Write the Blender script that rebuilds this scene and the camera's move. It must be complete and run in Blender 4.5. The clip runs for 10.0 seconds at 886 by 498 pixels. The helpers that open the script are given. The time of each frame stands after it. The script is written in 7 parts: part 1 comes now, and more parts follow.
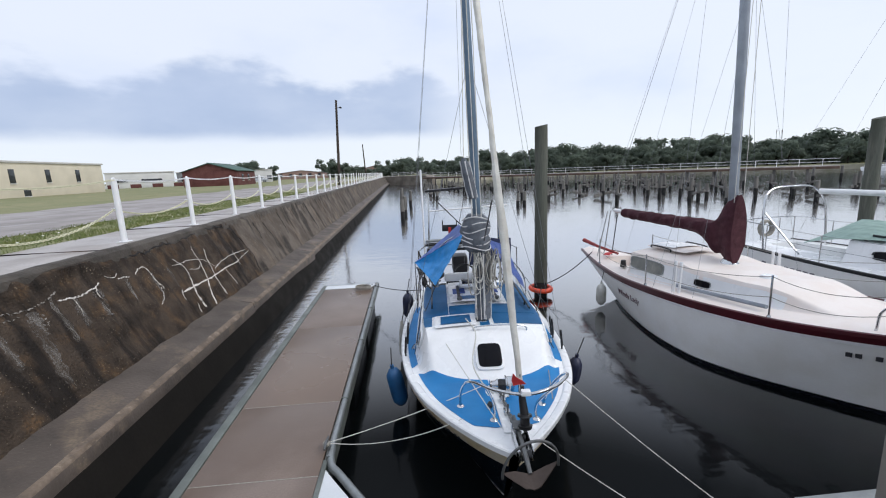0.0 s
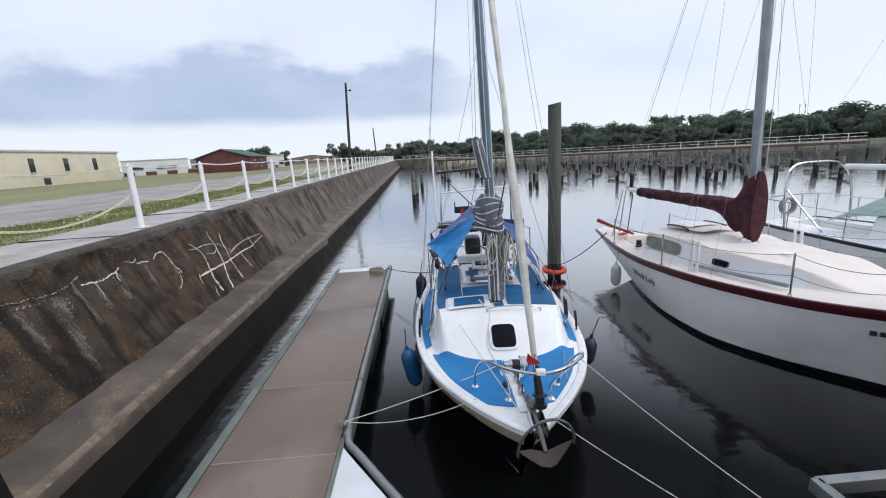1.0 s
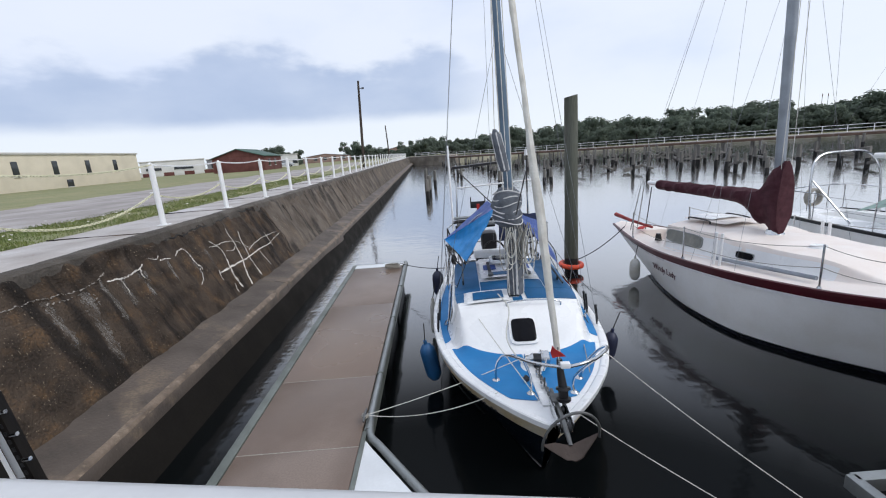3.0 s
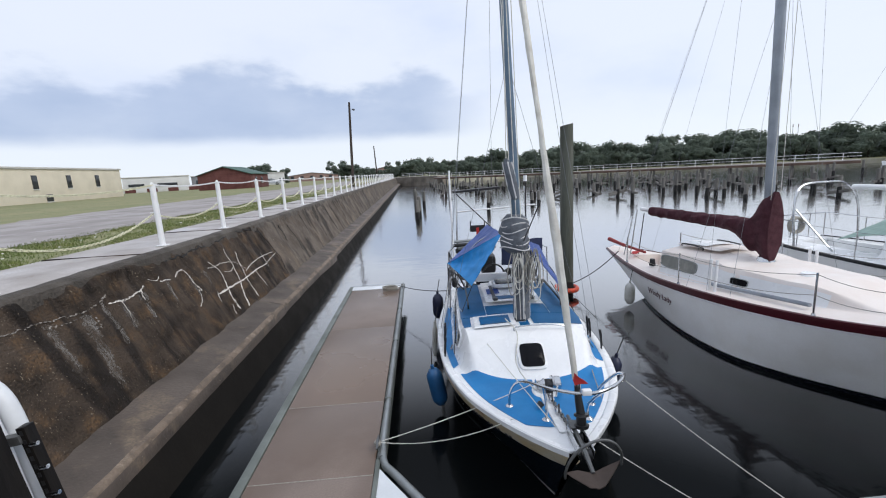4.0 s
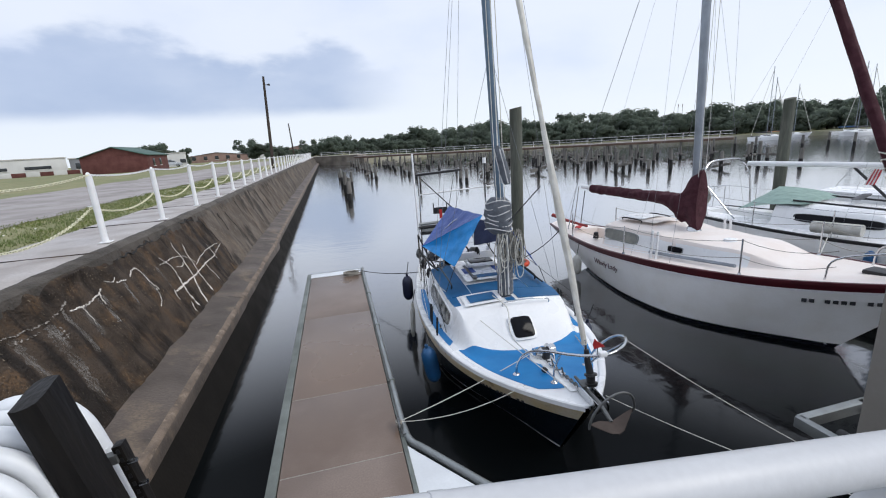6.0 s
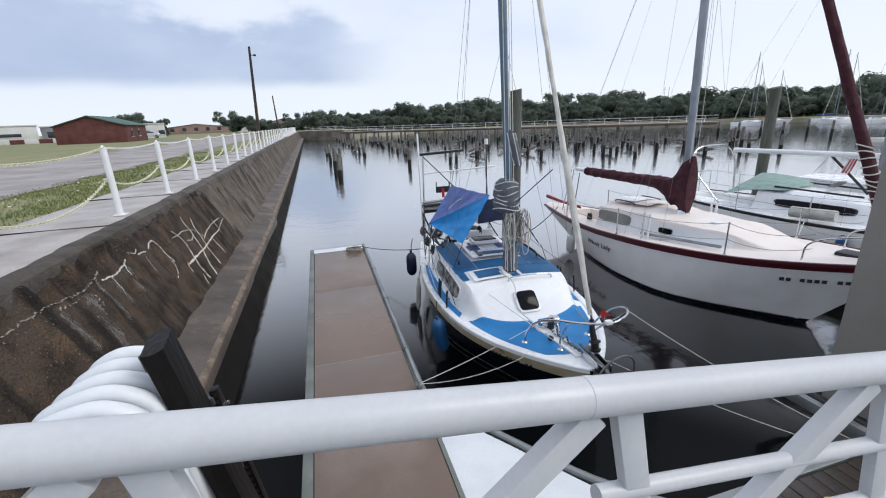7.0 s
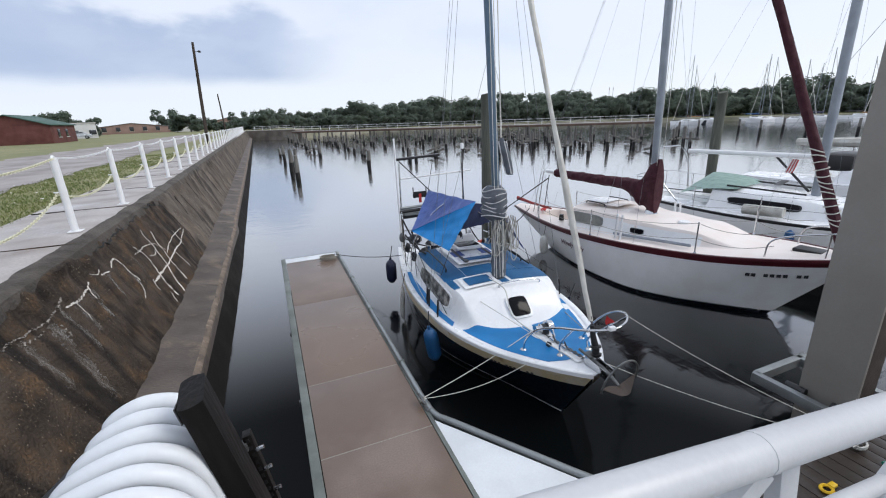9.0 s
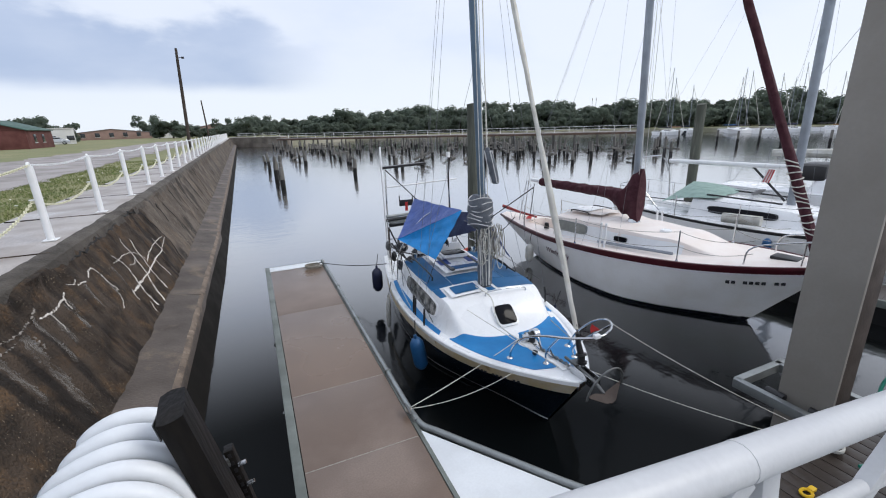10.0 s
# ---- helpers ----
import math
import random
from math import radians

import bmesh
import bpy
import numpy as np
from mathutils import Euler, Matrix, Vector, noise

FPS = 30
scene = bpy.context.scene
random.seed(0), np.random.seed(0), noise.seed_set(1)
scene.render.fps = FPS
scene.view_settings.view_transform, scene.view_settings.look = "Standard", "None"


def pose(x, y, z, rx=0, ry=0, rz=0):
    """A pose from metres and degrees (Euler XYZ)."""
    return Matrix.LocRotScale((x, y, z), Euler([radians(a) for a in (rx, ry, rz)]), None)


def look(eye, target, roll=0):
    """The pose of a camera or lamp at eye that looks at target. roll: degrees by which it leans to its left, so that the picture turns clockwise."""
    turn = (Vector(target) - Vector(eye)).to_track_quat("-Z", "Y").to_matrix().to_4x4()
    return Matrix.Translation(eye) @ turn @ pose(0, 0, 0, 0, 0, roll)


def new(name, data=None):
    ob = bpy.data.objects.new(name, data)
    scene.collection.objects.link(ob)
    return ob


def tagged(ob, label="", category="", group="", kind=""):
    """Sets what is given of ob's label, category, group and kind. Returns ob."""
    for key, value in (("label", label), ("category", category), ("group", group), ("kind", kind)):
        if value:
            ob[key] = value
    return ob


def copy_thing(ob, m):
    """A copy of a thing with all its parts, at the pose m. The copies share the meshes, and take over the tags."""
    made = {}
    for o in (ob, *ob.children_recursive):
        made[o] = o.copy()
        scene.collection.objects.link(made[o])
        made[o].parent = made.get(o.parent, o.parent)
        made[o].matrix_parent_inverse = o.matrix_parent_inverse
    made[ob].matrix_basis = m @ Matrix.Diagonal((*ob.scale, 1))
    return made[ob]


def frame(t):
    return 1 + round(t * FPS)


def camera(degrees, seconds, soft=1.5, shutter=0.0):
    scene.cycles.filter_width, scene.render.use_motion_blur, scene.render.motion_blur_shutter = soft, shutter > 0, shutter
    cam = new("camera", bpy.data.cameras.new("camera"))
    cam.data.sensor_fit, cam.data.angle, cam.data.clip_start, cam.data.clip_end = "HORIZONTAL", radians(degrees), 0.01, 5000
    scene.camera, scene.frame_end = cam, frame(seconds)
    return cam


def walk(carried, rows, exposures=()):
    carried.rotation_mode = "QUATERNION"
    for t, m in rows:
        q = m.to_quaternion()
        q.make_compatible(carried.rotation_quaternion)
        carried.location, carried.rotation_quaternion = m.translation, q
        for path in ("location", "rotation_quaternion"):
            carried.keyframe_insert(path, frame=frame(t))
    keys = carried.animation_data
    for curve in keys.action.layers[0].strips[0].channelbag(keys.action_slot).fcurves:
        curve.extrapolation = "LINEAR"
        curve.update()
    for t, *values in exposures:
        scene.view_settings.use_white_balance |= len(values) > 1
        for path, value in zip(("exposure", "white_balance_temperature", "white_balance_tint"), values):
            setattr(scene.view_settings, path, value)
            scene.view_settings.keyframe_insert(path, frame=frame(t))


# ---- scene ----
cam = camera(93.0, 10.0, soft=1.1)
PATH = [
    (0, (0.232, -0.039, 3.262), (0.382, 1.921, 2.896), -2.3),
    (0.5, (0.223, -0.031, 3.254), (0.341, 1.922, 2.839), -2.7),
    (1, (0.222, -0.014, 3.234), (0.31, 1.935, 2.792), -3.3),
    (1.5, (0.229, 0.005, 3.225), (0.286, 1.952, 2.769), -4.0),
    (2, (0.241, 0.007, 3.219), (0.266, 1.952, 2.756), -4.6),
    (3.5, (0.02, -0.013, 3.193), (0.065, 1.94, 2.769), -3.6),
    (4, (-0.16, -0.043, 3.294), (-0.057, 1.921, 2.931), -3.1),
    (4.5, (-0.351, 0.027, 3.344), (-0.155, 1.996, 3.051), -2.7),
    (5, (-0.578, 0.072, 3.415), (-0.267, 2.029, 3.146), -3.0),
    (5.5, (-0.858, 0.018, 3.449), (-0.458, 1.942, 3.078), -3.6),
    (6.8, (-1.447, -0.288, 3.506), (-0.938, 1.559, 2.932), -2.6),
    (7, (-1.555, -0.32, 3.546), (-1.038, 1.522, 2.962), -2.2),
    (7.5, (-1.745, -0.282, 3.613), (-1.192, 1.543, 3.011), -2.0),
    (8, (-1.867, -0.121, 3.639), (-1.264, 1.687, 3.031), -2.0),
    (8.5, (-1.929, -0.05, 3.666), (-1.272, 1.739, 3.058), -2.1),
    (9, (-1.977, -0.053, 3.685), (-1.269, 1.719, 3.088), -2.2),
    (9.5, (-1.986, -0.056, 3.692), (-1.235, 1.705, 3.112), -2.0),
    (10, (-1.976, -0.051, 3.696), (-1.203, 1.705, 3.132), -1.7),
]
walk(cam, [(t, look(eye, target, roll)) for t, eye, target, roll in PATH])

# ---- world and sun ----
def build_world():
    w = bpy.data.worlds.new("overcast_sky")
    scene.world = w
    w.use_nodes = True
    nt = w.node_tree
    nt.nodes.clear()
    N, L = nt.nodes.new, nt.links.new

    def math(op, a, b=None, c=None, clamp=False):
        n = N("ShaderNodeMath")
        n.operation, n.use_clamp = op, clamp
        for i, v in enumerate((a, b, c)):
            if v is None:
                continue
            if isinstance(v, (int, float)):
                n.inputs[i].default_value = v
            else:
                L(v, n.inputs[i])
        return n.outputs[0]

    def ramp(v, lo, hi):
        n = N("ShaderNodeMapRange")
        n.interpolation_type = "SMOOTHSTEP"
        L(v, n.inputs[0])
        n.inputs[1].default_value, n.inputs[2].default_value = lo, hi
        return n.outputs[0]

    def mix(f, a, b):
        n = N("ShaderNodeMix")
        n.data_type = "RGBA"
        if isinstance(f, float):
            n.inputs[0].default_value = f
        else:
            L(f, n.inputs[0])
        for i, v in ((6, a), (7, b)):
            if isinstance(v, tuple):
                n.inputs[i].default_value = (*v, 1)
            else:
                L(v, n.inputs[i])
        return n.outputs[2]

    tc = N("ShaderNodeTexCoord")
    sep = N("ShaderNodeSeparateXYZ")
    L(tc.outputs["Generated"], sep.inputs[0])
    x, y, z = sep.outputs
    az = math("ARCTAN2", x, y)
    el = math("ARCSINE", z)
    comb = N("ShaderNodeCombineXYZ")
    L(az, comb.inputs[0])
    L(math("MULTIPLY", el, 2.2), comb.inputs[1])
    n1 = N("ShaderNodeTexNoise")
    n1.inputs["Scale"].default_value, n1.inputs["Detail"].default_value = 6.5, 7.0
    L(comb.outputs[0], n1.inputs["Vector"])
    n2 = N("ShaderNodeTexNoise")
    n2.inputs["Scale"].default_value, n2.inputs["Detail"].default_value = 2.1, 5.0
    L(comb.outputs[0], n2.inputs["Vector"])

    def bump(at, width, height):
        d = math("DIVIDE", math("SUBTRACT", az, at), width)
        return math("MULTIPLY", math("EXPONENT", math("MULTIPLY", math("MULTIPLY", d, d), -1.0)), height)

    top = math("ADD", math("ADD", bump(-0.37, 0.15, 0.09), bump(0.0, 0.12, 0.075)), 0.155)
    top = math("ADD", top, bump(-0.72, 0.2, 0.035))
    top = math("ADD", top, math("MULTIPLY", math("SUBTRACT", n1.outputs[0], 0.5), 0.17))
    over = math("SUBTRACT", el, top)
    bank = math("MULTIPLY", ramp(math("ADD", el, math("MULTIPLY", math("SUBTRACT", n1.outputs[0], 0.5), 0.02)), 0.068, 0.1),
                math("SUBTRACT", 1.0, ramp(over, -0.035, 0.014)))
    bank = math("MULTIPLY", bank, math("SUBTRACT", 1.0, ramp(az, -0.02, 0.22)))
    bank = math("MULTIPLY", bank, math("ADD", 0.5, math("MULTIPLY", n1.outputs[0], 0.75)), clamp=True)
    thin = ramp(n2.outputs[0], 0.42, 0.75)
    sky = N("ShaderNodeTexSky")
    sky.sky_type, sky.sun_disc = "NISHITA", False
    sky.sun_elevation, sky.sun_rotation = radians(42), radians(70)
    clear = N("ShaderNodeMix")
    clear.data_type, clear.blend_type = "RGBA", "MULTIPLY"
    clear.inputs[0].default_value = 1.0
    L(sky.outputs[0], clear.inputs[6])
    clear.inputs[7].default_value = (0.1, 0.1, 0.1, 1)
    cloud = mix(thin, (0.775, 0.835, 0.955), (0.65, 0.735, 0.94))
    low = mix(ramp(el, 0.02, 0.16), (0.80, 0.865, 0.955), cloud)
    low = mix(bank, low, (0.435, 0.53, 0.73))
    full = mix(0.93, clear.outputs[2], low)
    bg = N("ShaderNodeBackground")
    L(full, bg.inputs[0])
    bg.inputs[1].default_value = 1.1
    out = N("ShaderNodeOutputWorld")
    L(bg.outputs[0], out.inputs[0])


build_world()
sun = new("sun", bpy.data.lights.new("sun", "SUN"))
sun.data.energy, sun.data.angle, sun.data.color = 1.7, radians(30), (1.0, 0.96, 0.9)
sun.matrix_world = look((40, -15, 45), (0, 10, 0))


# ---- materials ----
def mat(name, color, rough=0.6, metal=0.0, vary=0.25, scale=3.0, fine=40.0, bump=0.1, second=None, spread=(0.4, 0.65), coat=0.0,
        third=None, third_scale=1.0, third_spread=(0.55, 0.7), stretch=(1, 1, 1), alpha=1.0, piece=0.0, dist=0.01, streak=None, speck=None):
    m = bpy.data.materials.new(name)
    m.use_nodes = True
    nt = m.node_tree
    N, L = nt.nodes.new, nt.links.new
    p = nt.nodes["Principled BSDF"]
    tc = N("ShaderNodeTexCoord")
    mp = N("ShaderNodeMapping")
    mp.inputs["Scale"].default_value = stretch
    L(tc.outputs["Object"], mp.inputs[0])

    def tex(s, detail=6.0):
        n = N("ShaderNodeTexNoise")
        n.inputs["Scale"].default_value, n.inputs["Detail"].default_value = s, detail
        L(mp.outputs[0], n.inputs["Vector"])
        return n.outputs[0]

    def rng(v, a, b, c=0.0, d=1.0):
        n = N("ShaderNodeMapRange")
        L(v, n.inputs[0])
        for i, q in enumerate((a, b, c, d)):
            n.inputs[i + 1].default_value = q
        return n.outputs[0]

    def mixc(f, a, b, mode="MIX"):
        n = N("ShaderNodeMix")
        n.data_type, n.blend_type = "RGBA", mode
        L(f, n.inputs[0]) if not isinstance(f, float) else None
        if isinstance(f, float):
            n.inputs[0].default_value = f
        for i, v in ((6, a), (7, b)):
            if isinstance(v, tuple):
                n.inputs[i].default_value = (*v[:3], 1)
            else:
                L(v, n.inputs[i])
        return n.outputs[2]

    big, small = tex(scale), tex(fine, 3.0)
    dark = tuple(c * (1 - vary) for c in color)
    col = mixc(rng(big, *spread), color, second or dark)
    if third:
        col = mixc(rng(tex(third_scale), *third_spread), col, third)
    col = mixc(rng(small, 0.3, 0.7, 0.0, min(1.0, vary * 1.6)), col, tuple(c * 0.72 for c in color))
    if streak:
        ms = N("ShaderNodeMapping")
        ms.inputs["Scale"].default_value = streak[1]
        L(tc.outputs["Object"], ms.inputs[0])
        ns = N("ShaderNodeTexNoise")
        ns.inputs["Scale"].default_value, ns.inputs["Detail"].default_value = 1.0, 5.0
        L(ms.outputs[0], ns.inputs["Vector"])
        col = mixc(rng(ns.outputs[0], *streak[2], 0.0, streak[3]), col, streak[0])
    if speck:
        few = N("ShaderNodeMath")
        few.operation = "MULTIPLY"
        L(rng(tex(speck[1], 2.0), *speck[2], 0.0, 0.9), few.inputs[0])
        L(rng(tex(1.3, 4.0), 0.40, 0.66), few.inputs[1])
        col = mixc(few.outputs[0], col, speck[0])
    if piece:
        oi = N("ShaderNodeObjectInfo")
        col = mixc(rng(oi.outputs["Random"], 0, 1, 0, piece), col, tuple(c * 0.4 for c in color))
    L(col, p.inputs["Base Color"])
    L(rng(big, 0.3, 0.7, max(0.02, rough * 0.85), min(1, rough * 1.15)), p.inputs["Roughness"])
    p.inputs["Metallic"].default_value = metal
    p.inputs["Coat Weight"].default_value = coat
    p.inputs["Alpha"].default_value = alpha
    if bump:
        b = N("ShaderNodeBump")
        b.inputs["Strength"].default_value, b.inputs["Distance"].default_value = bump, dist
        add = N("ShaderNodeMath")
        L(small, add.inputs[0])
        L(big, add.inputs[1])
        L(add.outputs[0], b.inputs["Height"])
        L(b.outputs[0], p.inputs["Normal"])
    return m


def water_material():
    m = bpy.data.materials.new("harbour_water")
    m.use_nodes = True
    nt = m.node_tree
    N, L = nt.nodes.new, nt.links.new
    nt.nodes.remove(nt.nodes["Principled BSDF"])
    body = N("ShaderNodeBsdfDiffuse")
    body.inputs["Color"].default_value = (0.004, 0.005, 0.0055, 1)
    gloss = N("ShaderNodeBsdfGlossy")
    gloss.inputs["Roughness"].default_value = 0.10
    facing = N("ShaderNodeLayerWeight")
    facing.inputs["Blend"].default_value = 0.5
    grow = N("ShaderNodeMapRange")
    grow.interpolation_type = "SMOOTHSTEP"
    for q, v in enumerate((0.41, 0.88, 0.012, 0.95)):
        grow.inputs[q + 1].default_value = v
    L(facing.outputs["Facing"], grow.inputs[0])
    both = N("ShaderNodeMixShader")
    L(grow.outputs[0], both.inputs[0])
    L(body.outputs[0], both.inputs[1])
    L(gloss.outputs[0], both.inputs[2])
    L(both.outputs[0], nt.nodes["Material Output"].inputs["Surface"])
    tc = N("ShaderNodeTexCoord")
    hs = []
    for s, st, w in ((3.2, (1, 0.45, 1), 0.5), (0.55, (1, 0.6, 1), 1.0), (11.0, (1, 0.6, 1), 0.12), (2.0, (0.3, 2.4, 1), 0.42)):
        mp = N("ShaderNodeMapping")
        mp.inputs["Scale"].default_value = st
        L(tc.outputs["Object"], mp.inputs[0])
        n = N("ShaderNodeTexNoise")
        n.inputs["Scale"].default_value, n.inputs["Detail"].default_value = s, 2.0
        L(mp.outputs[0], n.inputs["Vector"])
        k = N("ShaderNodeMath")
        k.operation = "MULTIPLY"
        k.inputs[1].default_value = w
        L(n.outputs[0], k.inputs[0])
        hs.append(k.outputs[0])
    a = N("ShaderNodeMath")
    L(hs[0], a.inputs[0])
    L(hs[1], a.inputs[1])
    a2 = N("ShaderNodeMath")
    L(a.outputs[0], a2.inputs[0])
    L(hs[2], a2.inputs[1])
    a3 = N("ShaderNodeMath")
    L(a2.outputs[0], a3.inputs[0])
    L(hs[3], a3.inputs[1])
    b = N("ShaderNodeBump")
    b.inputs["Strength"].default_value, b.inputs["Distance"].default_value = 0.16, 0.06
    L(a3.outputs[0], b.inputs["Height"])
    L(b.outputs[0], gloss.inputs["Normal"])
    return m


M = {}
M["water"] = water_material()
M["concrete_walk"] = mat("wet_concrete_walk", (0.44, 0.40, 0.375), 0.45, vary=0.6, scale=1.3, fine=30, bump=0.25, second=(0.21, 0.165, 0.135), spread=(0.44, 0.68), third=(0.60, 0.59, 0.60), third_scale=0.9)
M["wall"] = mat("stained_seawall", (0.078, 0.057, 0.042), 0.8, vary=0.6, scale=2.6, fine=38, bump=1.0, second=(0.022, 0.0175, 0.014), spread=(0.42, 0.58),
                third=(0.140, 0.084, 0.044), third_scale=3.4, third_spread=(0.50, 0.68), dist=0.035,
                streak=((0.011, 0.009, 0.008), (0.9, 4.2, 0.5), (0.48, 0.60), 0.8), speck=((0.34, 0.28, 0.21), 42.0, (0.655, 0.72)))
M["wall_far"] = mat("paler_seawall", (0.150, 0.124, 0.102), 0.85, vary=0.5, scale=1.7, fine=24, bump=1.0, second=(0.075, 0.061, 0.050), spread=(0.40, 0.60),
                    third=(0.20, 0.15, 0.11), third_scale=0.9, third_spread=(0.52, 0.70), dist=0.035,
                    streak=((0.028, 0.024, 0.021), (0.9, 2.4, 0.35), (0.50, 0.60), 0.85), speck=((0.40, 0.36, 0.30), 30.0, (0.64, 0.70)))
M["rim"] = mat("broken_rim", (0.1, 0.085, 0.07), 0.85, vary=0.5, scale=2.5, fine=30, bump=1.0, second=(0.04, 0.035, 0.03), dist=0.03)
M["cap"] = mat("cap_stone", (0.130, 0.104, 0.087), 0.62, vary=0.5, scale=1.3, fine=34, bump=0.7, second=(0.055, 0.046, 0.040), piece=0.25,
               third=(0.23, 0.175, 0.125), third_scale=2.2, speck=((0.4, 0.35, 0.28), 40.0, (0.72, 0.78)))
M["cap_edge"] = mat("worn_cap_edge", (0.20, 0.15, 0.112), 0.8, vary=0.5, scale=5.0, fine=40, bump=0.9, second=(0.085, 0.068, 0.056), third=(0.30, 0.235, 0.175), third_scale=9.0)
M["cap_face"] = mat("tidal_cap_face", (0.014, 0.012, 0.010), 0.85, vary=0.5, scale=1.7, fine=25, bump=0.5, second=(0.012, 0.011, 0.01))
def crust(name, color, rough, thresh, size, top=1.0, stretch=(1, 1, 1), **kw):
    """A mineral crust that breaks off unevenly, so that the wall shows through it."""
    m = mat(name, color, rough, **kw)
    nt = m.node_tree
    N, L = nt.nodes.new, nt.links.new
    tc, mp, n, r = N("ShaderNodeTexCoord"), N("ShaderNodeMapping"), N("ShaderNodeTexNoise"), N("ShaderNodeMapRange")
    mp.inputs["Scale"].default_value = stretch
    L(tc.outputs["Object"], mp.inputs[0])
    L(mp.outputs[0], n.inputs["Vector"])
    n.inputs["Scale"].default_value, n.inputs["Detail"].default_value = size, 6.0
    L(n.outputs[0], r.inputs[0])
    for i, q in enumerate((*thresh, 0.0, top)):
        r.inputs[i + 1].default_value = q
    L(r.outputs[0], nt.nodes["Principled BSDF"].inputs["Alpha"])
    return m


M["lime"] = crust("lime_seep", (0.74, 0.70, 0.65), 0.85, (0.33, 0.44), 24.0, vary=0.3, scale=8, fine=60, bump=0.6)
M["lime_wash"] = crust("dull_lime_crust", (0.33, 0.30, 0.27), 0.85, (0.42, 0.56), 26.0, vary=0.4, scale=8, fine=60, bump=0.6)
M["lime_grey"] = crust("grey_lime_wash", (0.24, 0.22, 0.20), 0.85, (0.36, 0.72), 5.0, 0.75, (1, 3.2, 0.55), vary=0.4, scale=5, fine=50, bump=0.3, second=(0.13, 0.115, 0.10))
M["grass"] = mat("lawn_soil", (0.19, 0.20, 0.085), 0.95, vary=0.4, scale=0.25, fine=9, bump=0.5, second=(0.29, 0.265, 0.14), third=(0.13, 0.165, 0.05), third_scale=0.9)
M["blade"] = mat("grass_blade", (0.12, 0.16, 0.045), 0.8, vary=0.4, scale=1.5, fine=20, bump=0.0, second=(0.18, 0.2, 0.05))
M["clover"] = mat("clover_flower", (0.75, 0.75, 0.7), 0.8, bump=0)
M["gravel"] = mat("gravel_road", (0.36, 0.33, 0.32), 0.9, vary=0.35, scale=0.5, fine=14, bump=0.5, second=(0.22, 0.2, 0.19), third=(0.38, 0.36, 0.36), third_scale=1.5)
M["white_paint"] = mat("white_paint", (0.84, 0.85, 0.86), 0.45, vary=0.1, scale=4, fine=50, bump=0.1)
M["chain"] = mat("plastic_chain", (0.76, 0.74, 0.54), 0.5, vary=0.2, scale=6, fine=50, bump=0.05)
M["board"] = mat("composite_board", (0.195, 0.138, 0.103), 0.30, vary=0.3, scale=0.8, fine=60, bump=0.15, second=(0.145, 0.10, 0.078), third=(0.25, 0.19, 0.155), third_scale=0.8, piece=0.2)
M["alu"] = mat("weathered_aluminium", (0.34, 0.36, 0.36), 0.45, 0.7, vary=0.25, scale=3, fine=40, bump=0.15)
M["alu_green"] = mat("damp_aluminium", (0.2, 0.22, 0.2), 0.5, 0.4, vary=0.35, scale=3, fine=40, bump=0.15)
M["float"] = mat("black_float", (0.012, 0.012, 0.013), 0.5, vary=0.3, bump=0.2)
M["gusset"] = mat("white_gusset_sheet", (0.72, 0.75, 0.78), 0.35, vary=0.12, scale=2, fine=40, bump=0.05)
M["gel"] = mat("white_gelcoat", (0.85, 0.86, 0.87), 0.28, vary=0.07, scale=2.5, fine=30, bump=0.02, coat=0.3)
M["gel_old"] = mat("chalky_gelcoat", (0.86, 0.86, 0.86), 0.35, vary=0.06, scale=2.0, fine=30, bump=0.03, second=(0.80, 0.79, 0.77), coat=0.1)
M["gel_pink"] = mat("faded_deck", (0.82, 0.76, 0.72), 0.5, vary=0.1, scale=3.0, fine=60, bump=0.06, second=(0.78, 0.70, 0.65))
M["blue"] = mat("blue_nonskid", (0.005, 0.20, 0.50), 0.55, vary=0.15, scale=2.5, fine=160, bump=0.15, second=(0.004, 0.165, 0.43), dist=0.003)
M["blue_top"] = mat("wet_blue_deck", (0.003, 0.105, 0.27), 0.42, vary=0.25, scale=2.5, fine=160, bump=0.1, second=(0.003, 0.075, 0.19), dist=0.003)
M["navy"] = mat("navy_topsides", (0.006, 0.012, 0.022), 0.16, vary=0.3, scale=3, fine=30, bump=0.02, coat=0.5)
M["cream"] = mat("yellowed_rub_band", (0.62, 0.50, 0.30), 0.45, vary=0.2, scale=5, fine=40, bump=0.05, second=(0.66, 0.6, 0.5), third=(0.3, 0.17, 0.06), third_scale=6, third_spread=(0.62, 0.75))
M["antifoul"] = mat("black_antifouling", (0.012, 0.01, 0.01), 0.7, vary=0.3, bump=0.2)
M["maroon"] = mat("maroon_stripe", (0.075, 0.009, 0.016), 0.35, vary=0.2, bump=0.03)
M["maroon_cloth"] = mat("maroon_canvas", (0.060, 0.009, 0.018), 0.9, vary=0.4, scale=9, fine=120, bump=0.5, dist=0.02)
# two blues for one cloth: lit and shaded folds painted as colour
M["tarp_light"] = mat("lit_blue_tarp", (0.003, 0.29, 0.74), 0.45, vary=0.25, scale=6, fine=70, bump=0.5, dist=0.02)
M["tarp_dark"] = mat("shaded_blue_tarp", (0.035, 0.085, 0.33), 0.55, vary=0.3, scale=5, fine=70, bump=0.5, dist=0.02)
M["tarp_navy"] = mat("navy_awning", (0.012, 0.022, 0.075), 0.7, vary=0.3, scale=5, fine=70, bump=0.4, dist=0.02)
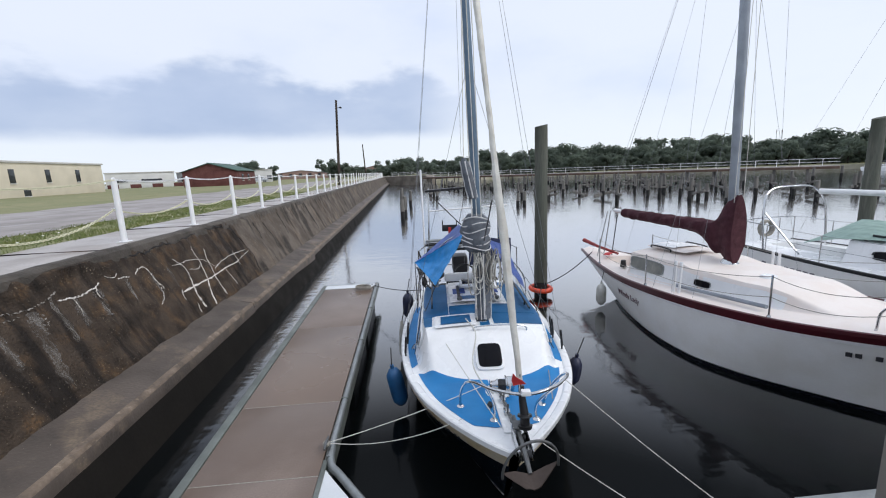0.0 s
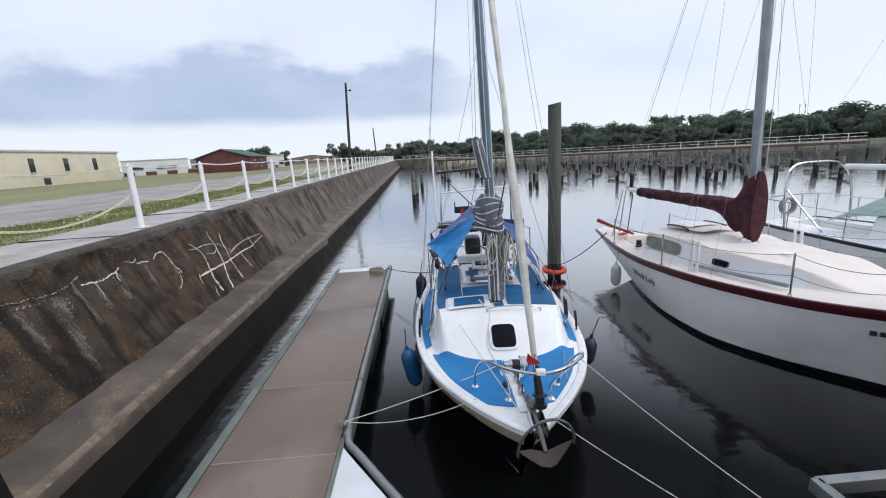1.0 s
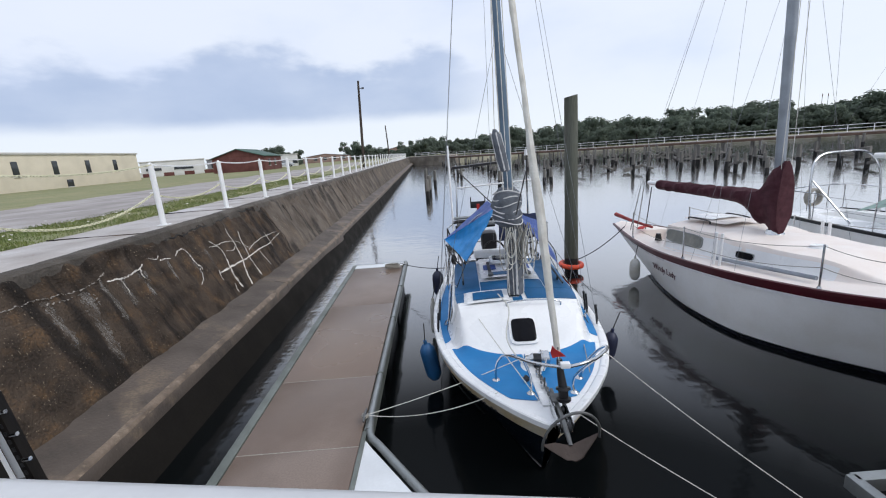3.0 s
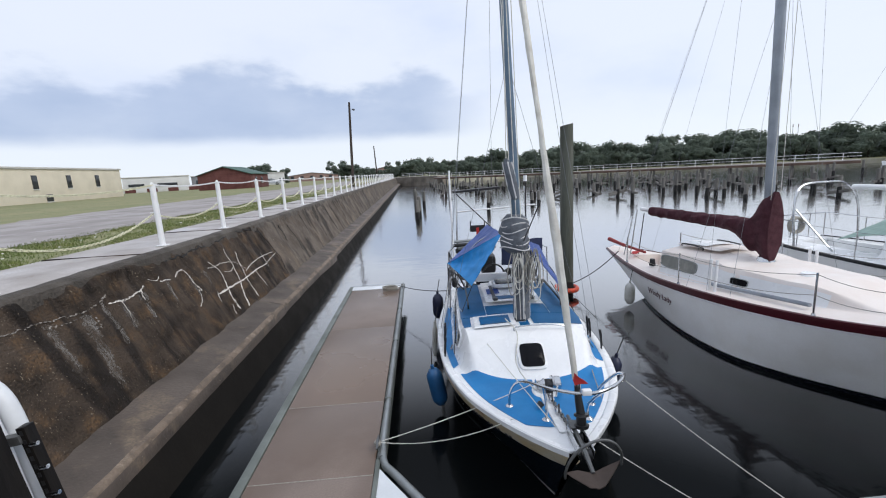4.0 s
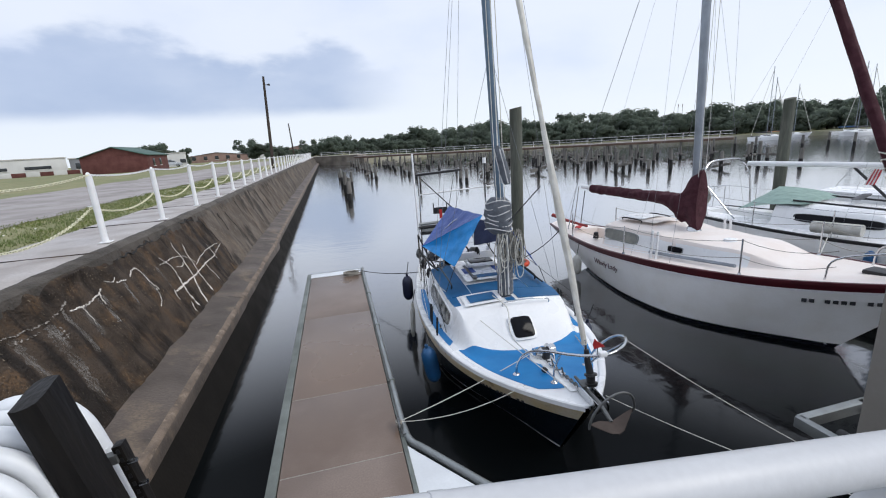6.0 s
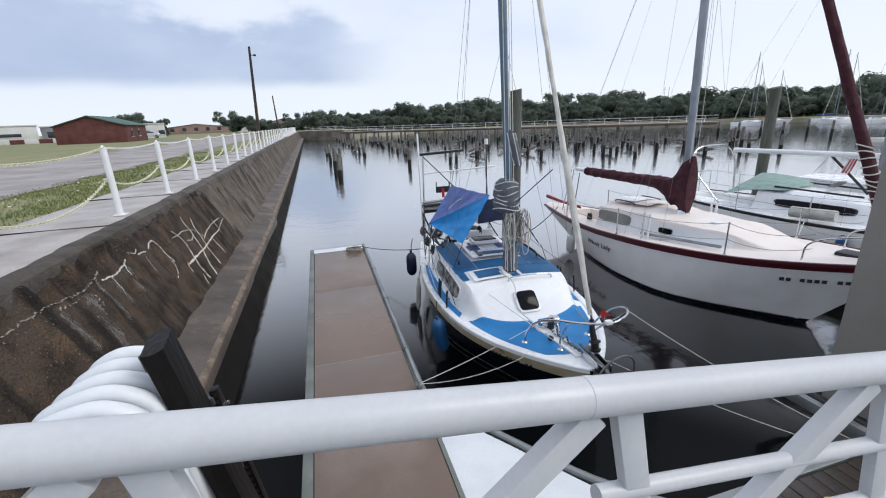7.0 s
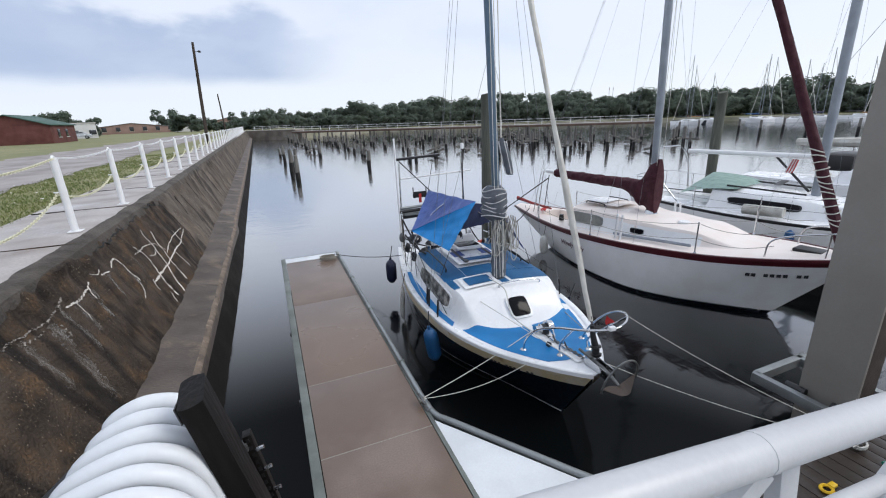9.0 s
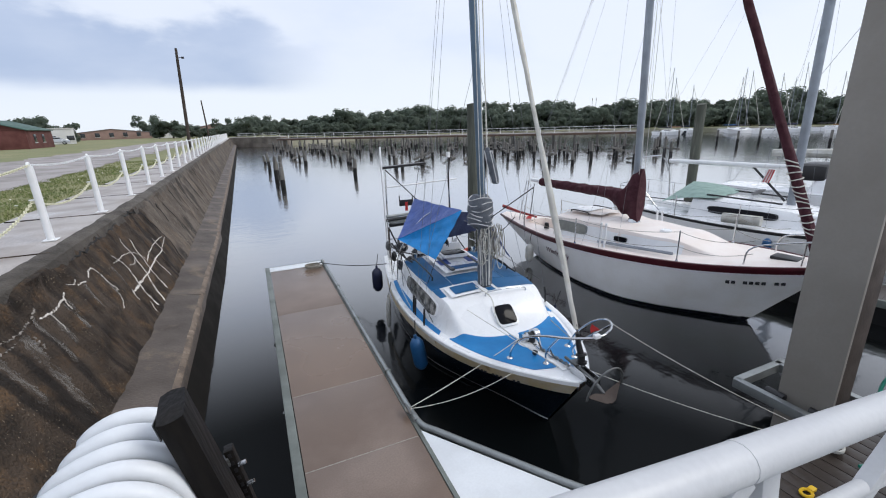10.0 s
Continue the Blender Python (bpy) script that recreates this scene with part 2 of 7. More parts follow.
M["sail_grey"] = mat("striped_sail_grey", (0.13, 0.145, 0.17), 0.85, vary=0.3, scale=12, fine=80, bump=0.4, dist=0.02)
M["sail_stripe"] = mat("sail_stripe_white", (0.62, 0.62, 0.62), 0.85, vary=0.2, bump=0.2)
M["sail_white"] = mat("furled_sailcloth", (0.66, 0.65, 0.60), 0.8, vary=0.2, scale=6, fine=60, bump=0.4, second=(0.52, 0.5, 0.45), dist=0.02)
M["mast"] = mat("anodised_mast", (0.30, 0.33, 0.37), 0.4, 0.6, vary=0.2, scale=4, fine=50, bump=0.05)
M["mast_blue"] = mat("blue_grey_mast", (0.11, 0.17, 0.24), 0.4, 0.3, vary=0.2, scale=4, fine=50, bump=0.05)
M["steel"] = mat("stainless_steel", (0.6, 0.61, 0.62), 0.18, 1.0, vary=0.1, bump=0.02)
M["galv"] = mat("galvanised_steel", (0.2, 0.205, 0.205), 0.5, 0.8, vary=0.3, scale=9, bump=0.2)
M["wire"] = mat("rigging_wire", (0.22, 0.23, 0.25), 0.4, 0.6, vary=0.1, bump=0)
M["rope"] = mat("white_rope", (0.66, 0.65, 0.6), 0.85, vary=0.25, scale=30, fine=150, bump=0.4)
M["rope_dark"] = mat("dark_rope", (0.05, 0.05, 0.055), 0.85, vary=0.3, scale=30, fine=150, bump=0.4)
M["rope_old"] = mat("weathered_rope", (0.36, 0.34, 0.3), 0.9, vary=0.3, scale=30, fine=150, bump=0.5)
M["black"] = mat("black_plastic", (0.015, 0.015, 0.017), 0.4, vary=0.3, bump=0.05)
M["smoke"] = mat("smoked_acrylic", (0.004, 0.004, 0.006), 0.14, vary=0.1, bump=0)
M["window"] = mat("cabin_window", (0.07, 0.075, 0.075), 0.12, vary=0.5, scale=7, fine=30, bump=0.02, second=(0.42, 0.42, 0.40))
M["curtained"] = mat("curtained_window", (0.20, 0.21, 0.20), 0.12, vary=0.3, scale=2.5, fine=20, bump=0.0, second=(0.34, 0.34, 0.31))
M["fender_blue"] = mat("blue_fender", (0.02, 0.11, 0.27), 0.45, vary=0.3, scale=6, fine=40, bump=0.1)
M["fender_navy"] = mat("navy_fender", (0.012, 0.017, 0.05), 0.5, vary=0.3, scale=6, fine=40, bump=0.1)
M["fender_white"] = mat("soiled_white_fender", (0.55, 0.55, 0.52), 0.5, vary=0.3, scale=6, fine=40, bump=0.1, second=(0.4, 0.38, 0.33))
M["orange"] = mat("orange_ring", (0.75, 0.08, 0.03), 0.5, vary=0.2, scale=6, bump=0.1)
M["red_faded"] = mat("faded_red_paint", (0.34, 0.05, 0.05), 0.7, vary=0.4, scale=9, fine=40, bump=0.2)
M["red_cloth"] = mat("red_cloth", (0.5, 0.03, 0.03), 0.8, vary=0.3, scale=9, bump=0.2)
M["pile"] = mat("old_timber_pile", (0.105, 0.112, 0.09), 0.85, vary=0.5, scale=3.5, fine=35, bump=0.9, second=(0.05, 0.055, 0.04), third=(0.17, 0.165, 0.14), third_scale=5, stretch=(1, 1, 0.12), dist=0.02)
M["pile_far"] = mat("rotten_pile", (0.20, 0.19, 0.175), 0.9, vary=0.5, scale=2, fine=20, bump=0.6, second=(0.085, 0.08, 0.072), stretch=(1, 1, 0.3), piece=0.5)
M["pile_wet"] = mat("wet_pile_foot", (0.009, 0.0085, 0.008), 0.75, vary=0.4, bump=0.5)
M["pole"] = mat("creosoted_pole", (0.055, 0.042, 0.034), 0.9, vary=0.4, scale=2, fine=20, bump=0.4, stretch=(1, 1, 0.2))
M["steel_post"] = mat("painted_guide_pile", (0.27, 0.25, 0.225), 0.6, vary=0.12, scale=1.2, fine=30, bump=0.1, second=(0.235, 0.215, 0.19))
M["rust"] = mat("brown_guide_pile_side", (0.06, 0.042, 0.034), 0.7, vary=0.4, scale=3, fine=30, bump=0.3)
M["deck_dark"] = mat("wet_dark_decking", (0.06, 0.045, 0.036), 0.35, vary=0.35, scale=2, fine=30, bump=0.3, stretch=(0.4, 1, 1), piece=0.4)
M["rail"] = mat("gangway_rail_paint", (0.54, 0.55, 0.565), 0.4, vary=0.12, scale=4, fine=60, bump=0.06, second=(0.5, 0.51, 0.53))
M["conduit"] = mat("white_conduit", (0.72, 0.745, 0.775), 0.4, vary=0.08, scale=4, fine=40, bump=0.04)
M["black_wood"] = mat("tarred_timber", (0.006, 0.005, 0.005), 0.45, vary=0.5, scale=4, fine=30, bump=0.5, second=(0.012, 0.010, 0.008), stretch=(1, 1, 0.2))
M["hose"] = mat("green_hose", (0.01, 0.22, 0.15), 0.4, vary=0.2, bump=0.05)
M["yellow"] = mat("yellow_plastic", (0.8, 0.5, 0.02), 0.4, vary=0.1, bump=0.02)
M["beige"] = mat("beige_siding", (0.66, 0.60, 0.48), 0.8, vary=0.1, scale=0.6, fine=8, bump=0.05)
M["roof_light"] = mat("light_roof", (0.55, 0.54, 0.52), 0.7, vary=0.15, scale=0.6, bump=0.05)
M["brick_far"] = mat("red_brick_wall", (0.135, 0.048, 0.042), 0.9, vary=0.3, scale=1.0, fine=12, bump=0.2)
M["roof_green"] = mat("green_roof", (0.06, 0.12, 0.10), 0.7, vary=0.2, scale=1.0, bump=0.1)
# brick muted by distance: the haze is painted into its colour
M["brick_haze"] = mat("hazy_brick", (0.30, 0.2, 0.17), 0.9, vary=0.2, scale=0.5, bump=0)
M["far_white"] = mat("far_white_wall", (0.62, 0.62, 0.61), 0.8, vary=0.12, scale=0.5, bump=0)
M["far_grey"] = mat("far_grey_wall", (0.22, 0.23, 0.25), 0.8, vary=0.2, scale=0.5, bump=0)
M["glass_dark"] = mat("dark_window_glass", (0.04, 0.045, 0.05), 0.15, vary=0.2, bump=0)
M["bank"] = mat("far_bank", (0.36, 0.34, 0.27), 0.9, vary=0.4, scale=0.3, fine=5, bump=0.3, second=(0.2, 0.2, 0.12))
M["quay"] = mat("far_quay_wall", (0.24, 0.21, 0.175), 0.9, vary=0.4, scale=0.4, fine=5, bump=0.3, second=(0.1, 0.085, 0.07))
M["rust_beam"] = mat("rust_brown_beam", (0.15, 0.095, 0.07), 0.9, vary=0.5, scale=0.6, fine=6, bump=0.3, second=(0.08, 0.055, 0.045))
# leaf colour is lightened and greyed, with distance haze painted in
M["leaf"] = mat("tree_leaves", (0.12, 0.148, 0.118), 1.0, vary=0.1, scale=0.2, fine=0.8, bump=0, second=(0.095, 0.12, 0.092), piece=0.12)
nt = M["leaf"].node_tree
thin_leaf, both_sides = nt.nodes.new("ShaderNodeBsdfTranslucent"), nt.nodes.new("ShaderNodeMixShader")
thin_leaf.inputs["Color"].default_value = (0.22, 0.27, 0.21, 1)
both_sides.inputs[0].default_value = 0.55
nt.links.new(nt.nodes["Principled BSDF"].outputs[0], both_sides.inputs[1])
nt.links.new(thin_leaf.outputs[0], both_sides.inputs[2])
nt.links.new(both_sides.outputs[0], nt.nodes["Material Output"].inputs["Surface"])
M["bark"] = mat("tree_bark", (0.07, 0.055, 0.045), 0.95, vary=0.4, scale=2, bump=0.3)
M["car_paint"] = mat("silver_car_paint", (0.45, 0.47, 0.48), 0.25, 0.4, vary=0.05, bump=0, coat=0.5)
M["tyre"] = mat("tyre_rubber", (0.02, 0.02, 0.02), 0.8, bump=0.1)
M["sand"] = mat("tan_tarp", (0.38, 0.22, 0.12), 0.9, vary=0.3, scale=0.5, bump=0.2)
M["teal"] = mat("pale_green_canvas", (0.28, 0.40, 0.36), 0.85, vary=0.2, scale=6, fine=80, bump=0.4, dist=0.02)
M["ink"] = mat("black_lettering", (0.02, 0.02, 0.025), 0.5, bump=0)
M["ink_dark_red"] = mat("faded_name_paint", (0.10, 0.03, 0.05), 0.5, bump=0)
M["ink_grey"] = mat("grey_name_paint", (0.22, 0.2, 0.24), 0.5, bump=0)
M["flag_red"] = mat("flag_red", (0.5, 0.06, 0.07), 0.8, bump=0)
M["flag_white"] = mat("flag_white", (0.7, 0.68, 0.68), 0.8, bump=0)
M["flag_blue"] = mat("flag_blue", (0.04, 0.06, 0.2), 0.8, bump=0)
M["hull_dark"] = mat("black_hull_paint", (0.015, 0.017, 0.025), 0.25, bump=0)


for key, level in (("smoke", 0.15), ("wall", 0.2), ("wall_far", 0.25), ("cap_face", 0.12), ("cap", 0.35), ("blue_top", 0.22), ("black_wood", 0.18), ("float", 0.2)):
    M[key].node_tree.nodes["Principled BSDF"].inputs["Specular IOR Level"].default_value = level


# ---- mesh helpers ----
def link_mesh(name, bm, material, smooth=True):
    me = bpy.data.meshes.new(name)
    bm.to_mesh(me)
    bm.free()
    me.materials.append(material)
    if smooth:
        me.shade_smooth()
        me.set_sharp_from_angle(angle=radians(38))
    return me


def part(name, bm, material, parent=None, label="", smooth=True):
    ob = new(name, link_mesh(name, bm, M[material], smooth))
    if parent:
        ob.parent = parent
    return tagged(ob, label)


def thing(name, m, label, category, group="", kind=""):
    e = new(name)
    e.empty_display_size = 0.1
    e.matrix_basis = m
    return tagged(e, label, category, group, kind)


def B():
    return bmesh.new()


def add_box(bm, c, s, bevel=0.0, rot=None):
    g = bmesh.ops.create_cube(bm, size=1.0)
    vs = g["verts"]
    bmesh.ops.scale(bm, vec=s, verts=vs)
    if bevel:
        es = list({e for v in vs for e in v.link_edges})
        r = bmesh.ops.bevel(bm, geom=es, offset=bevel, segments=2, profile=0.6, affect="EDGES")
        vs = list({v for f in r["faces"] for v in f.verts} | {v for v in vs if v.is_valid})
    if rot is not None:
        bmesh.ops.transform(bm, matrix=rot, verts=vs)
    bmesh.ops.translate(bm, vec=c, verts=vs)
    return bm


def box(c, s, bevel=0.0, rot=None):
    return add_box(B(), c, s, bevel, rot)


def add_tube(bm, pts, r, n=8, caps=True):
    pts = [Vector(p) for p in pts]
    rs = r if isinstance(r, (list, tuple)) else [r] * len(pts)
    rings, side = [], None
    for i, p in enumerate(pts):
        d = (pts[min(i + 1, len(pts) - 1)] - pts[max(i - 1, 0)]).normalized()
        if side is None:
            side = d.orthogonal().normalized()
        else:
            side = (side - d * side.dot(d))
            side = side.normalized() if side.length > 1e-6 else d.orthogonal().normalized()
        up = d.cross(side)
        rings.append([bm.verts.new(p + (side * math.cos(a) + up * math.sin(a)) * rs[i]) for a in [2 * math.pi * k / n for k in range(n)]])
    for a, b in zip(rings, rings[1:]):
        for k in range(n):
            bm.faces.new((a[k], a[(k + 1) % n], b[(k + 1) % n], b[k]))
    if caps:
        bm.faces.new(rings[0][::-1])
        bm.faces.new(rings[-1])
    return bm


def tube(pts, r, n=8):
    return add_tube(B(), pts, r, n)


def curve_pts(ctrl, n=8):
    """Catmull-Rom points through the control points."""
    c = [Vector(p) for p in ctrl]
    c = [c[0] * 2 - c[1]] + c + [c[-1] * 2 - c[-2]]
    out = []
    for i in range(1, len(c) - 2):
        p0, p1, p2, p3 = c[i - 1:i + 3]
        for k in range(n):
            t = k / n
            out.append(0.5 * ((2 * p1) + (p2 - p0) * t + (2 * p0 - 5 * p1 + 4 * p2 - p3) * t * t + (3 * p1 - p0 - 3 * p2 + p3) * t ** 3))
    out.append(c[-2])
    return out


def sag(a, b, drop, n=12):
    a, b = Vector(a), Vector(b)
    return [a.lerp(b, k / n) - Vector((0, 0, drop * 4 * (k / n) * (1 - k / n))) for k in range(n + 1)]


def loft(rows, close_ends=False, flip=False):
    bm = B()
    vs = [[bm.verts.new(p) for p in r] for r in rows]
    for a, b in zip(vs, vs[1:]):
        for k in range(len(a) - 1):
            f = (a[k], b[k], b[k + 1], a[k + 1]) if flip else (a[k], a[k + 1], b[k + 1], b[k])
            if len({v.co.to_tuple(5) for v in f}) > 2:
                bm.faces.new(f)
    if close_ends:
        bm.faces.new(vs[0])
        bm.faces.new(vs[-1][::-1])
    bmesh.ops.remove_doubles(bm, verts=bm.verts, dist=1e-5)
    bmesh.ops.recalc_face_normals(bm, faces=bm.faces)
    return bm


def thicken(bm, d):
    """Gives a sheet thickness."""
    bmesh.ops.solidify(bm, geom=bm.faces[:], thickness=d)
    return bm


def prism(poly, z0, z1, bevel=0.0):
    bm = B()
    lo = [bm.verts.new((x, y, z0)) for x, y in poly]
    hi = [bm.verts.new((x, y, z1)) for x, y in poly]
    n = len(poly)
    bm.faces.new(lo[::-1])
    top = bm.faces.new(hi)
    for k in range(n):
        bm.faces.new((lo[k], lo[(k + 1) % n], hi[(k + 1) % n], hi[k]))
    if bevel:
        bmesh.ops.bevel(bm, geom=[e for e in top.edges], offset=bevel, segments=2, profile=0.6, affect="EDGES")
    bmesh.ops.recalc_face_normals(bm, faces=bm.faces)
    return bm


def sst(t):
    t = max(0.0, min(1.0, t))
    return t * t * (3 - 2 * t)


def interp(x, pts):
    for (a, va), (b, vb) in zip(pts, pts[1:]):
        if x <= b:
            return va + (vb - va) * sst((x - a) / (b - a)) if x >= a else va
    return pts[-1][1]


def linear(x, pts):
    for (a, va), (b, vb) in zip(pts, pts[1:]):
        if x <= b:
            return va + (vb - va) * max(0.0, (x - a) / (b - a))
    return pts[-1][1]


def smooth(x, pts):
    """Monotone-ish Catmull-Rom through (x, value) pairs."""
    n = len(pts)
    if x <= pts[0][0]:
        return pts[0][1]
    for i in range(n - 1):
        (a, va), (b, vb) = pts[i], pts[i + 1]
        if x <= b:
            t = (x - a) / (b - a)
            m0 = (vb - pts[i - 1][1]) / (b - pts[i - 1][0]) if i else (vb - va) / (b - a)
            m1 = (pts[i + 2][1] - va) / (pts[i + 2][0] - a) if i + 2 < n else (vb - va) / (b - a)
            m0, m1 = m0 * (b - a), m1 * (b - a)
            return (2 * t ** 3 - 3 * t * t + 1) * va + (t ** 3 - 2 * t * t + t) * m0 + (-2 * t ** 3 + 3 * t * t) * vb + (t ** 3 - t * t) * m1
    return pts[-1][1]


def noisy(x, y, s, seed=0.0):
    return noise.noise(Vector((x * s + seed, y * s - seed, seed * 1.7)))


I4 = Matrix.Identity(4)

# ---- setting: water, land, seawall ----
WALL_TOP = 2.24


def bend(y):
    """How far the seawall's line lies inland at y: it turns by less than a degree."""
    return -0.014 * max(0.0, y - 12.0)


BEND_TURN = math.degrees(math.atan(0.014))
bm = B()
vs = [bm.verts.new(p) for p in ((-5.2, -60, 0), (3000, -60, 0), (3000, 3000, 0), (-5.2, 3000, 0))]
bm.faces.new(vs)
tagged(part("water", bm, "water", label="calm dark harbour water reflecting the overcast sky"), category="water", kind="structure")

# land: one sheet that reaches the horizon on the shore side and behind the far quay
QA, QD = Vector((-4.2, 115.0)), Vector((0.70, -0.714))
QE = QA + QD * 12


def land_sheet():
    bm = B()
    z = WALL_TOP - 0.05
    c = {n: bm.verts.new((x, y, z if n in "abcghij" else 1.1)) for n, x, y in (("a", -5.0, -60), ("b", -6.6, 117), ("c", QE.x + 2, QE.y + 3), ("k", 28, 133), ("l", 70, 117), ("m", 108, 82), ("d", 134, 34), ("e", 3000, -600), ("f", 3000, 3000),
                                                  ("g", -6.6, 3000), ("h", -3000, 3000), ("i", -3000, -60), ("j", -3000, 117))}
    for f in ("iabj", "jbgh", "bcg", "ckg", "klg", "lfg", "lmf", "mdf", "def"):
        bm.faces.new([c[n] for n in f])
    bmesh.ops.recalc_face_normals(bm, faces=bm.faces)
    return bm


tagged(part("ground", land_sheet(), "grass", label="patchy green and straw-coloured grass behind the seawall"), category="ground", kind="structure")


def strip(x0, x1, y0, y1, z, dx=0.12, n=120, seed=0.0):
    rows = []
    for k in range(n + 1):
        y = y0 + (y1 - y0) * k / n
        a, b = x0 + dx * noisy(y, 0, 0.6, seed) + bend(y), x1 + dx * noisy(y, 3, 0.6, seed + 5) + bend(y)
        rows.append([(a, y, z), ((a + b) / 2, y, z + 0.01), (b, y, z)])
    return loft(rows)


tagged(part("road", strip(-16.2, -8.7, -20, 98, WALL_TOP - 0.03, 0.8, 160, 2.0), "gravel", label="pale grey gravel road with puddled ruts"), category="road", kind="structure")

wall_rows = []
prof = [(-6.25, 2.225), (-5.4, 2.24), (-4.62, 2.235), (-4.47, 2.20)]
for k in range(221):
    y = -20 + 136 * k / 220
    wall_rows.append([(x + bend(y) + (0.03 * noisy(y, x, 1.5) if i in (0, 3) else 0), y, z + 0.006 * noisy(y, x, 0.9)) for i, (x, z) in enumerate(prof)])
tagged(part("pavement", loft(wall_rows), "concrete_walk", label="worn wet concrete walkway along the seawall top"), category="pavement", kind="structure")

walk_slab = bpy.data.objects["pavement"]
joint = link_mesh("joint", box((-5.36, 0, 2.236), (1.66, 0.025, 0.022)), M["wall"])
for k in range(24):
    o = new("joint", joint)
    o.parent = walk_slab
    o.matrix_basis = pose(bend(-5.3 + 3.05 * k), -5.3 + 3.05 * k, 0, 0, 0, random.uniform(-1, 1))


def face_point(y, t):
    """A point of the rough wall face at y, t of the way down it."""
    x, z = -4.46 + t * 0.71, 2.20 - t * 1.46
    e = 0.03 * noisy(y, z, 1.6, 3) + 0.018 * noisy(y, z, 5.0, 9) + 0.008 * noisy(y, z, 14.0, 5)
    if t < 0.22:
        e += 0.10 * max(0, noisy(y, z * 2, 1.7, 1)) * (1 - t / 0.22) + 0.03 * noisy(y, z, 7, 2)
    if t <= 0:
        e = 0.03 * noisy(y, 0, 1.5)
    return Vector((x + e + bend(y), y, z + 0.3 * e))


def wall_face(y0, y1, n, m):
    return loft([[face_point(y0 + (y1 - y0) * k / n, j / m) for j in range(m + 1)] for k in range(n + 1)])


wall = tagged(part("wall_sea", wall_face(-4, 11.35, 360, 44), "wall", label="sloping concrete seawall, dark with stains and lime seeps"), category="seawall", kind="structure")
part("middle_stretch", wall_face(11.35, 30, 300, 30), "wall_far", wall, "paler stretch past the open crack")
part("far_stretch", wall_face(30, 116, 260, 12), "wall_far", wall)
bm = loft([[(x + bend(y), y, z) for x, z in ((-5.85, -1.15), (-5.85, 2.15), (-4.55, 2.15), (-4.55, -1.15), (-5.85, -1.15))] for y in (-20, 12, 116)], True)
part("core", bm, "wall", wall)


def rim_rows(y0, y1, n):
    rows = []
    for k in range(n + 1):
        y = y0 + (y1 - y0) * k / n
        w = 0.11 + 0.07 * noisy(y, 0, 1.3, 4) + 0.05 * noisy(y, 0, 5, 8) + 0.025 * noisy(y, 0, 13, 2)
        rows.append([(-4.60 - w * 0.6 + bend(y), y, 2.243), (-4.50 + bend(y), y, 2.246), (-4.435 + 0.02 * noisy(y, 1, 4) + bend(y), y, 2.205), (-4.42 + w * 0.22 + bend(y), y, 2.12 - w * 0.5), (-4.44 + w * 0.2 + bend(y), y, 2.06 - w * 0.6)])
    return rows


part("crumbling_rim", loft(rim_rows(-8, 60, 500)), "rim", wall, "crumbled dark rim of the wall top")


def ribbon(path, w0, w1, material, name, seed=0, jitter=0.012, lift=0.012):
    """A thin crust on the wall face along (y, z) points, w0 to w1 wide."""
    rnd = random.Random(seed)
    pts = curve_pts([(0, y, z) for y, z in path], 9)
    rows, n = [], len(pts) - 1
    for k, p in enumerate(pts):
        d = (pts[min(k + 1, n)] - pts[max(k - 1, 0)]).normalized()
        s = Vector((0, -d.z, d.y))
        w = (w0 + (w1 - w0) * k / n) * rnd.uniform(0.55, 1.35) * (0.2 if k in (0, n) else 1)
        c = p + s * rnd.uniform(-jitter, jitter)
        row = []
        for q in (-1, -0.45, 0.45, 1):
            v = c + s * (q * w)
            f = face_point(v.y, (2.20 - v.z) / 1.46)
            f.x += lift if abs(q) < 1 else -0.004
            row.append(f)
        rows.append(row)
    part(name, loft(rows), material, wall)

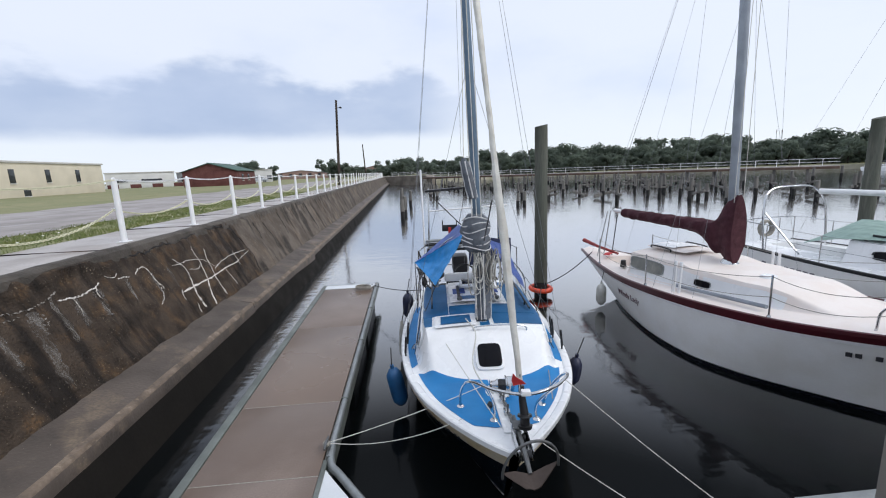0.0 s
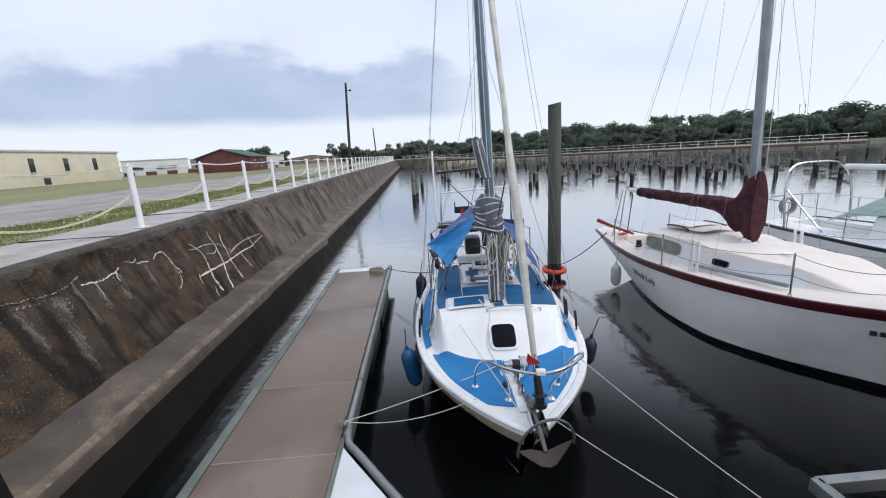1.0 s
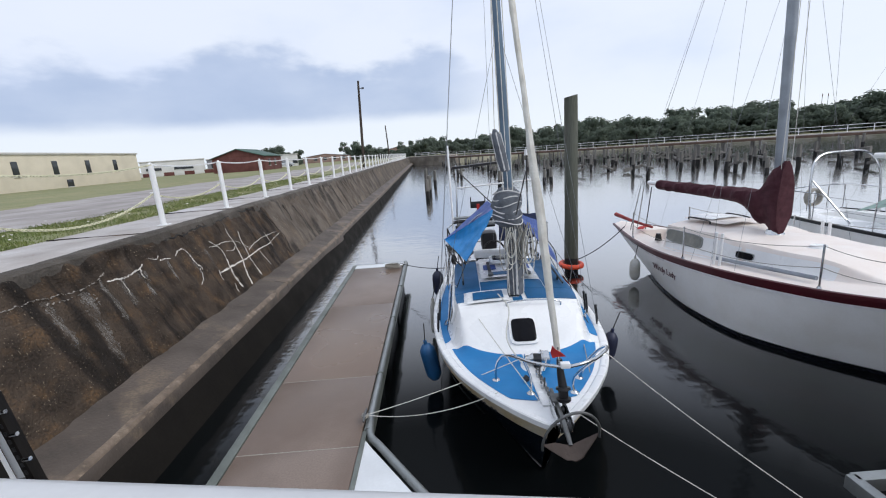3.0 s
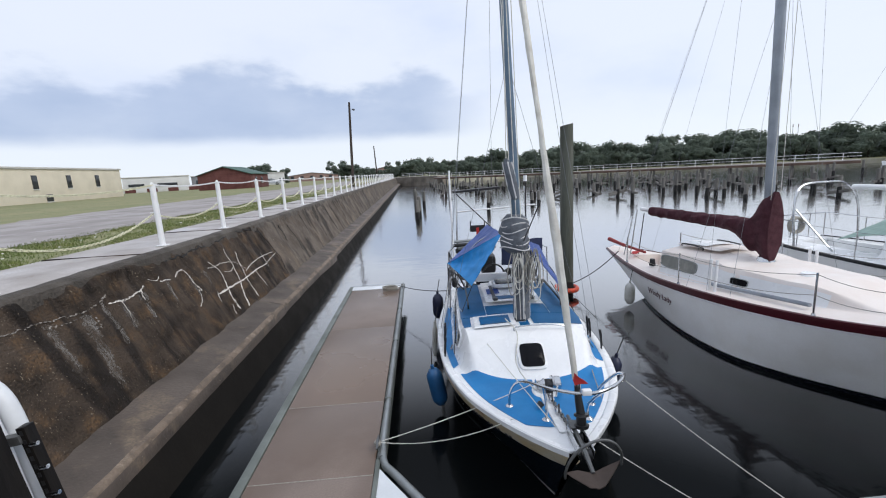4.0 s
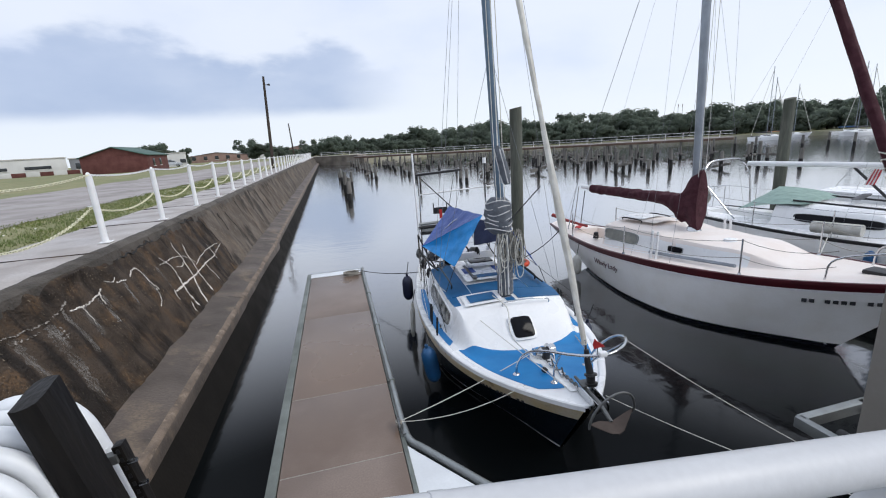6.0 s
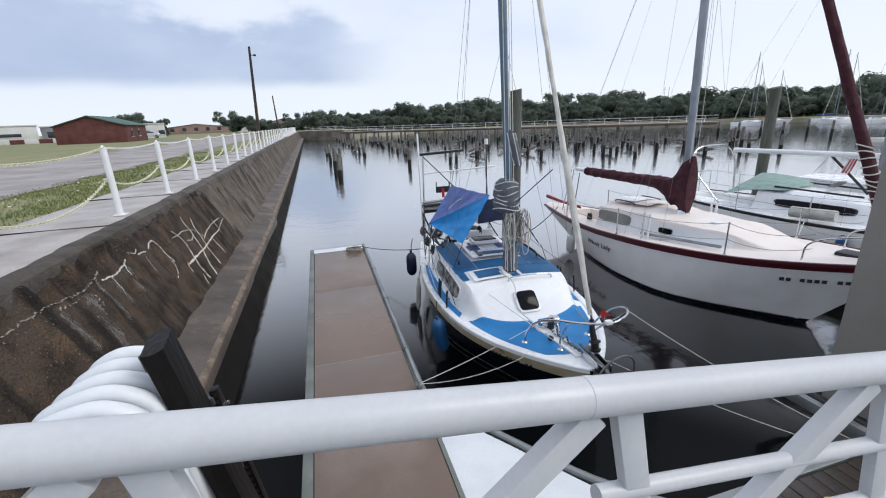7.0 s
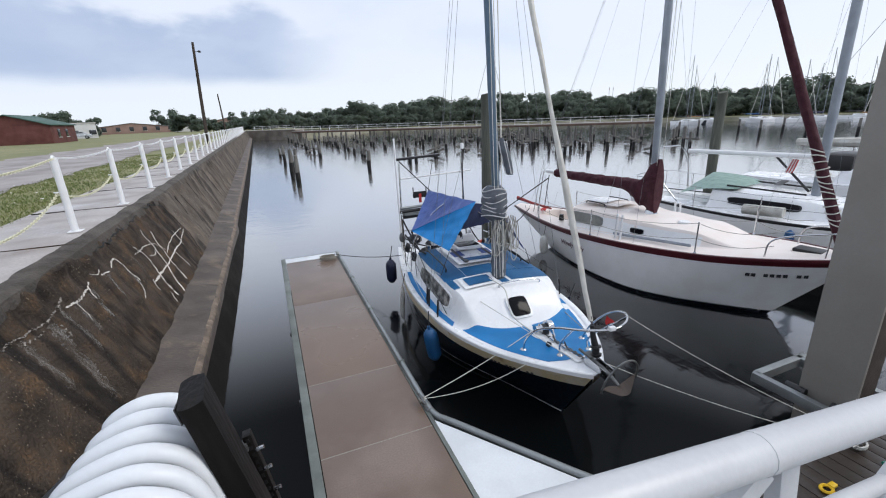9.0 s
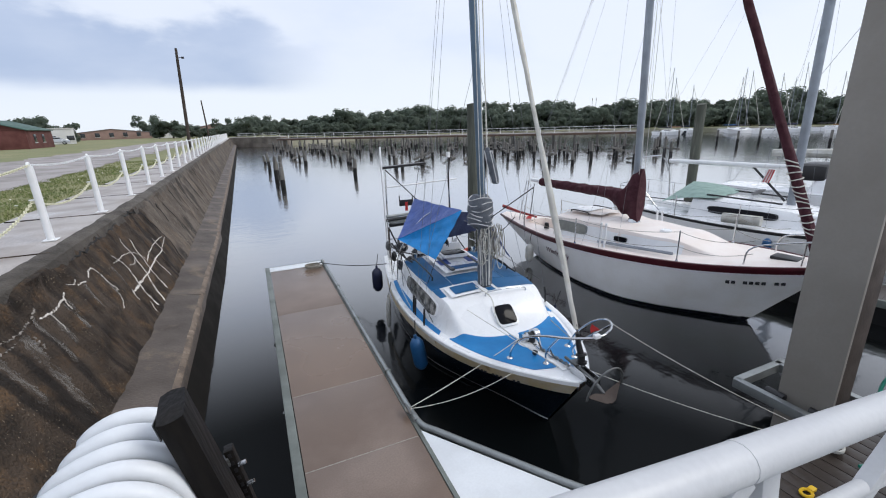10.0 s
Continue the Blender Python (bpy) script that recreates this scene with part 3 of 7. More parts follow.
# white seeps and grey washes on the wall face
for k, (path, w0, w1) in enumerate((
        ([(7.80, 1.25), (8.34, 1.25), (9.0, 1.245), (9.75, 1.28), (10.42, 1.28)], 0.030, 0.016),
        ([(10.3, 1.28), (10.85, 1.35), (11.3, 1.38)], 0.014, 0.010), ([(9.30, 1.36), (9.7, 1.44), (10.2, 1.47), (11.1, 1.45)], 0.012, 0.010),
        ([(8.10, 1.82), (8.22, 1.74), (8.35, 1.60), (8.30, 1.40), (8.22, 1.20)], 0.008, 0.022), ([(8.22, 1.22), (8.17, 1.05), (8.16, 0.84)], 0.030, 0.058),
        ([(8.91, 1.93), (8.93, 1.75), (8.90, 1.55), (8.80, 1.30), (8.74, 1.18)], 0.006, 0.020), ([(8.74, 1.20), (8.62, 0.98), (8.52, 0.78)], 0.022, 0.040),
        ([(9.34, 1.80), (9.22, 1.50), (9.15, 1.25)], 0.007, 0.014), ([(9.14, 1.26), (9.12, 1.05), (9.15, 0.82)], 0.016, 0.034),
        ([(9.66, 1.30), (9.70, 1.10), (9.74, 0.88)], 0.012, 0.014), ([(10.45, 1.55), (10.42, 1.38), (10.44, 1.20)], 0.009, 0.008),
        ([(8.0, 1.72), (8.3, 1.70), (8.6, 1.70), (9.1, 1.60), (9.37, 1.40)], 0.010, 0.010), ([(8.45, 1.55), (8.7, 1.50), (8.9, 1.55)], 0.010, 0.008),
        ([(7.25, 1.88), (7.34, 1.82), (7.34, 1.66), (7.38, 1.52)], 0.010, 0.016), ([(7.36, 1.54), (7.42, 1.50), (7.40, 1.44)], 0.022, 0.012), ([(7.36, 1.48), (7.25, 1.31), (7.12, 1.24)], 0.008, 0.005),
        ([(7.02, 1.80), (7.15, 1.86), (7.30, 1.87)], 0.010, 0.010),
        ([(5.50, 1.83), (5.72, 1.80), (5.88, 1.79), (6.0, 1.81), (6.12, 1.82), (6.25, 1.86)], 0.018, 0.012), ([(6.16, 1.83), (6.12, 1.76), (6.10, 1.68)], 0.020, 0.006),
        ([(5.72, 1.80), (5.72, 1.68), (5.69, 1.55)], 0.012, 0.004), ([(6.60, 1.83), (6.70, 1.82), (6.86, 1.80)], 0.012, 0.008), ([(6.4, 1.92), (6.55, 1.86), (6.62, 1.90)], 0.006, 0.006),
        ([(8.0, 0.98), (7.96, 0.88), (7.95, 0.80)], 0.006, 0.007), ([(7.84, 1.30), (7.80, 1.20), (7.78, 1.12)], 0.014, 0.006))):
    ribbon(path, w0 * 0.75, w1 * 0.75, "lime", "lime_seep", 30 + k, 0.009, 0.007)
ribbon([(3.2, 1.93), (3.7, 1.92), (4.2, 1.93), (4.5, 1.91), (4.8, 1.88), (5.03, 1.85), (5.30, 1.87), (5.42, 1.90), (5.53, 1.95)], 0.008, 0.007, "lime_wash", "lime_crack", 60, 0.014)
ribbon([(5.20, 1.75), (5.19, 1.68), (5.17, 1.60)], 0.012, 0.005, "lime_wash", "lime_crack", 61)
ribbon([(4.6, 1.84), (4.75, 1.82), (4.95, 1.80)], 0.008, 0.006, "lime_wash", "lime_crack", 62, 0.02)
for k, (path, w0, w1) in enumerate((([(5.10, 1.82), (5.05, 1.60), (4.99, 1.38), (4.95, 1.15), (4.93, 0.88)], 0.10, 0.07), ([(5.70, 1.79), (5.70, 1.62), (5.68, 1.42)], 0.10, 0.08), ([(6.10, 1.80), (6.10, 1.62), (6.05, 1.42)], 0.12, 0.08),
                                    ([(7.84, 1.74), (7.86, 1.55), (7.84, 1.34)], 0.07, 0.03), ([(7.34, 1.80), (7.32, 1.5), (7.25, 1.25)], 0.07, 0.05), ([(5.42, 1.88), (5.40, 1.6), (5.36, 1.3)], 0.06, 0.05),
                                    ([(4.62, 1.88), (4.58, 1.6), (4.55, 1.3)], 0.08, 0.07), ([(6.72, 1.80), (6.70, 1.6), (6.66, 1.4)], 0.06, 0.04))):
    ribbon(path, w0, w1, "lime_grey", "lime_wash", 80 + k, 0.004, 0.005)
ribbon([(9.6, 2.16), (10.47, 2.15), (10.9, 2.06), (11.1, 1.95), (11.32, 1.53), (11.39, 1.21), (11.29, 0.8)], 0.018, 0.012, "pile_wet", "open_crack", 90, 0.03)
ribbon([(7.0, 2.10), (7.6, 2.07), (8.3, 2.12), (8.8, 2.09), (9.6, 2.15)], 0.014, 0.018, "pile_wet", "open_crack", 91, 0.03)
for k, (y, a, b) in enumerate(((12.6, 2.0, 1.5), (13.4, 1.9, 1.1), (15.1, 2.05, 1.3), (17.0, 2.0, 1.0), (19.4, 2.1, 0.9), (22.5, 2.1, 1.1))):
    ribbon([(y, a), (y + 0.12, (a + b) / 2), (y + 0.05, b)], 0.02, 0.012, "pile_wet", "open_crack", 95 + k, 0.03)

# cap stones along the foot of the wall, laid end to end
cap_meshes = []
for v in range(4):
    rnd = random.Random(40 + v)
    bm = B()
    rows = []
    for k in range(17):
        y = 0.012 + 5.976 * k / 16
        j = lambda: rnd.uniform(-0.012, 0.012)
        rows.append([(-3.84, y, 0.35), (-3.82, y, 0.76 + j()), (-3.52, y, 0.69 + j()), (-3.275 + 0.8 * j(), y, 0.640 + 0.5 * j()), (-3.235 + 0.5 * j(), y, 0.622 + 0.5 * j()), (-3.205 + 0.4 * j(), y, 0.580 + 0.5 * j()), (-3.19, y, 0.46), (-3.19, y, 0.35)])
    me = link_mesh("cap_stone", loft(rows, True), M["cap"])
    me.materials.append(M["cap_edge"])
    for f in me.polygons:
        if -3.27 < f.center.x < -3.2 and f.center.z > 0.56:
            f.material_index = 1
    cap_meshes.append(me)
for k in range(21):
    ob = new("cap_stone", cap_meshes[k % 4])
    ob.parent = wall
    y = -9.05 + k * 6.0
    ob.matrix_basis = pose(random.uniform(-0.008, 0.008) + bend(y), y, random.uniform(-0.008, 0.008), 0, 0, BEND_TURN if y > 10 else 0)
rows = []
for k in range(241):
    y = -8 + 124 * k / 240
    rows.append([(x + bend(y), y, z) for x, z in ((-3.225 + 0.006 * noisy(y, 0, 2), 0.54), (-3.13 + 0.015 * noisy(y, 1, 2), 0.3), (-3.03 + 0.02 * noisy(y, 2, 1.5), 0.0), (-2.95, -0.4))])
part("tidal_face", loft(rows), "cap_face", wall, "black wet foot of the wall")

# ---- chain fence ----
post_top = B()
add_tube(post_top, [(0, 0, 0.0), (0, 0, 1.07)], 0.048, 12)
POSTS = [7.75 + 2.46 * k for k in range(43)]


def fence_post(y):
    t = thing("fence_post", pose(-4.81, y, WALL_TOP + 0.006), "white painted steel post on the seawall walkway", "post", "chain fence posts")
    return t


first = fence_post(POSTS[0] - 3.2)
part("shaft", post_top, "white_paint", first)
part("base_plate", box((0, 0, 0.008), (0.17, 0.17, 0.016), 0.004), "white_paint", first)
ring = [(0.0, 0.036 * math.cos(a), 1.078 + 0.036 * math.sin(a)) for a in [2 * math.pi * k / 14 for k in range(15)]]
part("chain_eye", tube(ring, 0.017, 8), "white_paint", first)
ring = [(-0.075 + 0.035 * math.cos(a), 0.03 * math.sin(a), 0.6) for a in [2 * math.pi * k / 10 for k in range(11)]]
part("side_eye", tube(ring, 0.009, 6), "white_paint", first)
for k, y in enumerate(POSTS):
    copy_thing(first, pose(-4.81 + bend(y), y, WALL_TOP + 0.004, random.uniform(-1.2, 1.2), random.uniform(-1.2, 1.2), 0))


def chain_mesh(a, b, drop, link=0.046, r=0.0065):
    bm = B()
    pts = sag(a, b, drop, 60)
    length = sum((q - p).length for p, q in zip(pts, pts[1:]))
    n = int(length / link)
    for i in range(n):
        f = (i + 0.5) / n * 60
        j = min(int(f), 59)
        c = pts[j].lerp(pts[j + 1], f - j)
        d = (pts[j + 1] - pts[j]).normalized()
        s = d.orthogonal().normalized()
        u = s if i % 2 else d.cross(s)
        loop = [c + d * (0.034 * math.cos(t)) + u * (0.016 * math.sin(t)) for t in [2 * math.pi * q / 7 for q in range(8)]]
        add_tube(bm, loop, r, 4, caps=False)
    return bm


ys = POSTS
chain_lo = link_mesh("chain", chain_mesh((0, 0, 0), (0, 2.46, 0), 0.17), M["chain"])
chain_hi = link_mesh("chain", chain_mesh((0, 0, 0), (0, 2.46, 0), 0.05, 0.046, 0.006), M["white_paint"])
for z, dr, xx in ((0.58, 0.3, -4.89), (1.09, 0.09, -4.81)):
    o = part("fence_chain", chain_mesh((xx, POSTS[0] - 3.2, WALL_TOP + z), (xx, POSTS[0], WALL_TOP + z), dr), "chain")
    tagged(o, "cream white plastic chain hung between the fence posts", "chain", "fence chains")
for k, y in enumerate(ys[:-1]):
    for me, z, xx in ((chain_lo, 0.58, -4.89), (chain_hi, 1.09, -4.81)):
        o = new("fence_chain", me)
        o.matrix_basis = pose(xx + bend(y), y, WALL_TOP + z, 0, 0, BEND_TURN if y > 11.9 else 0)
        tagged(o, "cream white plastic chain hung between the fence posts", "chain", "fence chains")

# ---- floating finger dock ----
DX0, DX1, DZ = -1.93, -0.745, 0.5
dock = thing("floating_dock", I4, "floating dock finger with wet brown composite deck boards", "dock")
seams = [1.2, 2.23, 3.535, 4.85, 7.5, 10.15]
for y in seams[2:4]:
    part("seam_strip", box(((DX0 + DX1) / 2, y, DZ - 0.006), (DX1 - DX0 - 0.01, 0.011, 0.012)), "rope_old", dock)
for y in (seams[1], seams[4]):
    part("seam_strip", box(((DX0 + DX1) / 2, y, DZ - 0.008), (DX1 - DX0 - 0.01, 0.011, 0.012)), "board", dock)
for a, b in zip(seams, seams[1:]):
    part("deck_board", box(((DX0 + DX1) / 2, (a + b) / 2, DZ - 0.02), (DX1 - DX0 - 0.004, b - a - 0.012, 0.04), 0.004), "board", dock)
part("end_plate", box(((DX0 + DX1) / 2, 10.31, DZ - 0.012), (DX1 - DX0 + 0.02, 0.31, 0.04), 0.004), "gusset", dock, "white end plate")
part("side_rail", box((DX0 - 0.055, 5.85, DZ - 0.06), (0.1, 9.3, 0.14), 0.012), "alu_green", dock, "damp aluminium edge beam")
for y0, y1 in ((3.75, 10.47),):
    part("rub_rail", tube([(DX1 + 0.055, y, DZ + 0.01) for y in (y0, y1)], 0.035, 10), "alu", dock, "grey aluminium edge tube")
    part("edge_beam", box((DX1 + 0.045, (y0 + y1) / 2, DZ - 0.08), (0.08, y1 - y0, 0.15), 0.01), "alu_green", dock)
part("end_beam", box(((DX0 + DX1) / 2, 10.5, DZ - 0.06), (DX1 - DX0 + 0.2, 0.06, 0.13), 0.01), "alu", dock)
for y in (2.2, 4.6, 7.0, 9.3):
    part("float", box(((DX0 + DX1) / 2, y, 0.12), (1.15, 1.9, 0.56), 0.05), "float", dock, "black plastic float")
for y in (4.85, 6.7, 8.4):
    part("rail_splice", box((DX1 + 0.055, y, DZ + 0.005), (0.085, 0.03, 0.085), 0.006), "alu_green", dock)
for y in (4.7, 6.6):
    part("bracket", box((DX0 - 0.11, y, DZ - 0.1), (0.03, 0.05, 0.06), 0.004), "galv", dock)

# main pier with its gusset and the guide pile
pier = thing("floating_pier", I4, "floating main pier with wet dark timber decking", "pier")
deck_plank = link_mesh("plank", box((0, 0, 0), (0.138, 2.9, 0.04), 0.004), M["deck_dark"])
for k in range(72):
    o = new("plank", deck_plank)
    o.parent = pier
    o.matrix_basis = pose(-0.62 + 0.145 * k + 0.0, 0.16, DZ - 0.02 + random.uniform(-0.002, 0.002))
part("edge_beam", box((5.05, 1.66, DZ - 0.06), (11.5, 0.07, 0.15), 0.01), "alu", pier)
part("float", box((4.6, 0.2, 0.1), (10.4, 2.6, 0.55), 0.05), "float", pier)
part("gusset_plate", prism([(-0.70, 2.0), (0.45, 2.0), (0.36, 2.12), (-0.62, 3.50), (-0.70, 3.62)], DZ - 0.03, DZ - 0.004), "gusset", pier, "white triangular gusset plate")
part("gusset_base", prism([(-0.70, 1.70), (0.78, 1.70), (0.45, 1.995), (-0.70, 1.995)], DZ - 0.03, DZ - 0.006), "gusset", pier, "white plate at the pier's corner")
part("gusset_rail", tube(curve_pts([(0.95, 1.66, DZ), (0.42, 2.15, DZ), (-0.05, 2.80, DZ), (-0.52, 3.48, DZ), (-0.655, 3.68, DZ), (-0.69, 3.95, DZ + 0.01)], 5), 0.038, 10), "alu", pier, "bent grey aluminium edge tube")
part("gusset_beam", prism([(-0.70, 3.6), (0.9, 1.4), (0.9, 1.3), (-0.72, 3.4)], 0.28, DZ - 0.04), "alu_green", pier)
part("joint_beam", box((-0.72, 2.7, DZ - 0.05), (0.045, 2.1, 0.12), 0.006), "alu_green", pier)

col = thing("guide_pile", pose(3.63, 2.06, 0), "tall square painted steel guide pile beside the pier", "pile")
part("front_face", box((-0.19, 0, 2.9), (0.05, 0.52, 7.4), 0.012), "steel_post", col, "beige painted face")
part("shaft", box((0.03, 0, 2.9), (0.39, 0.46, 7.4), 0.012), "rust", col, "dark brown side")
gp = thing("pile_guide", pose(3.63, 2.06, 0), "grey aluminium guide frame round the steel pile", "pile guide")
for c, s in (((-0.40, 0.1, 0.47), (0.09, 1.1, 0.12)), ((0.1, 0.62, 0.47), (1.0, 0.09, 0.12)), ((0.45, 0.1, 0.47), (0.09, 1.1, 0.12))):
    part("frame_bar", box(c, s, 0.012), "alu", gp)
for c in ((-0.28, 0.25, 0.5), (-0.28, -0.2, 0.5)):
    part("roller", tube([(c[0], c[1] - 0.1, c[2]), (c[0], c[1] + 0.1, c[2])], 0.05, 10), "black", gp)

# ---- gangway, on which the camera stands ----
gang = thing("gangway", I4, "white painted metal truss gangway with tubular rails", "gangway")


def gz(x):
    return 2.895 - 0.14 * (x + 1)


for y in (0.42, -0.9):
    part("top_rail", tube([(x, y, gz(x)) for x in (-4.9, 8.0)], 0.05, 16), "rail", gang)
    part("mid_rail", tube([(x, y, gz(x) - 0.31) for x in (-0.95, 8.0)], 0.026, 12), "rail", gang)
    part("low_rail", tube([(x, y, gz(x) - 0.56) for x in (-0.95, 8.0)], 0.026, 12), "rail", gang)
    part("bottom_chord", tube([(x, y, gz(x) - 0.95) for x in (-4.9, 8.0)], 0.05, 12), "rail", gang)
    for k in range(-4, 9):
        x = -0.95 + 1.03 * k
        if x < -4.5:
            continue
        part("upright", add_box(B(), (0, 0, 0), (0.075, 0.04, 0.98), 0.006, Matrix.Rotation(radians(-12), 4, "Y")), "rail", gang).matrix_basis = pose(x + 0.16, y, gz(x + 0.16) - 0.48)
        a, b = Vector((x - 0.03, y, gz(x) - 0.04)), Vector((x - 0.92, y, gz(x - 0.92) - 0.93))
        d = b - a
        ang = math.atan2(d.x, d.z)
        part("diagonal", add_box(B(), (0, 0, 0), (0.075, 0.05, d.length), 0.006, Matrix.Rotation(ang, 4, "Y")), "rail", gang).matrix_basis = pose(*((a + b) / 2))
for k in range(0, 9, 2):
    x = -1.0 + 1.03 * k
    part("rail_sleeve", tube([(x - 0.012, 0.42, gz(x - 0.012)), (x + 0.012, 0.42, gz(x + 0.012))], 0.0512, 16), "rail", gang)
bm = B()
add_box(bm, (1.55, -0.24, gz(1.55) - 0.99), (13.0, 1.26, 0.04), 0.004, Matrix.Rotation(math.atan(0.14), 4, "Y"))
part("walkway", bm, "alu", gang)

# ---- conduits over the wall and the tarred timber ----
tim = thing("tarred_timber", pose(-2.46, 1.94, 2.52), "black tarred timber post leaning beside the white conduits", "timber")
rot = Matrix.Rotation(radians(-13), 4, "Y") @ Matrix.Rotation(radians(-4), 4, "X")
tim.matrix_basis = tim.matrix_basis @ rot
rows = []
for k in range(13):
    z = -2.1 * k / 12
    row = []
    for q in range(17):
        t = 2 * math.pi * (q % 16) / 16
        cx, cy = math.cos(t), math.sin(t)
        m = max(abs(cx), abs(cy)) ** 0.82
        e = 1 + 0.05 * noise.noise(Vector((cx * 2, cy * 2, z * 3)))
        row.append((0.058 * cx / m * e, 0.10 * cy / m * e, z + (0.03 * cy if k == 0 else 0)))
    rows.append(row)
part("beam", loft(rows, True), "black_wood", tim)
part("top_strap", thicken(loft([[(-0.078, -0.05, -0.03), (-0.078, 0.05, -0.03)], [(-0.08, -0.05, -0.12), (-0.08, 0.05, -0.12)]]), 0.004), "galv", tim)
chan = thing("perforated_channel", pose(-2.30, 2.10, 2.10, 0, -9, 0), "black perforated steel channel clamping the white conduits", "channel")
part("web", box((0, 0, -0.8), (0.045, 0.06, 1.6), 0.004), "black_wood", chan)
hole = link_mesh("slot", box((0, -0.0315, 0), (0.016, 0.003, 0.026), 0.001), M["black"])
for k in range(30):
    o = new("slot", hole)
    o.parent = chan
    o.matrix_basis = pose(0, 0, -0.03 - 0.05 * k)
for z in (-0.06, -0.55):
    part("clamp_bar", box((-0.22, -0.02, z), (0.42, 0.05, 0.05), 0.004), "galv", chan)
for z in (-0.10, -0.24, -0.40):
    part("bolt", tube([(0.02, -0.03, z), (0.06, -0.03, z)], 0.012, 8), "steel", chan)
for i in range(6):
    y = 2.22 - i * 0.122
    t = i * 0.024
    c = thing("conduit", pose(-2.65, y, 2.345 - t * 0.3), "bent white plastic conduit crossing to the dock", "conduit", "white conduits")
    pts = curve_pts([(-0.27 - t * 1.7, 0.02, -0.115 - t), (-0.20 - t * 1.2, 0.01, -0.05 - t * 0.3), (-0.09, 0, -0.005), (0.04, 0, -0.03), (0.14, 0, -0.12), (0.20, -0.01, -0.28), (0.25, -0.02, -0.6), (0.36, -0.02, -1.3)], 6)
    part("pipe", tube(pts, [0.036, 0.044] + [0.047] * (len(pts) - 2), 18), "conduit", c)
    d = (pts[32] - pts[31]).normalized()
    part("collar", tube([pts[31], pts[31] + d * 0.012], 0.0495, 18), "conduit", c, "socket joint of the pipe")
    part("cable", tube(curve_pts([(-0.25 - t * 1.7, 0.02, -0.10 - t), (-0.40 - t * 1.7, -0.04, -0.24), (-0.68, -0.18, -0.42), (-1.05, -0.42, -0.55), (-1.45, -0.75, -0.52)], 4), 0.034, 10), "black", c, "black cable entering the pipe")

# ---- old piles ----
pile = thing("mooring_pile", pose(3.494, 10.178, 0), "tall greenish weathered timber mooring pile", "pile", "mooring piles")


def pile_mesh(r0, r1, z0, z1, n=16, seed=0):
    rows = []
    m = 14
    for k in range(m + 1):
        z = z0 + (z1 - z0) * k / m
        r = r0 + (r1 - r0) * k / m
        row = []
        for j in range(n + 1):
            a = 2 * math.pi * (j % n) / n
            q = r * (1 + 0.05 * noisy(a * 2 + seed, z, 1.0, seed)) 
            row.append((q * math.cos(a), q * math.sin(a), z + (0.03 * math.cos(a + seed) if k == m else 0)))
        rows.append(row)
    return loft(rows, True)


part("shaft", pile_mesh(0.165, 0.15, 0.35, 4.23), "pile", pile)
part("foot", pile_mesh(0.17, 0.166, -1.5, 0.352, seed=2), "pile_wet", pile, "dark wet foot")
for k, (x, y, top) in enumerate(((12.4, 10.2, 4.15), (19.5, 9.0, 4.0))):
    p2 = copy_thing(pile, pose(x, y, top - 4.23, 1.5, -2 + 2 * k, 40 * k))
ringt = [(0.25 * math.cos(a), 0.25 * math.sin(a), 0) for a in [2 * math.pi * k / 24 for k in range(25)]]
lr = part("float_ring", tube(ringt, 0.062, 10), "orange", label="orange float ring round the mooring pile")
lr.matrix_basis = pose(3.494, 10.178, 0.19, 3, 2, 0)
tagged(lr, category="float ring")

rnd = random.Random(5)
pm = [(link_mesh("shaft", pile_mesh(0.155, 0.135, 0.5, 1.35, 9, s), M["pile_far"]), link_mesh("foot", pile_mesh(0.16, 0.156, -1.0, 0.51, 9, s + 1), M["pile_wet"])) for s in range(4)]
stub = thing("pile_stub", pose(-0.25, 30, 0), "broken old timber pile standing in the water", "pile", "old pier piles")
for nm, me in zip(("shaft", "foot"), pm[0]):
    o = new(nm, me)
    o.parent = stub
spots = [(-0.1, 32.6), (-0.35, 35.2), (-0.1, 38.4), (5.6, 34.4), (0.4, 42), (-0.4, 46), (-0.5, 54), (9.9, 36.8), (10.6, 37.2)]
for row, (x0, y0) in enumerate(((3.5, 50), (8.0, 46), (13.5, 41), (19.0, 36), (24.5, 31), (30.0, 29), (36.5, 27), (27.0, 36), (33.0, 34), (41.0, 36))):
    yq = 110 - max(0, x0) * 1.02
    y = y0
    while y < yq:
        spots.append((x0 + rnd.uniform(-0.5, 0.5), y))
        if rnd.random() < 0.28:
            spots.append((x0 + rnd.uniform(0.7, 1.1), y + rnd.uniform(-0.3, 0.3)))
        y += rnd.choice((3.0, 3.8, 4.6, 6.0))
stub_places = []
for x, y in spots[:260]:
    s = rnd.uniform(0.7, 1.25) if x < 15 else rnd.uniform(0.9, 1.4)
    c = copy_thing(stub, pose(x, y, rnd.uniform(-0.25, 0.2), rnd.uniform(-4, 4), rnd.uniform(-4, 4), rnd.uniform(0, 360)))
    c.scale = (1, 1, s)
    stub_places.append((x, y))
beam_me = link_mesh("cross_beam", box((0, 0, 0), (1.8, 0.22, 0.2), 0.02), M["pile_far"])
for k in range(70):
    x, y = stub_places[9 + rnd.randrange(len(stub_places) - 10)]
    o = new("cross_beam", beam_me)
    o.matrix_basis = pose(x, y, rnd.uniform(0.25, 0.9), 0, rnd.uniform(-20, 20), rnd.choice((0, 90)) + rnd.uniform(-8, 8))
    tagged(o, "dark broken cross timber of an old pier", "timber", "old pier timbers")

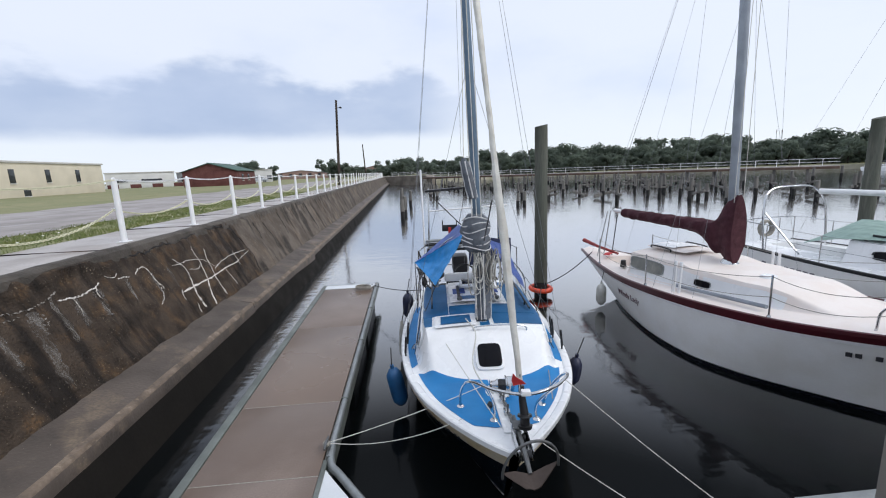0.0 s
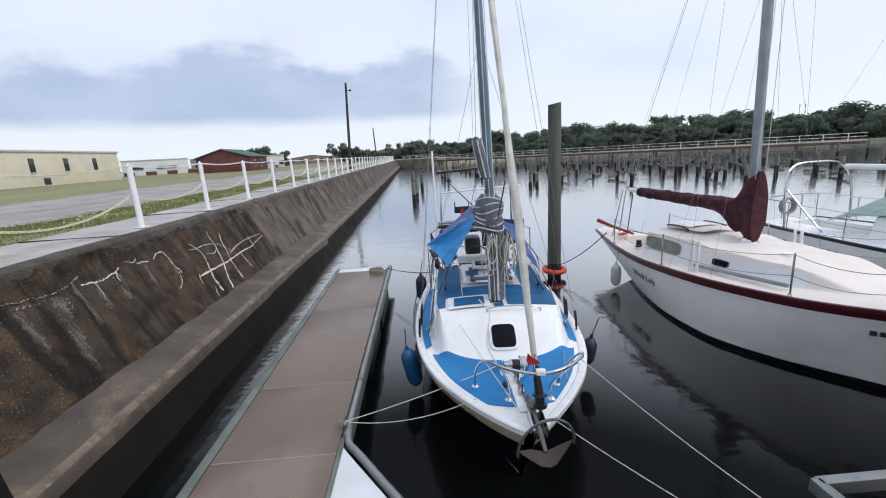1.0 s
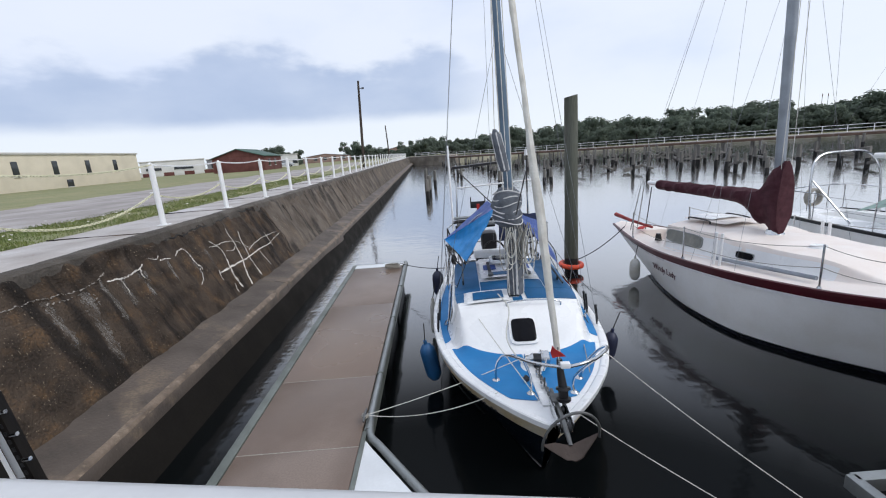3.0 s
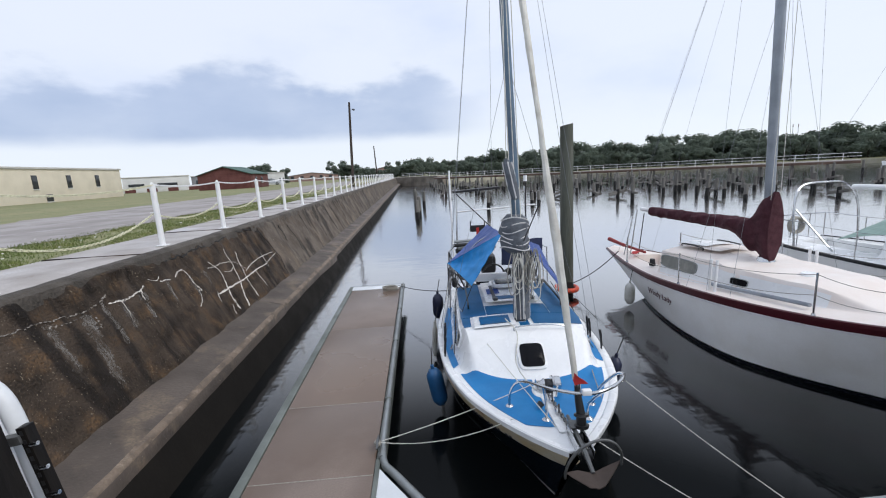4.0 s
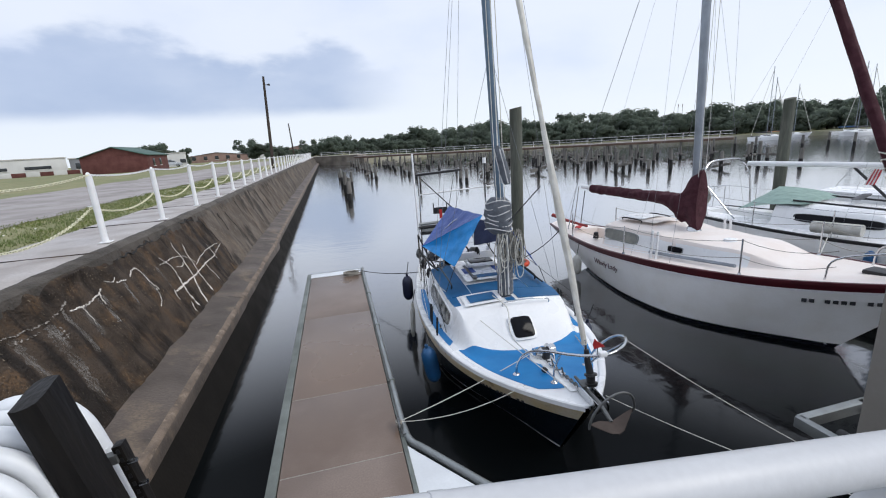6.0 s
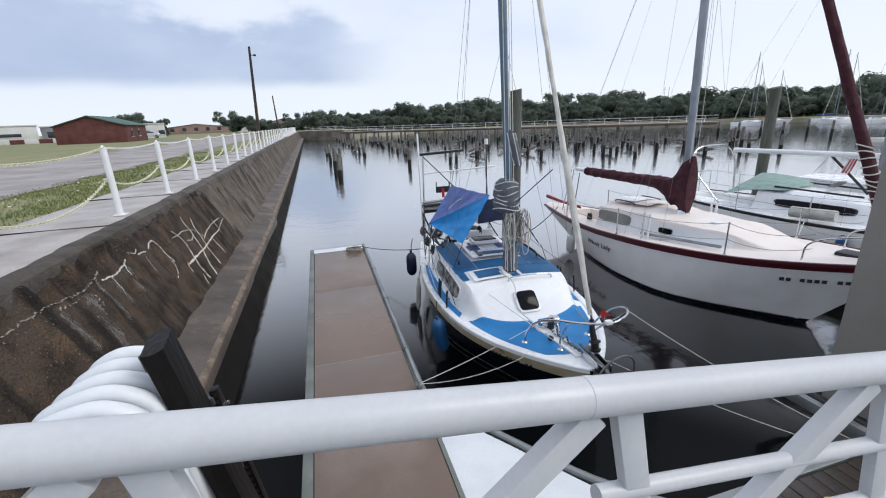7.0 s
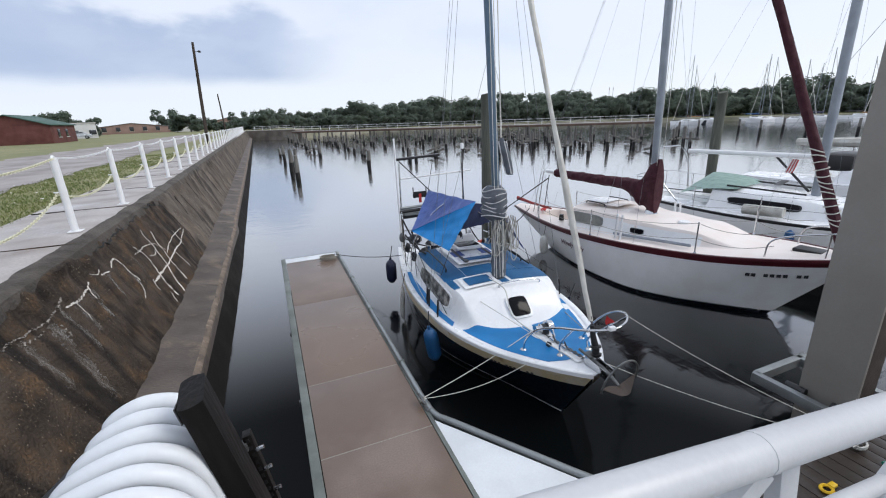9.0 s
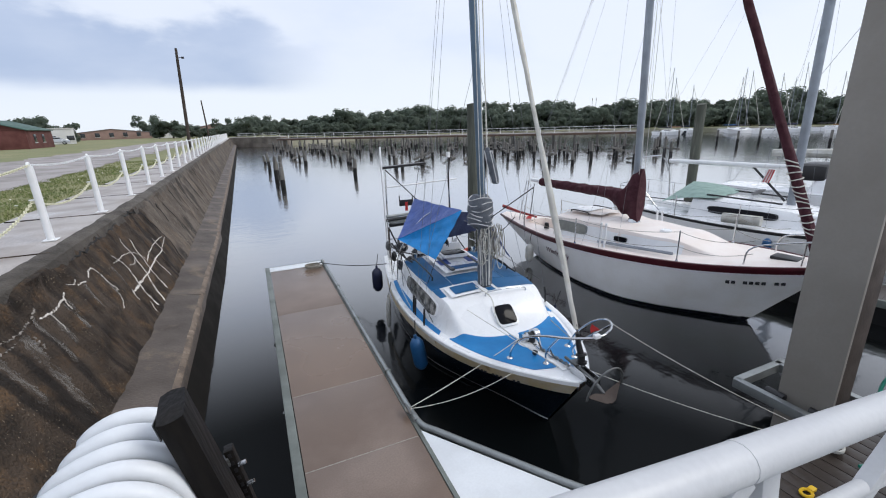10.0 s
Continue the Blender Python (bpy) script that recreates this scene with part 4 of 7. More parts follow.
# ---- far quay ----
qang = math.degrees(math.atan2(QD.y, QD.x))
quay = thing("wall_quay", pose(QA.x, QA.y, 0, 0, 0, qang), "long brown quay wall across the basin with white rails", "quay", kind="structure")
part("wall", box((4.5, 1.6, 0.85), (17, 3.2, 2.7), 0.05), "quay", quay)
part("coping", box((4.5, 0.9, 2.27), (17, 2.2, 0.16), 0.03), "concrete_walk", quay)
part("pier_deck", box((50, 0.9, 1.86), (76, 2.2, 0.12), 0.03), "concrete_walk", quay, "pale weathered pier deck on piles")
part("edge_beam", box((50, -0.15, 1.62), (76, 0.25, 0.34), 0.03), "rust_beam", quay, "brown timber edge beam of the pier")
pp = [link_mesh("pier_pile", tube([(0, y, -1), (0, y, 1.82)], 0.16, 8), M["pile_far"]) for y in (0.1, 1.7)]
for k in range(20):
    for me in pp:
        o = new("pier_pile", me)
        o.parent = quay
        o.matrix_basis = pose(14.5 + 3.7 * k, 0, 0)
qp = [link_mesh("rail_post", tube([(0, 0.1, z0), (0, 0.1, z1)], 0.045, 6), M["white_paint"]) for z0, z1 in ((2.3, 3.2), (1.9, 2.85))]
for k in range(36):
    u = 0.5 + 2.45 * k
    o = new("rail_post", qp[0 if u < 12 else 1])
    o.parent = quay
    o.matrix_basis = pose(u, 0, 0)
for z, w in ((2.78, 2.40), (3.18, 2.83)):
    part("rail", tube([(0, 0.1, z), (11.5, 0.1, z), (14, 0.1, w), (88, 0.1, w)], 0.03, 6), "white_paint", quay)

bank = thing("wall_bank", I4, "low stone bank of the far shore", "bank", kind="structure")
corner = [(QE.x + 2, QE.y + 3), (28, 133), (70, 117), (108, 82), (134, 34), (400, -40)]
for p, q in zip(corner, corner[1:]):
    d = Vector((q[0] - p[0], q[1] - p[1]))
    o = part("bank_stretch", box((d.length / 2, 0.4, 0.4), (d.length + 1, 1.2, 1.5), 0.1), "bank", bank)
    o.matrix_basis = pose(p[0], p[1], 0, 0, 0, math.degrees(math.atan2(d.y, d.x)))
# ---- shore: poles, buildings, car ----
for (x, y, h, lean, lamp) in ((-6.8, 44.6, 8.4, 0.35, True), (-8.3, 89.7, 7.0, -0.3, False)):
    p = thing("utility_pole", pose(x, y, WALL_TOP - 0.05), "tall dark wooden utility pole beside the gravel road", "pole", "utility poles")
    part("shaft", tube([(0, 0, -0.3), (lean * 0.5, 0, h / 2), (lean, 0, h)], [0.15, 0.13, 0.1], 12), "pole", p)
    if lamp:
        part("lamp_arm", tube([(lean, 0, h - 0.75), (lean + 0.3, 0, h - 0.7)], 0.025, 6), "black", p)
        part("lamp_head", box((lean + 0.38, 0, h - 0.72), (0.22, 0.2, 0.16), 0.03), "black", p)
G0 = WALL_TOP - 0.05


def building(name, m, size, wallm, roofm, label, windows=(), gable=0.0, extra=None):
    """A box-shaped building, its base at the pose m, x along the front; windows as (x, z, w, h, side)."""
    t = thing(name, m, label, "building")
    w, d, h = size
    part("wall", box((0, d / 2, h / 2 - 0.2), (w, d, h + 0.4), 0.04), wallm, t)
    if gable:
        bm = B()
        a = [bm.verts.new(p) for p in ((-w / 2, 0, h), (w / 2, 0, h), (0, 0, h + gable))]
        b = [bm.verts.new(p) for p in ((-w / 2, d, h), (w / 2, d, h), (0, d, h + gable))]
        bm.faces.new(a)
        bm.faces.new(b[::-1])
        bm.faces.new((a[0], a[1], b[1], b[0]))
        bm.faces.new((a[0], b[0], b[2], a[2]))
        bm.faces.new((a[1], a[2], b[2], b[1]))
        bmesh.ops.recalc_face_normals(bm, faces=bm.faces)
        part("gable", bm, wallm, t, smooth=False)
        for s in (-1, 1):
            L = math.hypot(w / 2, gable) + 0.35
            o = part("roof", box((0, 0, 0), (L, d + 0.5, 0.12), 0.01), roofm, t)
            o.matrix_basis = pose(s * (w / 4 + 0.08), d / 2, h + gable / 2 + 0.04, 0, s * math.degrees(math.atan2(gable, w / 2)), 0)
    else:
        part("roof", box((0, d / 2, h + 0.1), (w + 0.3, d + 0.3, 0.22), 0.04), roofm, t)
    for x, z, ww, hh, side in windows:
        c = (x, -0.03, z) if side == 0 else (w / 2 + 0.03, x, z)
        s = (ww, 0.08, hh) if side == 0 else (0.08, ww, hh)
        o = part("window", box(c, s, 0.01), "glass_dark", t)
        f = tuple(k * 1.06 for k in s)
        part("sill", box((c[0], c[1], c[2] - hh / 2 - 0.06), (s[0] + 0.14, s[1] + 0.1, 0.09), 0.01), "far_white", o)
    return t


building("workshop_building", pose(-42.0, 47.5, G0, 0, 0, 93), (34, 18, 3.75), "beige", "roof_light", "long low beige building with small dark windows",
         [(x, 2.3, 0.7, 1.5, 0) for x in (-12.5, -8, -3, 2.0, 7.0, 12.0)] + [(3.6, 0.5, 0.9, 0.8, 0)])
building("brick_building", pose(-33.6, 76.5, G0, 0, 0, 4), (8.8, 11, 2.5), "brick_far", "roof_green", "red brick building with a green pitched roof",
         [(3, 1.4, 0.9, 1.1, 1), (6.5, 1.4, 0.9, 1.1, 1)], gable=1.35)
building("warehouse", pose(-60.5, 103, G0, 0, 0, 30), (13, 14, 3.3), "far_white", "roof_light", "low white warehouse with a flat roof", [(-4, 1.6, 3, 0.6, 0), (2, 1.6, 4, 0.6, 0)])
building("shed", pose(-53.0, 108, G0, 0, 0, 25), (4, 8, 3.0), "far_grey", "roof_light", "dark grey shed with a flat roof", [(0, 1.5, 2.2, 1.2, 0)])
building("office_building", pose(-37.5, 114, G0, 0, 0, 18), (5.5, 8, 3.0), "far_white", "roof_light", "white two-storey office with a flat roof", [(-1.5, 1.2, 2.4, 0.9, 0), (2, 1.2, 1.2, 0.9, 0)])
building("row_house", pose(-46, 190, G0, 0, 0, 14), (24, 12, 2.2), "brick_haze", "far_grey", "long low pale block with a grey roof", [(x, 1.6, 1.3, 1.4, 0) for x in range(-12, 13, 4)], gable=1.4)
building("terrace_house", pose(-14, 205, G0, 0, 0, 5), (12, 10, 3.6), "brick_haze", "far_grey", "red brick house with a grey roof", [(x, 2.6, 1.2, 1.5, 0) for x in (-6, -3, 0, 3, 6)], gable=1.3)
building("cottage", pose(-27, 180, G0, 0, 0, 8), (9, 8, 2.6), "far_white", "roof_light", "low white cottage among the trees", [(-2, 1.4, 1, 1, 0), (2, 1.4, 1, 1, 0)], gable=0.9)
low = thing("wall_low", pose(-52, 100, G0, 0, 0, 22), "long low red and white barrier along the lawn", "barrier", kind="structure")
for k in range(16):
    part("barrier_panel", box((-15 + 2.0 * k, 0, 0.4), (1.96, 0.3, 0.8), 0.03), "far_white" if k % 2 else "brick_far", low)


def car(m, paint, label):
    c = thing("parked_car", m, label, "car")
    prof = [(-2.2, 0.35), (-2.2, 0.75), (-1.9, 0.88), (-1.15, 0.95), (-0.55, 1.38), (0.7, 1.42), (1.4, 1.0), (2.05, 0.92), (2.2, 0.7), (2.2, 0.35)]
    rows = []
    for y, k in ((-0.85, 0.93), (-0.8, 1.0), (0.8, 1.0), (0.85, 0.93)):
        rows.append([(x * (0.99 if k < 1 else 1), y * (0.86 if z > 1.1 else 1), z * k + 0.02) for x, z in prof] + [(prof[0][0], y, 0.35)])
    part("body", loft(rows, True), paint, c)
    for s in (-1, 1):
        part("side_window", box((0.05, s * 0.77, 1.18), (1.7, 0.06, 0.3), 0.02), "glass_dark", c)
        for x in (-1.4, 1.35):
            w = part("tyre", tube([(x, s * 0.72, 0.32), (x, s * 0.88, 0.32)], 0.32, 16), "tyre", c)
            part("rim", tube([(x, s * 0.86, 0.32), (x, s * 0.895, 0.32)], 0.18, 12), "alu", w)
    return c


car(pose(-36.5, 109.0, G0, 0, 0, 12), "car_paint", "silver saloon car parked on the grass")


# ---- trees ----
def tree_meshes(seed, h, spread):
    rnd = random.Random(seed)
    trunk, crown, normals = B(), B(), []
    add_tube(trunk, curve_pts([(0, 0, -0.3), (0.1, 0, h * 0.2), (rnd.uniform(-.3, .3), 0.1, h * 0.5)], 3), [0.3 - 0.02 * k for k in range(7)], 7)
    lumps = []
    for k in range(19):
        a, q = rnd.uniform(0, 6.28), rnd.uniform(0.1, 1.0) ** 0.6
        z = h * rnd.uniform(0.10, 0.88)
        wz = math.sin(max(0.15, min(1, (z / h - 0.12) / 0.9)) * math.pi) ** 0.6
        c = Vector((spread * q * wz * math.cos(a), spread * q * wz * math.sin(a), z))
        lumps.append((c, rnd.uniform(0.16, 0.30) * spread + 0.4))
        add_tube(trunk, [(0, 0, h * 0.3), tuple(c * 0.6 + Vector((0, 0, h * 0.12))), tuple(c)], [0.12, 0.08, 0.03], 5)
    for c, r in lumps:
        for k in range(150):
            d = Vector((rnd.gauss(0, 1), rnd.gauss(0, 1), rnd.gauss(0, 0.8))).normalized()
            p = c + d * r * rnd.uniform(0.55, 1.12)
            n = (d + Vector((rnd.uniform(-.6, .6), rnd.uniform(-.6, .6), rnd.uniform(-.2, .8)))).normalized()
            u = n.orthogonal().normalized()
            v = n.cross(u)
            s = rnd.uniform(0.20, 0.46)
            q = [p + (u * math.cos(t) + v * math.sin(t)) * s * rnd.uniform(0.7, 1.2) for t in (0, 1.3, 2.5, 3.8, 5.1)]
            crown.faces.new([crown.verts.new(x) for x in q])
            normals += [(d + Vector((0, 0, 0.35))).normalized()] * 5
    me = link_mesh("crown", crown, M["leaf"], True)
    me.normals_split_custom_set_from_vertices(normals)
    return link_mesh("trunk", trunk, M["bark"]), me


trees = []
for s, (h, w) in enumerate(((9.0, 4.6), (10.5, 5.0), (8.0, 5.2), (11.5, 5.6), (7.0, 4.2), (9.5, 4.0))):
    t = thing("tree", pose(0, 0, 0), "broad leafy green tree in the shoreline wood", "tree", "shoreline trees")
    for nm, me in zip(("trunk", "crown"), tree_meshes(s + 60, h, w)):
        o = new(nm, me)
        o.parent = t
    trees.append(t)
rnd = random.Random(9)
used = set()


def plant(k, x, y, sc=1.0, z=G0):
    m = pose(x, y, z, 0, 0, rnd.uniform(0, 360))
    if k not in used:
        used.add(k)
        t = trees[k]
        t.matrix_basis = m
    else:
        t = copy_thing(trees[k], m)
    t.scale = (sc * rnd.uniform(1.05, 1.4),) * 2 + (sc,)


for row, (d0, n, sc0) in enumerate(((150, 80, 0.5), (162, 72, 0.76), (176, 64, 0.88))):
    for k in range(n):
        az = -5 + 84 * (k + rnd.uniform(-0.3, 0.3)) / n
        d = d0 + rnd.uniform(-4, 4)
        sc = sc0 * rnd.uniform(0.74, 1.2) * (0.42 + 0.58 * sst((az + 5) / 16))
        plant(rnd.randrange(6), -2 + d * math.sin(radians(az)), d * math.cos(radians(az)), sc * 1.04, 1.1 if az > 4 else G0)
for x, y, sc in ((-52, 150, 0.62), (-47, 152, 0.7), (-56, 156, 0.6), (-27, 160, 0.55), (-23, 158, 0.62), (-19, 163, 0.5), (-62, 175, 0.7), (-70, 185, 0.8), (-10, 190, 0.6), (-3, 185, 0.55), (-38, 210, 0.8), (-5, 150, 0.5), (-1, 142, 0.5), (-33, 215, 0.7)):
    plant(rnd.randrange(6), x, y, sc)


# ---- boats ----
class Hull:
    """The lines of a hull: y runs from the bow tip aft, x across, z up from the water."""

    def __init__(self, length, half, sheer, stem, counter, flare, mid, camber, cab, cockpit, y0=0.0):
        self.L, self.half_pts, self.sheer_pts, self.stem, self.counter = length, half, sheer, stem, counter
        self.y0 = y0
        self.flare, self.mid, self.camber, self.cab, self.cockpit = flare, mid, camber, cab, cockpit

    def half(self, y):
        return max(0.02, smooth(y, self.half_pts))

    def sheer(self, y):
        return smooth(y, self.sheer_pts)

    def point(self, s, f, side, out=0.0):
        yb = self.y0 + s * (self.L - self.y0)
        zs = self.sheer(yb)
        z = zs * (1 - f)
        y = self.y0 + self.stem * f + (self.L - self.y0 - self.counter * f - self.stem * f) * s
        nar = self.flare + (self.mid - self.flare) * sst(s * 2.4)
        w = self.half(yb) * (1 - (1 - nar) * min(f, 1.4) ** 1.7) + out
        return (side * w, y, z)

    def band(self, f0, f1, out=0.0, n=48, m=6, s0=0.0, s1=1.0, sides=(-1, 1)):
        bm = B()
        for side in sides:
            rows = []
            for i in range(n + 1):
                s = s0 + (s1 - s0) * (i / n) ** 1.25
                rows.append([bm.verts.new(self.point(s, f0 + (f1 - f0) * j / m, side, out)) for j in range(m + 1)])
            for a, b in zip(rows, rows[1:]):
                for j in range(m):
                    bm.faces.new((a[j], b[j], b[j + 1], a[j + 1]))
        bmesh.ops.remove_doubles(bm, verts=bm.verts, dist=1e-4)
        bmesh.ops.recalc_face_normals(bm, faces=bm.faces)
        return bm

    def transom(self, f1=1.3, out=0.0):
        a = [self.point(1, f1 * j / 8, -1, out) for j in range(9)]
        b = [self.point(1, f1 * j / 8, 1, out) for j in range(9)]
        return loft([a, b])

    def rise(self, x, y):
        """Height of the cabin trunk, or depth of the cockpit, over the deck."""
        c = self.cab
        w = linear(y, c["half"])
        edge = sst((w - abs(x)) / c["soft"] + 0.5)
        top = linear(y, c["top"]) if c.get("hard") else interp(y, c["top"])
        k = top * edge * (1 - c["crown"] * (x / max(w, 0.1)) ** 2)
        p = self.cockpit
        if p and p["y0"] < y < p["y1"] and abs(x) < p["half"]:
            k = -p["deep"]
        return k

    def deck(self, x, y):
        b = self.half(y)
        return self.sheer(y) + self.camber * (1 - (x / b) ** 2)

    def top(self, x, y):
        return self.deck(x, y) + self.rise(x, y)

    def deck_mesh(self, n=150):
        rows = []
        ys = [self.y0 + (self.L - self.y0) * i / n for i in range(n + 1)]
        if self.cockpit:
            ys += [self.cockpit["y0"] - 0.004, self.cockpit["y0"] + 0.004, self.cockpit["y1"] - 0.004, self.cockpit["y1"] + 0.004]
        for y in sorted(ys):
            b = self.half(y) - 0.004
            w = linear(y, self.cab["half"])
            s = self.cab["soft"]
            xs = [w + s * k for k in (0.5, 0.3, 0.15, 0, -0.15, -0.3, -0.5, -0.8)]
            if self.cockpit:
                xs += [self.cockpit["half"] + 0.004, self.cockpit["half"] - 0.004]
            xs += [b, b * 0.97, w * 0.3, w * 0.55, w * 0.75, w + s * 0.9]
            xs = sorted(min(max(v, 0.002), b) for v in xs)
            xs = [-v for v in xs[::-1]] + [0] + xs
            rows.append([(x, y, self.top(x, y)) for x in xs])
        return loft(rows)

    def patch(self, left, right, y0, y1, lift=0.006, n=28, m=14):
        """A panel that lies on the deck or the cabin between two outlines x(y)."""
        rows = []
        for i in range(n + 1):
            y = y0 + (y1 - y0) * i / n
            a, b = left(y), right(y)
            rows.append([(a + (b - a) * j / m, y, self.top(a + (b - a) * j / m, y) + lift) for j in range(m + 1)])
        return thicken(loft(rows), 0.004)

    def patch_across(self, x0, x1, fore, aft, lift=0.006, n=40, m=16):
        """A panel between a fore and an aft outline y(x)."""
        rows = []
        for i in range(n + 1):
            x = x0 + (x1 - x0) * i / n
            a, b = fore(x), max(fore(x) + 0.004, aft(x))
            rows.append([(x, a + (b - a) * j / m, self.top(x, a + (b - a) * j / m) + lift) for j in range(m + 1)])
        return thicken(loft(rows), 0.004)

    def toe_rail(self, width, height, inset=0.0, n=70):
        bm = B()
        for side in (-1, 1):
            rows = []
            for i in range(n + 1):
                y = self.y0 + (self.L - self.y0) * (i / n) ** 1.2
                b, z = self.half(y) - inset, self.sheer(y)
                rows.append([(side * max(0.0, b + dx), y, z + dz) for dx, dz in ((0.012, -0.03), (0.014, height * 0.6), (0.0, height), (-width * 0.7, height), (-width, height * 0.4), (-width - 0.01, -0.02))])
            vs = [[bm.verts.new(p) for p in r] for r in rows]
            for a, b in zip(vs, vs[1:]):
                for j in range(5):
                    bm.faces.new((a[j], b[j], b[j + 1], a[j + 1]))
        bmesh.ops.recalc_face_normals(bm, faces=bm.faces)
        return bm


def wire(parent, a, b, r=0.0022, name="stay", material="wire"):
    return part(name, tube([a, b], r, 5), material, parent)


def fender(m, material, label, r=0.11, h=0.5):
    f = thing("fender", m, label, "fender", "hull fenders")
    prof = [(0.02, h / 2), (r * 0.55, h / 2 - 0.02), (r * 0.95, h / 2 - 0.09), (r, h / 2 - 0.16), (r, -h / 2 + 0.16), (r * 0.95, -h / 2 + 0.09), (r * 0.55, -h / 2 + 0.02), (0.02, -h / 2)]
    part("body", loft([[(q * math.cos(a), q * math.sin(a), z) for a in [2 * math.pi * k / 16 for k in range(17)]] for q, z in prof]), material, f)
    part("eye", tube([(0, 0, h / 2 - 0.01), (0, 0, h / 2 + 0.05)], 0.025, 8), material, f)
    part("lanyard", tube([(0, 0, h / 2 + 0.04), (0.05, 0, h / 2 + 0.3)], 0.008, 5), "rope_dark", f)
    return f


def text_mesh(body, size, material, parent, m, name="lettering", extrude=0.002, shear=0.0):
    cu = bpy.data.curves.new(name, "FONT")
    cu.body, cu.size, cu.extrude, cu.shear = body, size, extrude, shear
    cu.align_x = "CENTER"
    tmp = bpy.data.objects.new(name, cu)
    scene.collection.objects.link(tmp)
    bpy.context.view_layer.update()
    me = bpy.data.meshes.new_from_object(tmp.evaluated_get(bpy.context.evaluated_depsgraph_get()))
    bpy.data.objects.remove(tmp)
    me.materials.clear()
    me.materials.append(M[material])
    o = new(name, me)
    o.parent = parent
    o.matrix_basis = m
    return o


def bars(parent, hull, s0, f0, n, w, h, gap, material, side=-1, name="letter_bar"):
    """Plain bars where writing cannot be shown."""
    for k in range(n):
        if k in gap:
            continue
        s = s0 + k * w / hull.L
        p, q = Vector(hull.point(s, f0, side, 0.004)), Vector(hull.point(s + 0.01, f0, side, 0.004))
        rot = Matrix.Rotation(math.atan2(q.y - p.y, q.x - p.x), 4, "Z")
        part(name, add_box(B(), p, (w * 0.68, 0.004, h), 0, rot), material, parent)


def window_on(parent, hull, y0, y1, z0, z1, material, name="window", side=-1, frame="alu", out=0.012, r=0.3):
    """A long rounded window set on the side of the cabin trunk."""
    ym = (y0 + y1) / 2
    pts = []
    for k in range(24):
        a = 2 * math.pi * k / 24
        c, s = math.cos(a), math.sin(a)
        e = 0.45
        pts.append((ym + (y1 - y0) / 2 * math.copysign(abs(c) ** e, c), (z0 + z1) / 2 + (z1 - z0) / 2 * math.copysign(abs(s) ** e, s)))

    def ring(grow, o):
        out_pts = []
        for y, z in pts:
            yy, zz = ym + (y - ym) * (1 + grow), (z0 + z1) / 2 + (z - (z0 + z1) / 2) * (1 + grow * 3)
            w = linear(yy, hull.cab["half"])
            sft = hull.cab["soft"]
            lo = hull.deck(w, yy)
            t = max(0.02, min(0.98, (zz - lo) / max(0.05, hull.rise(0, yy))))
            x = w + sft * (0.5 - t) * 0.8
            out_pts.append((side * (x + o), yy, zz))
        return out_pts

    fr = part(name, loft([ring(0.05, -0.02), ring(0.05, out), ring(0.0, out), ring(0.0, out - 0.004)]), frame, parent)
    bm = B()
    bm.faces.new([bm.verts.new(p) for p in ring(0.0, out - 0.003)])
    bmesh.ops.triangulate(bm, faces=bm.faces[:])
    part("pane", bm, material, fr)
    return fr


# the small blue and white sloop
BX, BY, BR = 1.006, 3.006, -3.6
blue = thing("small_sloop", pose(BX, BY, 0, 0, 0, BR), "small blue and white sloop with a navy hull", "sailboat")
H1 = Hull(6.0, [(0, 0.04), (0.12, 0.16), (0.35, 0.345), (0.7, 0.575), (1.2, 0.83), (1.9, 1.045), (2.8, 1.16), (3.8, 1.17), (5.0, 1.03), (6.0, 0.84)],
          [(0, 0.93), (1.2, 0.80), (2.6, 0.74), (4.0, 0.73), (6.0, 0.80)], 0.62, -0.1, 0.42, 0.86, 0.03,
          {"half": [(1.2, 0.58), (1.6, 0.72), (2.0, 0.82), (2.5, 0.89), (4.0, 0.90), (4.6, 0.87)], "top": [(1.46, 0.0), (2.25, 0.44), (3.0, 0.47), (4.35, 0.47), (4.38, 0.0)], "soft": 0.15, "crown": 0.08},
          {"y0": 4.42, "y1": 5.6, "half": 0.45, "deep": 0.35})
part("hull_side", H1.band(0.225, 1.0), "navy", blue, "glossy navy topsides")
part("boot_line", H1.band(0.93, 0.955, 0.004, m=1), "gel", blue, "thin white waterline stripe")
part("bottom", H1.band(1.0, 1.4, m=3), "antifoul", blue)
part("rub_band", H1.band(0.045, 0.23, 0.010, m=3), "cream", blue, "cream rub band, stained yellow")
part("gunwale", H1.toe_rail(0.085, 0.03), "gel", blue)
part("transom", H1.transom(), "navy", blue)
part("deck", H1.deck_mesh(), "gel", blue, "white deck and cabin trunk")


def fore_inner(y):
    """The inner edge of a foredeck panel: the chain channel, then the curved foot of the trunk."""
    return 0.055 if y < 1.50 else 0.055 + 0.80 * max(0.0, (y - 1.50) / 0.30) ** 0.5


def fore_outer(y):
    """A hand's breadth inside the gunwale, with a rounded tip at the bow."""
    return max(fore_inner(y) + 0.004, (H1.half(y) - 0.14) * min(1.0, max(0.0, (y - 0.40) / 0.10)) ** 0.5)


